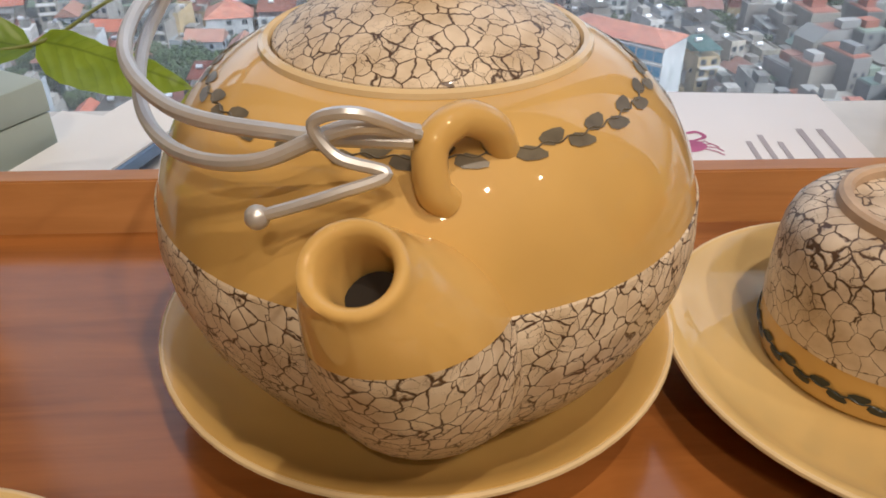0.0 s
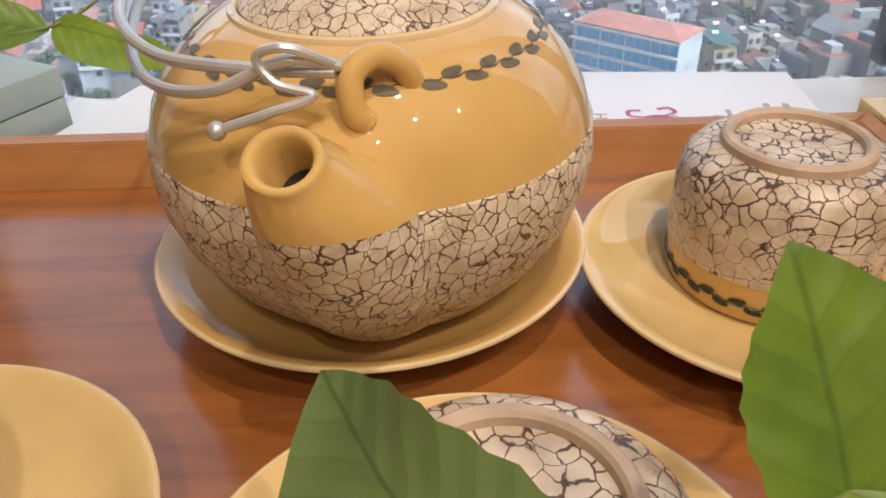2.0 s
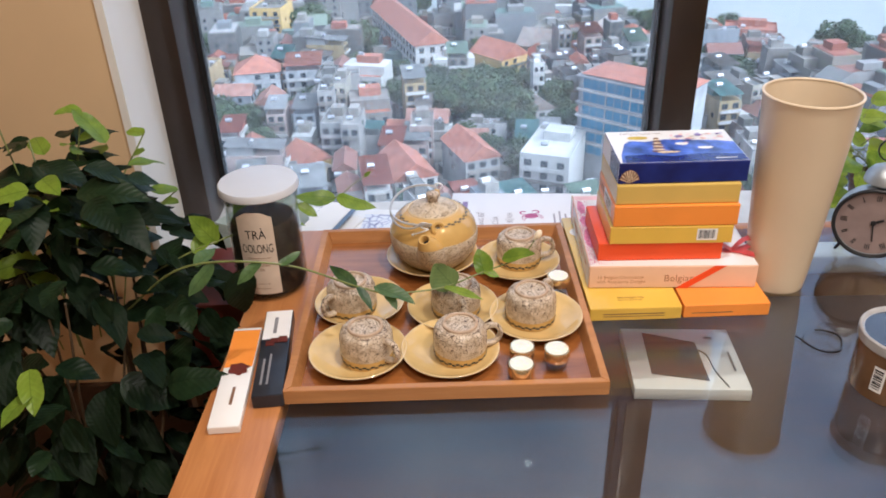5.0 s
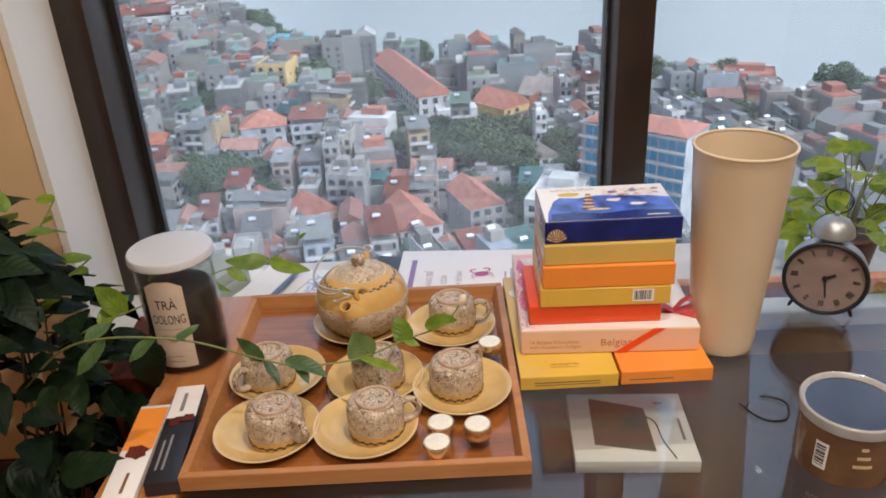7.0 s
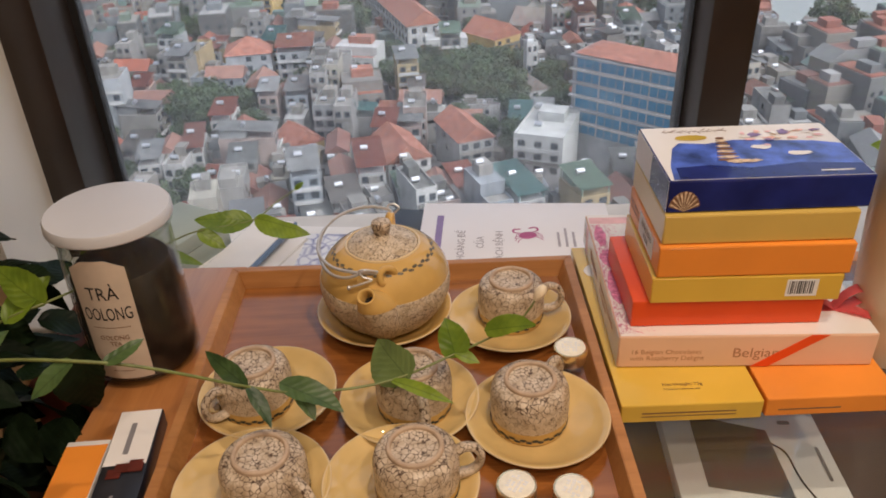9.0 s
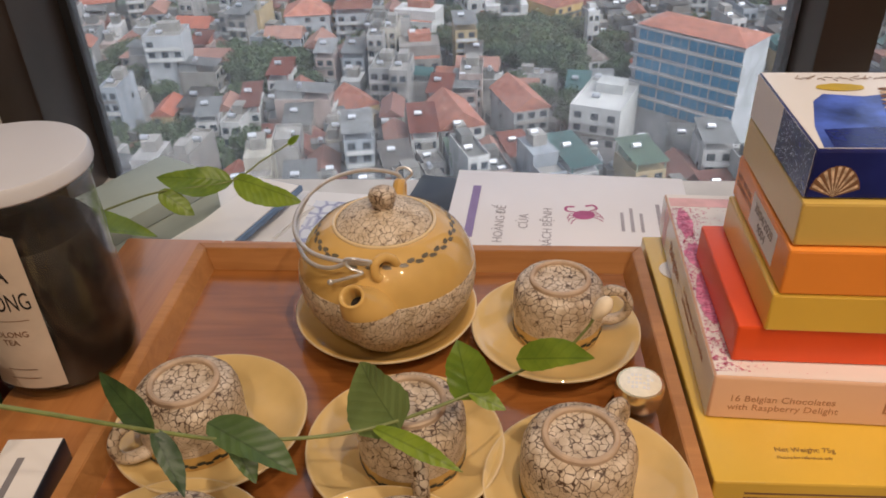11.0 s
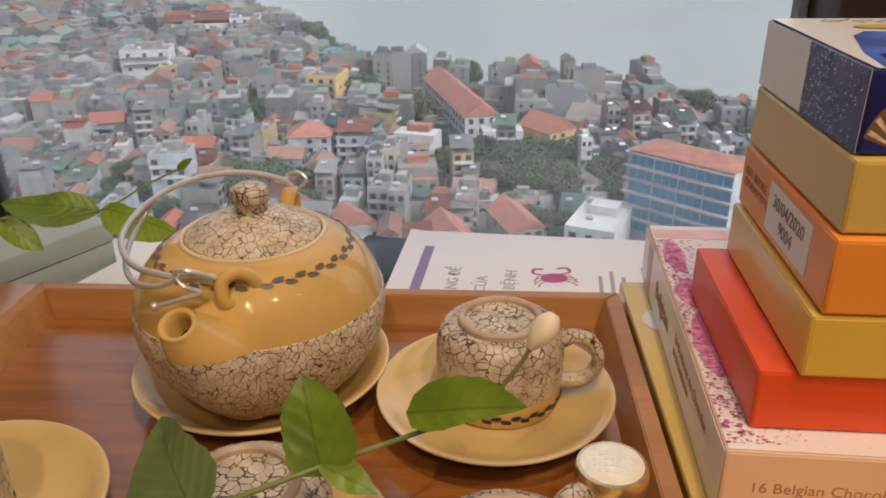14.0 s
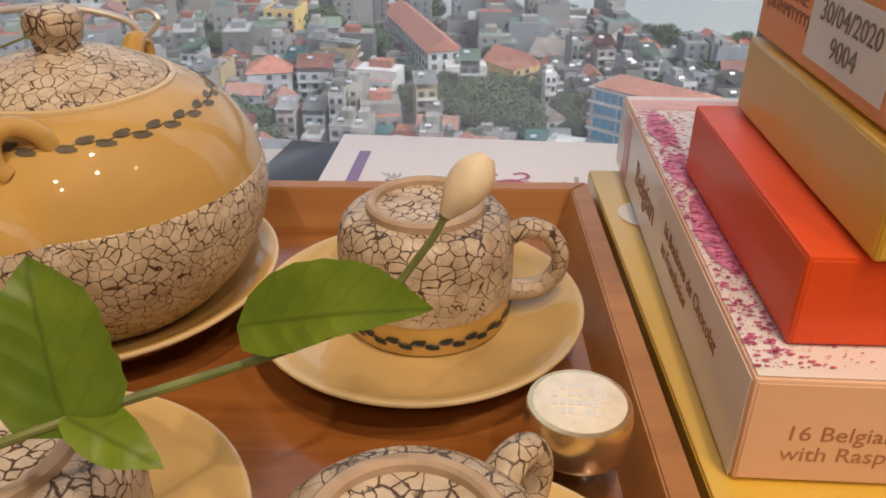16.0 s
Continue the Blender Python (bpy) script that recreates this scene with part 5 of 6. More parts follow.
# ---------------- plants ----------------
def leaf_mesh(name, length, width, mat, heart=0.25, fold=0.25, droop=0.25, n=15):
    """A leaf along +x, stalk end at the origin: wavy, lightly toothed, folded along the midrib, with a short point."""
    bm = bmesh.new()
    q = random.Random(int(length * 1e5) + int(width * 1e6))
    ph, ph2, bend = q.uniform(0, 6), q.uniform(0, 6), q.uniform(-0.10, 0.10)
    rows = []
    for i in range(n + 1):
        u = i / n
        w = width / 2 * (math.sin(math.pi * u ** (0.60 + 0.26 * (1 - heart))) ** 0.68 if 0 < u < 1 else 0.0) * (1 - 0.35 * max(0, u - 0.72) / 0.28)
        x = length * u
        z = -droop * length * u * u
        row = []
        for k in (-1, -0.55, 0, 0.55, 1):
            back = heart * length * 0.16 * abs(k) * (1 - u) ** 3
            edge = 1 + (0.022 * (1 if i % 2 else -1) + 0.09 * math.sin(5 * u + ph + k) if abs(k) == 1 else 0)
            wave = 0.13 * w * abs(k) * math.sin(8 * u + ph2 + 1.5 * k)
            row.append(bm.verts.new((x - back, k * w * edge + bend * length * math.sin(math.pi * u), z + fold * abs(k) * w + wave)))
        rows.append(row)
    for a, b in zip(rows, rows[1:]):
        for k in range(4):
            bm.faces.new((a[k], a[k + 1], b[k + 1], b[k]))
    bmesh.ops.remove_doubles(bm, verts=bm.verts, dist=1e-6)
    return finish(name, bm, mat, True, 80)


def leaf_pose(base, tip, up=(0, -0.3, 1)):
    x = (Vector(tip) - Vector(base)).normalized()
    y = Vector(up).cross(x).normalized()
    z = x.cross(y)
    m = Matrix((x, y, z)).transposed().to_4x4()
    return Matrix.Translation(base) @ m


def put_leaf(parent, base, tip, width, mat, up=(0, -0.3, 1), heart=0.3, droop=0.12, fold=0.2):
    L = (Vector(tip) - Vector(base)).length
    o = new("leaf", leaf_mesh("leaf", L, width, mat, heart, fold, droop))
    o.parent = parent
    o.matrix_local = parent.matrix_world.inverted() @ leaf_pose(base, tip, up)
    return o


# the bushy plant beside the table, with two long shoots over the tray
QX, QY = -0.560, -0.010
plant = thing("potted_plant", "bushy jasmine plant in a brown pot with shoots over the tray", "plant", pose(QX, QY, 0))
part("pot", lathe([(0, 0.002), (0.115, 0.002), (0.125, 0.02), (0.155, 0.34), (0.168, 0.345), (0.170, 0.375), (0.158, 0.378), (0.150, 0.36), (0.148, 0.345), (0, 0.335)], 56), M_terracotta, plant, "dark brown round pot")
soil = lathe([(0.149, 0.347), (0.10, 0.352), (0.04, 0.355), (0, 0.356)], 32)
for v in soil.verts:
    v.co.z += 0.006 * noise.noise(v.co * 40)
part("soil", soil, M_soil, plant, "dark moist soil")
rp = random.Random(21)
TIPS = []
for k in range(13):
    a = rp.uniform(0, 2 * math.pi)
    r0 = rp.uniform(0.01, 0.06)
    reach = rp.uniform(0.10, 0.20)
    top = rp.uniform(0.34, 0.58)
    p0 = (r0 * math.cos(a), r0 * math.sin(a), 0.345)
    p1 = (0.5 * reach * math.cos(a), 0.5 * reach * math.sin(a), 0.345 + 0.45 * top)
    p2 = (reach * math.cos(a + 0.3), reach * math.sin(a + 0.3), 0.345 + top)
    pts = spline([p0, p1, p2], 7)
    part("stem", tube(pts, lambda u: 0.0040 - 0.0026 * u, 7), M_bark, plant)
    TIPS.append(pts)
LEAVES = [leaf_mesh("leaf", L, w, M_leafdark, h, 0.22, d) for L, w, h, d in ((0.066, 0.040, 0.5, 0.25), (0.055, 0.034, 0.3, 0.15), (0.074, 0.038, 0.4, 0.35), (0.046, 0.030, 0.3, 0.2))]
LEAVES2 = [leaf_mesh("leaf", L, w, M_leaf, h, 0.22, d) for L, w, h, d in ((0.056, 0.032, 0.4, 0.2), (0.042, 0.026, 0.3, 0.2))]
for k in range(185):
    # a loose dome over the pot, thicker on the window side
    a = rp.uniform(0, 2 * math.pi)
    rr = 0.265 * math.sqrt(rp.random())
    h = 0.66 + 0.36 * rp.random() ** 0.7
    lim = 1.0 - 0.6 * max(0, (h - 0.86) / 0.16) if h > 0.80 else 0.5 + 0.5 * min(1, (h - 0.48) / 0.22)
    c = Vector((rr * lim * math.cos(a), rr * lim * math.sin(a), h))
    if c.x + QX > -0.335 and c.z < 0.80:
        c.x = -0.345 - QX - 0.03 * rp.random()
    if c.y + QY > 0.30:
        c.y = 0.28 - QY
    out = Vector((c.x, c.y, 0))
    d = (out.normalized() * 0.8 if out.length > 0.01 else Vector((1, 0, 0))) + Vector((rp.uniform(-0.9, 0.9), rp.uniform(-0.9, 0.9), rp.uniform(-0.55, 0.35)))
    if d.x > 0 and c.x + QX > -0.40:
        d.x *= 0.2
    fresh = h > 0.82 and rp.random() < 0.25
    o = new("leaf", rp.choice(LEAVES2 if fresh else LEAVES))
    o.parent = plant
    o.matrix_local = leaf_pose(c, c + d, (rp.uniform(-0.4, 0.4), rp.uniform(-0.7, 0.2), 1)) @ Matrix.Diagonal((1, 1, 1, 1)) @ Matrix.Scale(rp.uniform(0.8, 1.2), 4)
# the dense inner leaves, in the shade-darkened green
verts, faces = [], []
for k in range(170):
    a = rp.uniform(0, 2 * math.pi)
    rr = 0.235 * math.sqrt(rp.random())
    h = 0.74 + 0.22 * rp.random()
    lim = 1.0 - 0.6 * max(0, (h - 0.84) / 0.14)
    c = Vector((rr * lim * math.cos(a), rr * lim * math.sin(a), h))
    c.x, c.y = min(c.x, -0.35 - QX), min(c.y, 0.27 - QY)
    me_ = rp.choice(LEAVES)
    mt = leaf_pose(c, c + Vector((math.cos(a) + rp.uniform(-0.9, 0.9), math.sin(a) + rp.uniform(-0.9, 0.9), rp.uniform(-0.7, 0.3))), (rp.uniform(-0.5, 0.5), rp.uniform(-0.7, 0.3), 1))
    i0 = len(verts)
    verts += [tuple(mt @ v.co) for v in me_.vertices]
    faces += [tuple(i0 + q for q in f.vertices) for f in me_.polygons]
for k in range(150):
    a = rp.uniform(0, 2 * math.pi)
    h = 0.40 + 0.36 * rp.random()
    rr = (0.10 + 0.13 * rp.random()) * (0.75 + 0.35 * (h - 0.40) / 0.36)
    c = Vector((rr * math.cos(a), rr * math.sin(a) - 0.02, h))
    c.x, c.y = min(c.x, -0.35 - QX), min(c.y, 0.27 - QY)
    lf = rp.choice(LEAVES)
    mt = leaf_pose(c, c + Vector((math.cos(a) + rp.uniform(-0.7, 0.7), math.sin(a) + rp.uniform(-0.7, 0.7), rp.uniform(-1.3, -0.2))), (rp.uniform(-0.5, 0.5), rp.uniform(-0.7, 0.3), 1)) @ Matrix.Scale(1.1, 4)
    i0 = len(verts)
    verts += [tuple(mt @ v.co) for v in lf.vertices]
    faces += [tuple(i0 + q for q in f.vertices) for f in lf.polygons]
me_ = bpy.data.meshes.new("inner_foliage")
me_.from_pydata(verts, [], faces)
me_.materials.append(M_leafshade)
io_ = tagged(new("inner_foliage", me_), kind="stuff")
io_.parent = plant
# thin upright shoots with small leaves
for k, (x_, y_, z_) in enumerate(((-0.60, 0.02, 1.06), (-0.52, 0.10, 1.05), (-0.68, 0.00, 1.03), (-0.46, 0.16, 0.99), (-0.74, 0.06, 1.02), (-0.42, 0.14, 0.90), (-0.62, 0.12, 1.00), (-0.55, -0.05, 0.99))):
    q = spline([(QX + (x_ - QX) * 0.3, QY + (y_ - QY) * 0.3, 0.70), (QX + (x_ - QX) * 0.55, QY + (y_ - QY) * 0.6, 0.5 * (0.70 + z_) + 0.05), (x_, y_, z_)], 6)
    sh = part("shoot", tube([p_ - Vector((QX, QY, 0)) for p_ in q], 0.0012, 6), M_stem, plant)
    for i in range(4, len(q), 2):
        s = 1 if i % 4 else -1
        d = Vector((0.032 * s + rp.uniform(-0.012, 0.012), rp.uniform(-0.026, 0.012), rp.uniform(-0.012, 0.018)))
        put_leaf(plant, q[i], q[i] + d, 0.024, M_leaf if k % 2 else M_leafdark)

OFF = Vector((QX, QY, 0))
shoot = spline([(-0.46, -0.06, 0.80), (-0.34, -0.115, 0.905), (-0.211, -0.125, 0.912), (-0.119, -0.088, 0.851), (-0.082, -0.074, 0.830), (-0.030, -0.066, 0.826), (0.010, -0.056, 0.828), (0.058, -0.042, 0.840), (0.096, -0.010, 0.834), (0.116, -0.006, 0.842), (0.130, -0.002, 0.858), (0.1350, 0.0002, 0.8660)], 8)
br = part("shoot", tube([p_ - OFF for p_ in shoot], lambda u: 0.0015 - 0.0006 * u, 8), M_stem, plant, "long thin shoot hanging over the cups")
for b_, t_, w_, up_, he in (
        ((0.013, -0.055, 0.828), (-0.016, -0.016, 0.842), 0.047, (-0.5, -0.75, 0.8), 0.8),
        ((0.058, -0.042, 0.841), (0.050, -0.030, 0.871), 0.032, (0.0, -1, 0.3), 0.9),
        ((0.058, -0.042, 0.841), (0.080, -0.052, 0.838), 0.012, (0, -0.6, 1), 0.2),
        ((0.091, -0.016, 0.846), (0.130, -0.034, 0.864), 0.022, (-0.2, -0.75, 0.8), 0.7),
        ((0.000, -0.059, 0.827), (0.054, -0.089, 0.828), 0.013, (0, -0.5, 1), 0.1),
        ((-0.095, -0.068, 0.836), (-0.030, -0.098, 0.826), 0.032, (0.1, -0.4, 1), 0.3),
        ((-0.082, -0.074, 0.830), (-0.062, -0.096, 0.812), 0.018, (0.2, -0.7, 1), 0.2),
        ((-0.119, -0.088, 0.851), (-0.166, -0.060, 0.876), 0.024, (-0.3, -0.8, 0.7), 0.2),
        ((-0.119, -0.088, 0.851), (-0.092, -0.120, 0.826), 0.017, (0.5, -0.6, 0.8), 0.2),
        ((-0.211, -0.125, 0.912), (-0.180, -0.105, 0.925), 0.018, (0, -0.6, 1), 0.3),
        ((-0.235, -0.126, 0.915), (-0.270, -0.150, 0.895), 0.024, (0, -0.6, 1), 0.4),
        ((-0.300, -0.120, 0.911), (-0.335, -0.155, 0.880), 0.030, (0, -0.5, 1), 0.4),
        ((-0.320, -0.117, 0.908), (-0.300, -0.075, 0.920), 0.028, (0, -0.5, 1), 0.4)):
    fresh = b_[0] > -0.02
    w_ = 0.92 * w_
    if not fresh:
        t_, w_ = Vector(b_).lerp(Vector(t_), 0.85), 0.8 * w_
    put_leaf(plant, b_, t_, w_, M_leafsoft if he == 0.8 else M_leaf if fresh else M_leafmid, up_, he)
budp = spline([(0.1345, 0.0, 0.8655), (0.1378, 0.0014, 0.8700), (0.1412, 0.0031, 0.8745), (0.1445, 0.005, 0.8790)], 6)
bud = part("flower_bud", tube([p_ - OFF for p_ in budp], lambda u: 0.0009 + 0.0052 * math.sin(math.pi * min(1, u * 0.93 + 0.03)) ** 0.8 * (0.5 + 0.65 * u), 12), M_bud, plant, "closed cream flower bud")
part("calyx", tube([p_ - OFF for p_ in budp[:5]], lambda u: 0.0014 + 0.0015 * u, 10), M_stem, bud)

upper = spline([(-0.47, 0.02, 0.80), (-0.38, 0.02, 0.850), (-0.335, 0.04, 0.860), (-0.300, 0.10, 0.850), (-0.290, 0.17, 0.829), (-0.275, 0.235, 0.812), (-0.255, 0.270, 0.804), (-0.1955, 0.300, 0.7995), (-0.165, 0.325, 0.812), (-0.1426, 0.345, 0.8196)], 8)
part("shoot", tube([p_ - OFF for p_ in upper], lambda u: 0.0014 - 0.0006 * u, 8), M_stem, plant)
for b_, t_, w_, up_ in (
        ((-0.190, 0.304, 0.800), (-0.119, 0.279, 0.792), 0.029, (0, -0.6, 1)), ((-0.1967, 0.300, 0.7990), (-0.2637, 0.285, 0.8169), 0.036, (-0.2, -0.55, 1)),
        ((-0.257, 0.271, 0.803), (-0.2234, 0.262, 0.7835), 0.021, (0, -0.6, 1)), ((-0.296, 0.140, 0.840), (-0.2291, 0.200, 0.804), 0.027, (0.2, -0.5, 1)),
        ((-0.300, 0.095, 0.851), (-0.335, 0.130, 0.880), 0.028, (0, -0.7, 0.9)),
        ((-0.370, 0.018, 0.853), (-0.340, 0.060, 0.880), 0.030, (0, -0.7, 1)),
        ((-0.340, 0.035, 0.860), (-0.372, 0.030, 0.905), 0.034, (0, -1, 0.5)),
        ((-0.1426, 0.345, 0.8196), (-0.130, 0.347, 0.829), 0.007, (0, -1, 0.3))):
    put_leaf(plant, b_, t_, w_, M_leaf, up_)

# the light green trailing plant on the ledge beyond the clock
ivy = thing("trailing_plant", "light green trailing plant in a pot on the window ledge", "plant", pose(0.90, 0.44, SILL))
part("pot", lathe([(0, 0.001), (0.045, 0.001), (0.050, 0.01), (0.062, 0.088), (0.066, 0.092), (0.063, 0.096), (0.056, 0.088), (0, 0.084)], 40), M_terracotta, ivy)
IV = [leaf_mesh("leaf", L, w, M_pothos, 0.8, 0.2, 0.25) for L, w in ((0.058, 0.044), (0.046, 0.034))]
for k in range(58):
    a = rp.uniform(0, 2 * math.pi)
    rr = rp.uniform(0.02, 0.19)
    c = Vector((rr * math.cos(a) * 1.1, min(0.13, max(-0.13, rr * math.sin(a) * 0.8)), 0.085 + 0.16 * rp.random() * (1.2 - rr / 0.19)))
    if c.x < -0.10:
        c.x = -0.10 + 0.02 * rp.random()
    d = Vector((math.cos(a), math.sin(a) - 0.5, rp.uniform(-0.6, 0.5)))
    o = new("leaf", rp.choice(IV))
    o.parent = ivy
    o.matrix_local = leaf_pose(c, c + d, (0, -0.6, 1))
    if k % 2 == 0:
        part("stem", tube(spline([(0, 0, 0.085), (c.x * 0.5, c.y * 0.5, c.z + 0.03), tuple(c)], 5), 0.0012, 6), M_stem, ivy)
for pts in ([(0.02, 0, 0.09), (0.08, -0.02, 0.24), (0.13, -0.05, 0.29), (0.17, -0.06, 0.26)], [(0, 0, 0.09), (0.03, 0.02, 0.20), (-0.05, 0.0, 0.27), (-0.09, -0.03, 0.24)]):
    q = spline(pts, 6)
    part("stem", tube(q, 0.0012, 6), M_stem, ivy)
    for i in range(6, len(q), 4):
        o = new("leaf", IV[1])
        o.parent = ivy
        o.matrix_local = leaf_pose(q[i], q[i] + Vector((rp.uniform(-1, 1), -0.6, 0.3)), (0, -0.7, 1))

# ---------------- the town below the window ----------------
G = -95.0
M_ground = plain("town_ground", (0.16, 0.155, 0.14), 0.9, 0.5, 0.05, relief=0.0)
M_walls = varied("house_walls", ((0.286, 0.280, 0.269), (0.336, 0.311, 0.260), (0.185, 0.197, 0.202), (0.252, 0.244, 0.231), (0.386, 0.386, 0.374), (0.244, 0.269, 0.294), (0.319, 0.244, 0.134), (0.319, 0.252, 0.227), (0.202, 0.189, 0.172), (0.403, 0.395, 0.386), (0.134, 0.134, 0.130), (0.277, 0.290, 0.290)), 0.85, 0.45)
M_tiles = varied("roof_tiles", ((0.252, 0.097, 0.063), (0.185, 0.084, 0.066), (0.277, 0.143, 0.109), (0.302, 0.088, 0.050), (0.218, 0.109, 0.084)), 0.8, 0.45, 0.6)
M_sheet = varied("sheet_roofs", ((0.197, 0.203, 0.203), (0.079, 0.183, 0.177), (0.227, 0.088, 0.067), (0.131, 0.197, 0.144), (0.276, 0.281, 0.281), (0.144, 0.131, 0.118), (0.235, 0.244, 0.244), (0.262, 0.079, 0.052)), 0.6, 0.4, 0.4)
M_slab = varied("roof_slabs", ((0.171, 0.164, 0.150), (0.223, 0.210, 0.190), (0.131, 0.131, 0.124), (0.262, 0.249, 0.229)), 0.9, 0.5, 0.3)
M_winglass = plain("dark_window_glass", (0.035, 0.045, 0.055), 0.12, 0.4, 0.3, relief=0.0)
M_blueglass = plain("blue_window_glass", (0.04, 0.20, 0.34), 0.15, 0.35, 0.3, relief=0.0)
M_tank = plain("steel_water_tank", (0.55, 0.56, 0.58), 0.4, 0.05, 2, metal=0.9, relief=0.0)
M_tree = plain("tree_foliage", (0.038, 0.062, 0.024), 0.8, 0.7, 0.5, relief=0.0)
M_trunk = plain("tree_trunk", (0.09, 0.07, 0.05), 0.9, 0.3, 1.0, relief=0.0)
M_housewhite = plain("white_render", (0.386, 0.386, 0.374), 0.8, 0.18, 0.3, relief=0.0)
M_houseyellow = plain("ochre_render", (0.420, 0.294, 0.112), 0.8, 0.15, 0.3, relief=0.0)
M_tilered = plain("clay_tile_roof", (0.27, 0.105, 0.070), 0.8, 0.35, 0.7, relief=0.0)
M_tilegrey = plain("grey_tile_roof", (0.20, 0.17, 0.15), 0.8, 0.3, 0.7, relief=0.0)
M_cyan = plain("turquoise_sheet", (0.10, 0.40, 0.46), 0.5, 0.15, 0.3, relief=0.0)
M_concrete = plain("grey_render", (0.286, 0.298, 0.311), 0.85, 0.25, 0.25, relief=0.0)

M_lake, nt, b = material("lake_water")
n1 = node(nt, "ShaderNodeTexNoise", Scale=0.35, Detail=6.0)
nt.links.new(coords(nt, (1, 2.2, 1)), n1.inputs["Vector"])
b.inputs["Base Color"].default_value = (0.21, 0.225, 0.21, 1)
b.inputs["Roughness"].default_value = 0.3
bump(nt, b, n1.outputs["Fac"], 0.25, 0.5)

solo("ground", box(-3000, 3000, -200, 4000, G - 2, G), M_ground, "grey built-up ground of the town by the lake", "ground", kind="structure", smooth=False)

SHORE = [(-900, 890), (-420, 790), (-250, 730), (-187, 670), (-150, 590), (-120, 530), (-97, 474), (-70, 435), (-58, 422), (-33, 430), (0, 420), (30, 408), (77, 395), (99, 352), (124, 337), (143, 318), (166, 312), (176, 288), (260, 282), (500, 240), (1500, 170)]


def shore_y(x):
    for (x0, y0), (x1, y1) in zip(SHORE, SHORE[1:]):
        if x0 <= x <= x1:
            return y0 + (y1 - y0) * (x - x0) / (x1 - x0)
    return 200.0


lk = bmesh.new()
near = [lk.verts.new((x, y + 2, G + 0.25)) for x, y in SHORE]
far = [lk.verts.new((x * 2.6, 3900, G + 0.25)) for x, y in SHORE]
for i in range(len(SHORE) - 1):
    lk.faces.new((near[i], near[i + 1], far[i + 1], far[i]))
solo("water", lk, M_lake, "wide calm grey-blue lake behind the town", "lake", kind="structure", smooth=False)


def gable(bm, w, d, z0, rise, over=0.5, mat=0):
    """A pitched roof with the ridge along y."""
    a = [(-w - over, -d - over, z0), (w + over, -d - over, z0), (w + over, d + over, z0), (-w - over, d + over, z0), (0, -d - over, z0 + rise), (0, d + over, z0 + rise)]
    v = [bm.verts.new(q) for q in a]
    for f in ((0, 1, 4), (2, 3, 5), (1, 2, 5, 4), (3, 0, 4, 5), (0, 3, 2, 1)):
        bm.faces.new([v[i] for i in f])


def hip(bm, w, d, z0, rise, over=0.6):
    k = max(0.0, d - w * 0.9)
    a = [(-w - over, -d - over, z0), (w + over, -d - over, z0), (w + over, d + over, z0), (-w - over, d + over, z0), (0, -k, z0 + rise), (0, k + 0.01, z0 + rise)]
    v = [bm.verts.new(q) for q in a]
    for f in ((0, 1, 4), (2, 3, 5), (1, 2, 5, 4), (3, 0, 4, 5), (0, 3, 2, 1)):
        bm.faces.new([v[i] for i in f])


WIN = {}


def pane_mesh(w, h, mat):
    key = (round(w, 2), round(h, 2), mat.name)
    if key not in WIN:
        WIN[key] = finish("window", box(-w / 2, w / 2, -0.06, 0.06, 0, h), mat, False)
    return WIN[key]


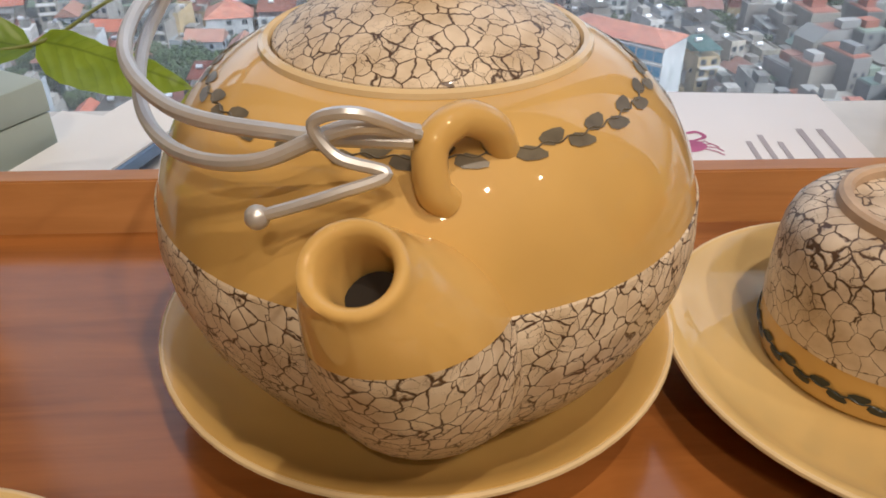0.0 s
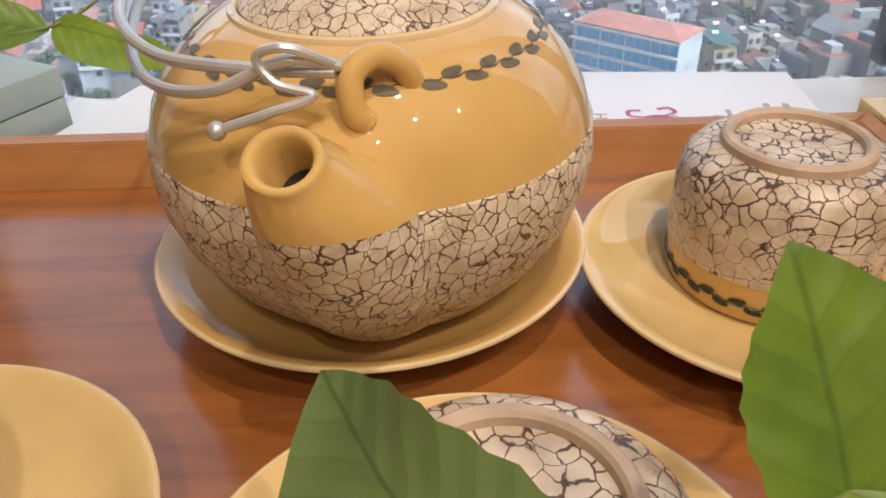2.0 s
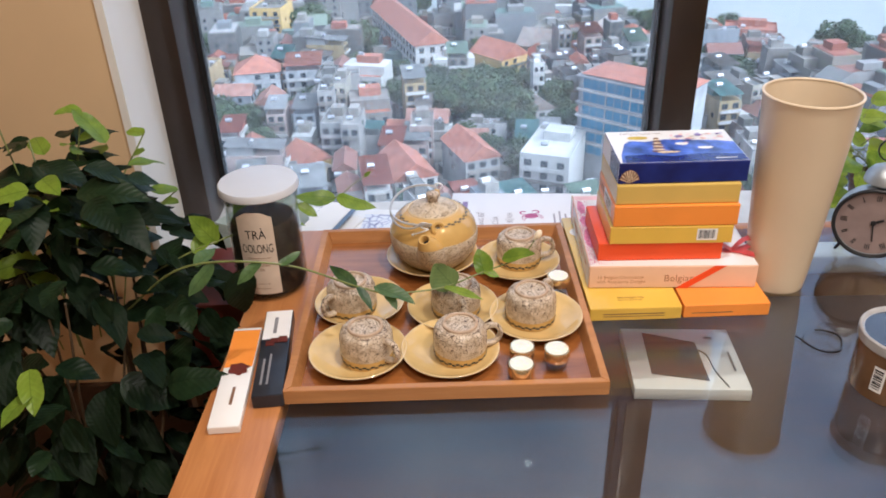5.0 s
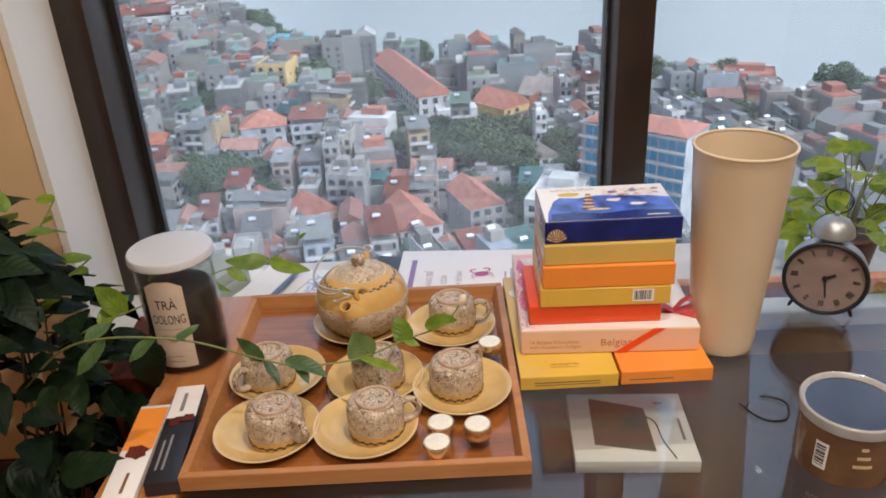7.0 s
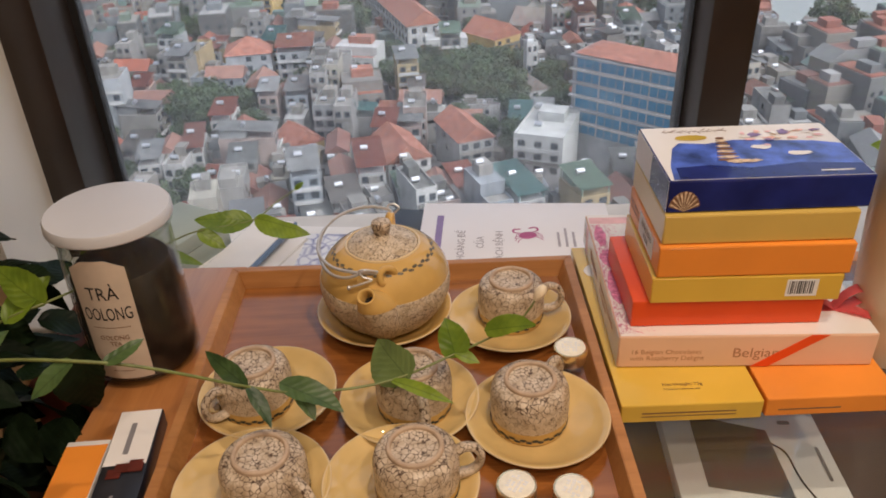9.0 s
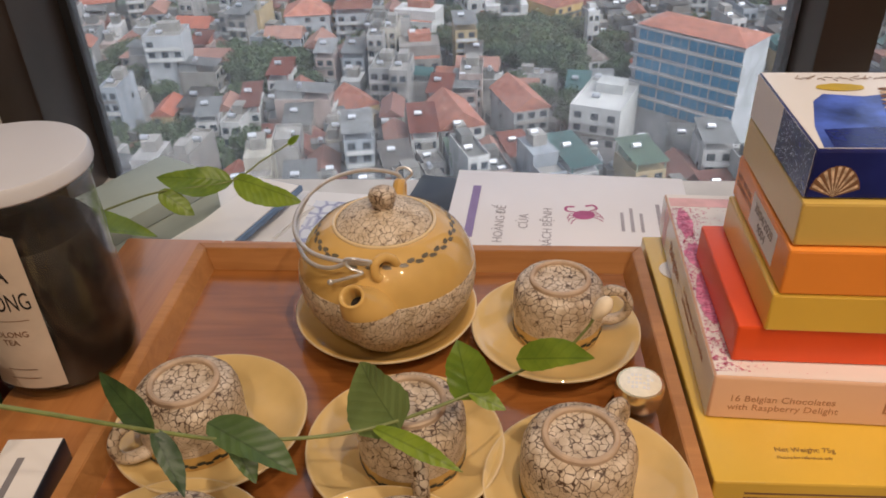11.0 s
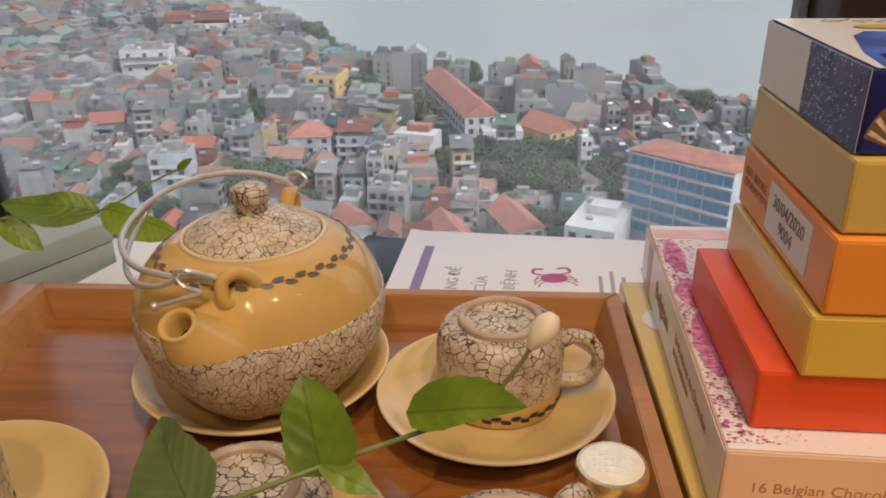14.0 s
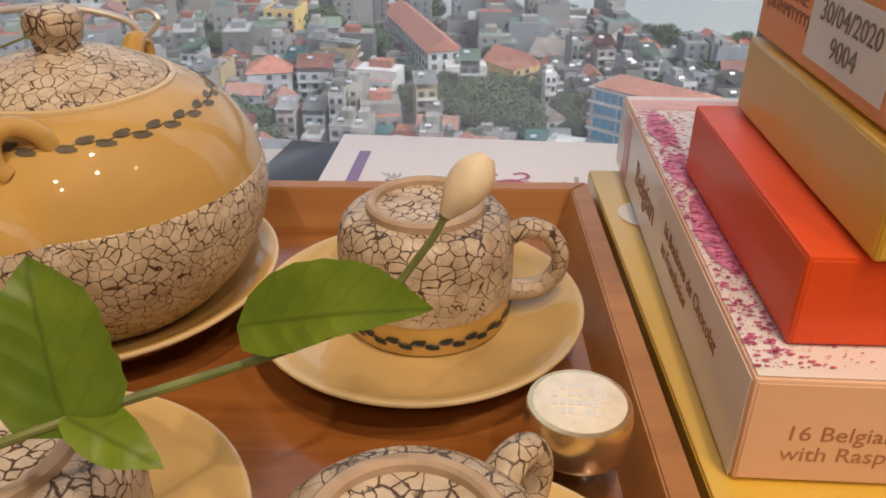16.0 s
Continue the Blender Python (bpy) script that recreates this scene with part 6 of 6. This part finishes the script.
def house(kind, w, d, floors, seed, walls=None, roof=None, label="", m=None, win=M_winglass):
    r = random.Random(seed)
    fh = 3.4
    H = floors * fh
    t = thing("house", label or ("narrow rendered town house with %s" % {"flat": "a flat roof and water tank", "gable": "a pitched clay tile roof", "sheet": "a sheet metal roof", "hip": "a hipped clay tile roof", "terrace": "stepped roof terraces"}[kind]), "house", m, "houses of the town")
    wm = walls or M_walls
    bm = bmesh.new()
    if kind == "terrace":
        add_box(bm, -w, w, -d, d, 0, H - fh)
        add_box(bm, -w, w, -d * 0.35, d, H - fh, H)
    else:
        add_box(bm, -w, w, -d, d, 0, H)
    if kind in ("flat", "terrace"):
        for q in ((-w, w, -d, -d + 0.2), (-w, w, d - 0.2, d), (-w, -w + 0.2, -d + 0.2, d - 0.2), (w - 0.2, w, -d + 0.2, d - 0.2)):
            add_box(bm, *q, H if kind == "flat" else H - fh, (H if kind == "flat" else H - fh) + 0.9)
    part("wall", bm, wm, t, smooth=False)
    rb_ = bmesh.new()
    if kind == "gable":
        gable(rb_, w, d, H, w * 0.75)
        part("roof", rb_, roof or M_tiles, t, smooth=False)
    elif kind == "hip":
        hip(rb_, w, d, H, min(w, d) * 0.7)
        part("roof", rb_, roof or M_tiles, t, smooth=False)
    elif kind == "sheet":
        v = [rb_.verts.new(q) for q in ((-w - 0.4, -d - 0.6, H + 2.0), (w + 0.4, -d - 0.6, H + 2.0), (w + 0.4, d + 0.4, H + 3.2), (-w - 0.4, d + 0.4, H + 3.2))]
        rb_.faces.new(v)
        bmesh.ops.solidify(rb_, geom=rb_.faces[:], thickness=0.18)
        for px in (-w + 0.3, w - 0.3):
            for py in (-d + 0.3, d - 0.3):
                add_box(rb_, px - 0.12, px + 0.12, py - 0.12, py + 0.12, H, H + 2.2)
        add_box(rb_, -w + 0.6, w - 0.6, 0.0, d - 0.5, H, H + 2.4)
        part("roof", rb_, roof or M_sheet, t, smooth=False)
    else:
        add_box(rb_, -w + 0.2, w - 0.2, -d + 0.2, d - 0.2, H - (fh if kind == "terrace" else 0), H + 0.05 - (fh if kind == "terrace" else 0))
        add_box(rb_, -w * 0.5, w * 0.6, d * 0.2, d * 0.8, H, H + 2.6)
        part("roof", rb_, roof or M_slab, t, smooth=False)
    if kind in ("flat", "terrace", "sheet"):
        tk = bmesh.new()
        bmesh.ops.create_cone(tk, cap_ends=True, segments=10, radius1=0.65, radius2=0.65, depth=1.9, matrix=Matrix.Translation((-w * 0.3, d * (0.1 if kind == "sheet" else -0.2), H + (3.4 if kind == "sheet" else 0.8))) @ Matrix.Rotation(radians(90), 4, "Y"))
        if kind == "terrace":
            bmesh.ops.translate(tk, verts=tk.verts, vec=(0, d * 0.6, 2.3))
        part("water_tank", tk, M_tank, t)
    n = 2 if w < 4.5 else 3
    top = floors - (1 if kind == "terrace" else 0)
    for fl in range(max(0, top - 3), top):
        for k in range(n):
            if r.random() < 0.85:
                ww = min(1.9, w * 1.2 / n)
                o = new("window", pane_mesh(round(ww, 1), 1.7, win))
                o.parent = t
                o.matrix_local = pose((k - (n - 1) / 2) * 2 * w / n, -d - 0.02, fl * fh + 0.9)
    if kind != "hip":
        for fl in range(max(1, top - 2), top):
            bal = bmesh.new()
            add_box(bal, -w * 0.92, w * 0.92, -d - 1.1, -d - 0.01, fl * fh - 0.1, fl * fh + 0.12)
            add_box(bal, -w * 0.92, w * 0.92, -d - 1.1, -d - 0.98, fl * fh + 0.12, fl * fh + 0.95)
            part("balcony", bal, M_slab if r.random() < 0.4 else M_housewhite, t, smooth=False)
    sgn = 1 if seed % 2 else -1
    for fl in range(max(0, top - 2), top):
        if r.random() < 0.6:
            o = new("window", pane_mesh(1.2, 1.4, win))
            o.parent = t
            o.matrix_local = pose(sgn * (w + 0.02), r.uniform(-d * 0.5, d * 0.5), fl * fh + 1.0, 0, 0, 90)
    return t


KINDS = ("terrace", "sheet", "hip", "flat", "gable", "flat", "sheet", "terrace", "sheet", "gable", "terrace", "flat", "sheet")
rc = random.Random(77)
PROTO = []
for k in range(26):
    kd = KINDS[k % len(KINDS)]
    w, d = (rc.uniform(2.4, 3.6), rc.uniform(4.5, 8.0)) if kd in ("flat", "sheet", "terrace") else (rc.uniform(2.8, 4.2), rc.uniform(4.0, 6.5))
    PROTO.append((kd, w, d, rc.choice((2, 3, 3, 4, 5)) if kd not in ("gable", "hip") else rc.choice((1, 2, 2, 3)), 100 + k))

TAKEN = []   # places kept free for the landmark buildings and trees: x, y, radius


def keep(x, y, r):
    TAKEN.append((x, y, r))
    return x, y


def free(x, y, r=4.0):
    return all((x - a) ** 2 + (y - b_) ** 2 > (c + r) ** 2 for a, b_, c in TAKEN)


# the long building with a red roof
lx, ly = keep(-16, 352, 26)
keep(-27, 385, 24)
keep(-6, 325, 22)
long_h = thing("long_building", "long white three-storey building with a red tiled roof", "building", pose(-13.5, 348, G, 0, 0, 17))
part("wall", box(-7, 7, -38, 38, 0, 12.5), M_housewhite, long_h, smooth=False)
rb_ = bmesh.new()
gable(rb_, 7, 38, 12.5, 5.5, 0.9)
part("roof", rb_, M_tilered, long_h, smooth=False)
tw = bmesh.new()
add_box(tw, -5, 5, 38.5, 45, 0, 15)
part("end_block", tw, M_tilered, long_h, smooth=False)
for fl in range(3):
    for k in range(15):
        o = new("window", pane_mesh(2.0, 2.1, M_winglass))
        o.parent = long_h
        o.matrix_local = pose(-7.03, -35 + 5.0 * k, 1.2 + 4.0 * fl, 0, 0, 90)
    for k in range(3):
        o = new("window", pane_mesh(2.0, 2.1, M_winglass))
        o.parent = long_h
        o.matrix_local = pose(-4.5 + 4.5 * k, -38.03, 1.2 + 4.0 * fl)

# the office block with blue glass
OX, OY = 53.5, 196.0
for k in range(-2, 3):
    for q in (-5, 5):
        keep(OX + 6.5 * k * 0.75 + q * 0.66, OY - 6.5 * k * 0.66 + q * 0.75, 7)
off = thing("office_block", "tall office block with blue glazed fronts and a tiled roof", "building", pose(OX, OY, G, 0, 0, -41.5))
OH, FH, NF = 33.0, 3.66, 9
part("wall", box(-15.4, 14.4, -6.5, 6.5, 0, OH), M_concrete, off, smooth=False)
rb_ = bmesh.new()
hip(rb_, 6.5, 14.4, OH + 0.4, 2.0, 0.5)
bmesh.ops.rotate(rb_, verts=rb_.verts, cent=(0, 0, 0), matrix=Matrix.Rotation(radians(90), 3, "Z"))
part("roof", rb_, M_tilered, off, smooth=False)
for fl in range(3, NF):
    part("ledge", box(-16.0, 14.9, -7.4, -6.5, FH * fl + 3.1, FH * fl + 3.6), M_housewhite if fl % 2 else M_concrete, off, smooth=False)
    part("ledge", box(-16.0, -15.4, -6.5, 6.9, FH * fl + 3.1, FH * fl + 3.6), M_concrete, off, smooth=False)
    for k in range(12):
        o = new("window", pane_mesh(2.15, 2.6, M_blueglass))
        o.parent = off
        o.matrix_local = pose(-13.1 + 2.38 * k, -6.53, 0.3 + FH * fl)
        if k % 3 == 0:
            part("pier", box(-14.4 + 2.38 * k, -14.1 + 2.38 * k, -6.9, -6.5, FH * fl, FH * fl + 3.1), M_concrete, off, smooth=False)
    for k in range(5):
        o = new("window", pane_mesh(2.2, 2.6, M_blueglass))
        o.parent = off
        o.matrix_local = pose(-15.43, -5.1 + 2.55 * k, 0.3 + FH * fl, 0, 0, 90)


def placed(kind, x, y, w, d, floors, turn, label, walls=None, roof=None, clear=None, win=M_winglass):
    keep(x, y, clear or max(w, d) + 1)
    return house(kind, w, d, floors, int(abs(x * 7 + y)), walls, roof, label, pose(x, y, G, 0, 0, turn), win)


placed("hip", -67, 283, 8, 7, 4, 8, "grey rendered block with a red tiled roof", M_concrete, M_tilered)
placed("sheet", -50, 284, 6.5, 7, 4, 4, "pale blue rendered block with a red sheet roof", M_concrete, M_tilered)
placed("flat", 34.5, 266, 2.0, 2.0, 5, 10, "slender white stair tower", M_housewhite, M_housewhite)
placed("gable", 32, 252, 5, 6, 2, 20, "white villa with grey pitched roofs", M_housewhite, M_tilegrey)
placed("terrace", 60, 385, 9, 9, 3, -10, "large white terraced villa near the shore", M_housewhite, M_slab)
placed("hip", 84, 335, 8, 8, 2, 25, "white villa with a red tiled hip roof", M_housewhite, M_tilered)
placed("gable", 72, 345, 7, 9, 2, -30, "white house with brown pitched roof", M_housewhite, M_tilegrey)
placed("gable", 45, 330, 8, 9, 2, 60, "house with a broad grey-brown roof", M_walls, M_tilegrey)
placed("gable", 24, 305, 7, 9, 3, 40, "ochre house with a brown pitched roof", M_houseyellow, M_tilered)
placed("terrace", 6, 300, 8, 7, 3, 5, "white house with stepped balconies", M_housewhite, M_slab)
placed("terrace", -27, 283, 8, 7, 4, -15, "white house with a round-arched roof room", M_housewhite, M_tilered)
placed("terrace", -23, 245, 6.5, 8, 4, 8, "pinkish rendered house with red terrace roof", None, M_tilered)
placed("gable", -40, 214, 5, 6, 2, 35, "ochre house with a red pitched roof", M_houseyellow, M_tilered)
placed("flat", 30, 192, 6.5, 10, 5, -22, "white block with a sheet roof on top", M_housewhite, M_housewhite)
placed("gable", -10, 196, 6, 9, 3, 20, "white house with a red pitched roof", M_housewhite, M_tilered)
placed("gable", 8, 200, 5, 9, 4, 20, "narrow house with a red pitched roof", M_walls, M_tilered)
placed("flat", -176, 398, 12, 9, 7, 12, "tall white block of flats", M_housewhite, M_slab)
placed("flat", -160, 392, 7, 8, 5, 12, "cream block of flats", M_houseyellow, M_slab)
placed("sheet", -195, 540, 26, 14, 5, 14, "wide white hall with a green sheet roof", M_housewhite, M_sheet)
placed("flat", -165, 535, 10, 10, 6, 14, "white end block of the hall", M_housewhite, M_slab)
placed("sheet", -86, 452, 10, 8, 3, -20, "low house with a turquoise sheet roof", M_cyan, M_cyan)
placed("flat", -74, 355, 7, 9, 6, -8, "tall cream rendered house", M_houseyellow, M_slab)
placed("flat", 6, 400, 5, 6, 4, 10, "grey rendered house near the shore", M_concrete, M_slab)
placed("flat", -102, 236, 6, 6, 6, 6, "tall grey rendered house", M_concrete, M_slab)
placed("gable", 112, 330, 8, 8, 3, 20, "white house with a red roof by the water", M_housewhite, M_tilered)
placed("flat", 128, 318, 10, 7, 4, -20, "dark red brick block by the water", M_tilered, M_tilered)
placed("gable", 150, 296, 8, 7, 2, 30, "pale house with a grey roof by the water", M_housewhite, M_tilegrey)


# ---- trees ----
def tree_proto(seed, h, r):
    q = random.Random(seed)
    t = thing("tree", "leafy dark green tree between the houses", "tree", pose(0, 0, G), "trees of the town")
    bm = tube(spline([(0, 0, 0), (0.2, 0.1, h * 0.3), (-0.2, 0.2, h * 0.7)], 4), lambda u: 0.35 - 0.22 * u, 7)
    for k in range(5):
        a = q.uniform(0, 6.3)
        tube([(0, 0, h * 0.35), (r * 0.4 * math.cos(a), r * 0.4 * math.sin(a), h * 0.55), (r * 0.7 * math.cos(a), r * 0.7 * math.sin(a), h * 0.72)], lambda u: 0.18 - 0.13 * u, 5, bm)
    part("trunk", bm, M_trunk, t)
    verts, faces = [], []
    cl = [(q.uniform(-0.62, 0.62) * r, q.uniform(-0.62, 0.62) * r, h * q.uniform(0.48, 0.88), r * q.uniform(0.30, 0.55)) for _ in range(16)]
    for cx, cy, cz, cr_ in cl:
        for _ in range(120):
            d = Vector((q.gauss(0, 1), q.gauss(0, 1), q.gauss(0, 0.8))).normalized() * cr_ * q.uniform(0.75, 1.05)
            c = Vector((cx, cy, cz)) + d
            u = Vector((q.gauss(0, 1), q.gauss(0, 1), q.gauss(0, 1))).normalized() * 0.42
            w = u.cross(d).normalized() * 0.32
            i = len(verts)
            verts += [c - u, c + w, c + u, c - w]
            faces.append((i, i + 1, i + 2, i + 3))
    me = bpy.data.meshes.new("crown")
    me.from_pydata([tuple(v) for v in verts], [], faces)
    me.materials.append(M_tree)
    o = new("crown", me)
    o.parent = t
    return t


SPOTS = [(-66, 364, 9), (-57, 360, 8), (-60, 372, 8), (-36, 336, 7), (-31, 344, 7), (-36, 350, 7), (-40, 341, 6), (-4, 262, 7), (2, 256, 7), (9, 262, 8), (15, 254, 8), (8, 249, 7), (20, 262, 7), (24, 250, 7), (-2, 270, 6), (16, 272, 7), (-72, 250, 7), (-76, 243, 7), (-68, 240, 7), (-80, 236, 7), (-64, 246, 6),
         (-88, 254, 6), (-71, 231, 6), (-93, 288, 6), (-58, 232, 5), (30, 275, 6), (40, 262, 6), (26, 236, 6), (34, 232, 5), (98, 352, 7), (92, 362, 6), (104, 346, 6), (127, 342, 7), (159, 306, 9), (166, 300, 7), (-112, 520, 8), (-104, 505, 7), (-118, 530, 9), (-130, 545, 8), (-92, 480, 6), (60, 405, 6), (48, 412, 6), (10, 424, 6), (-12, 428, 6),
         (64, 320, 6), (100, 300, 6), (92, 290, 6), (-120, 300, 6), (-140, 330, 6), (18, 330, 5), (-15, 300, 5), (80, 280, 6), (108, 270, 6), (112, 282, 6), (74, 252, 6), (84, 246, 6)]
rt = random.Random(5)
while len(SPOTS) < 210:
    y = 155 + 330 * rt.random() ** 0.9
    x = rt.uniform(-0.62, 0.55) * y
    # clumps of green run between the streets
    if y < shore_y(x) - 8 and noise.noise(Vector((x * 0.016, y * 0.016, 8))) > -0.05 and free(x, y, 2.0):
        SPOTS.append((x, y, rt.uniform(3.2, 6.0)))
for k, (x, y, r) in enumerate(SPOTS):
    keep(x, y, r * 0.55)
protos = [tree_proto(300 + k, 9.5, 5.0) for k in range(4)]
placed_first = set()
for k, (x, y, r) in enumerate(SPOTS):
    p_ = protos[k % 4]
    s = r / 5.0
    mat_ = pose(x, y, G, 0, 0, k * 57) @ Matrix.Scale(s, 4)
    if k < 4:
        p_.matrix_basis = mat_
    else:
        c_ = copy_thing(p_, pose(x, y, G, 0, 0, k * 57))
        c_.scale = (s, s, s)

# ---- rows of houses ----
spots = []
yy = 150.0
while yy < 720:
    step = 10.5 if yy < 420 else 13.0
    xx = -0.72 * yy - 20
    while xx < 0.66 * yy + 20:
        x = xx + rc.uniform(-1.6, 1.6)
        y = yy + rc.uniform(-3.0, 3.0) + 9 * noise.noise(Vector((xx * 0.012, yy * 0.012, 3)))
        if y < shore_y(x) - 10 and free(x, y):
            spots.append((x, y))
        xx += rc.uniform(7.0, 9.2)
    yy += step
spots.sort(key=lambda q: q[1] + 0.15 * abs(q[0]))
near_spots = [q for q in spots if abs(q[0] + 20) < 0.52 * q[1] + 12]
near_set = near_spots[:270]
chosen = set(near_set)
built = {}
for k, (x, y) in enumerate(near_set):
    i = rc.randrange(len(PROTO))
    turn = 18 * noise.noise(Vector((x * 0.01, y * 0.01, 0))) * 2 + rc.choice((0, 0, 0, 90, 180)) + rc.uniform(-6, 6)
    m_ = pose(x, y, G, 0, 0, turn)
    if i in built:
        copy_thing(built[i], m_)
    else:
        kd, w, d, fl, sd = PROTO[i]
        built[i] = house(kd, w, d, fl, sd, m=m_)

# the far streets, too small to tell apart singly


def island_paint(name, colours):
    m, nt, b = material(name)
    g_ = nt.nodes.new("ShaderNodeNewGeometry")
    r_ = nt.nodes.new("ShaderNodeValToRGB")
    r_.color_ramp.interpolation = "CONSTANT"
    el = r_.color_ramp.elements
    while len(el) < len(colours):
        el.new(0.5)
    for i, (e, c) in enumerate(zip(el, colours)):
        e.position, e.color = i / len(colours), rgb(c)
    nt.links.new(g_.outputs["Random Per Island"], r_.inputs["Fac"])
    nt.links.new(r_.outputs["Color"], b.inputs["Base Color"])
    b.inputs["Roughness"].default_value = 0.85
    return m


M_farwalls = island_paint("far_walls", ((0.155, 0.152, 0.146), (0.113, 0.118, 0.121), (0.175, 0.163, 0.140), (0.085, 0.085, 0.082), (0.185, 0.182, 0.177), (0.140, 0.150, 0.158)))
M_farroofs = island_paint("far_roofs", ((0.210, 0.071, 0.046), (0.155, 0.155, 0.150), (0.101, 0.097, 0.088), (0.093, 0.139, 0.126), (0.252, 0.248, 0.239), (0.168, 0.080, 0.063), (0.126, 0.160, 0.126), (0.084, 0.084, 0.084), (0.185, 0.176, 0.160)))
verts, faces, mats = [], [], []


def raw_box(cx, cy, z0, w, d, h, turn, mi):
    c, s = math.cos(turn), math.sin(turn)
    i = len(verts)
    for z in (z0, z0 + h):
        for u, v in ((-w, -d), (w, -d), (w, d), (-w, d)):
            verts.append((cx + c * u - s * v, cy + s * u + c * v, z))
    for f in ((0, 1, 5, 4), (1, 2, 6, 5), (2, 3, 7, 6), (3, 0, 4, 7), (4, 5, 6, 7)):
        faces.append(tuple(i + q for q in f))
        mats.append(mi)


def raw_roof(cx, cy, z0, w, d, rise, turn, mi):
    c, s = math.cos(turn), math.sin(turn)
    i = len(verts)
    for u, v, z in ((-w, -d, 0), (w, -d, 0), (w, d, 0), (-w, d, 0), (0, -d, rise), (0, d, rise)):
        verts.append((cx + c * u - s * v, cy + s * u + c * v, z0 + z))
    for f in ((0, 1, 4), (2, 3, 5), (1, 2, 5, 4), (3, 0, 4, 5)):
        faces.append(tuple(i + q for q in f))
        mats.append(mi)


for x, y in spots:
    if (x, y) in chosen:
        continue
    w, d, h = rc.uniform(2.8, 5.6), rc.uniform(4, 9), 3.3 * rc.choice((2, 3, 3, 4, 5, 6))
    tn = radians(20 * noise.noise(Vector((x * 0.01, y * 0.01, 0))) * 2 + rc.choice((0, 0, 90)))
    raw_box(x, y, G, w, d, h, tn, 0)
    if rc.random() < 0.3:
        raw_roof(x, y, G + h + 0.02, w + 0.5, d + 0.5, w * 0.7, tn, 1)
    else:
        raw_box(x, y, G + h + 0.05, w * 0.9, d * 0.92, 0.3, tn, 1)
        raw_box(x + rc.uniform(-1, 1), y + rc.uniform(-2, 2), G + h + 0.35, w * 0.5, d * 0.4, 2.4, tn, rc.choice((0, 1)))
    c_, s_ = math.cos(tn), math.sin(tn)
    for k in range(int(h / 3.3)):
        for u in (-w * 0.45, w * 0.45):
            raw_box(x + c_ * u + s_ * d, y + s_ * u - c_ * d, G + 3.3 * k + 1, 0.6, 0.05, 1.5, tn, 2)
me = bpy.data.meshes.new("distant_houses")
me.from_pydata(verts, [], faces)
for m_ in (M_farwalls, M_farroofs, M_winglass):
    me.materials.append(m_)
me.polygons.foreach_set("material_index", mats)
tagged(new("distant_houses", me), "crowded small houses of the far town streets", "houses", kind="stuff")

# low roofs, fences, yards and tanks between the houses
verts, faces, mats = [], [], []
for k in range(1500):
    y = 150 + 330 * rc.random() ** 0.8
    x = rc.uniform(-0.6, 0.55) * y
    if y > shore_y(x) - 6:
        continue
    raw_box(x, y, G, rc.uniform(0.8, 2.6), rc.uniform(0.8, 3.2), rc.uniform(1.5, 6.0), rc.uniform(0, 3), rc.choice((0, 1, 1)))
me = bpy.data.meshes.new("sheds")
me.from_pydata(verts, [], faces)
for m_ in (M_farwalls, M_farroofs):
    me.materials.append(m_)
me.polygons.foreach_set("material_index", mats)
tagged(new("sheds", me), "low sheds and lean-to roofs between the houses", "sheds", kind="stuff")
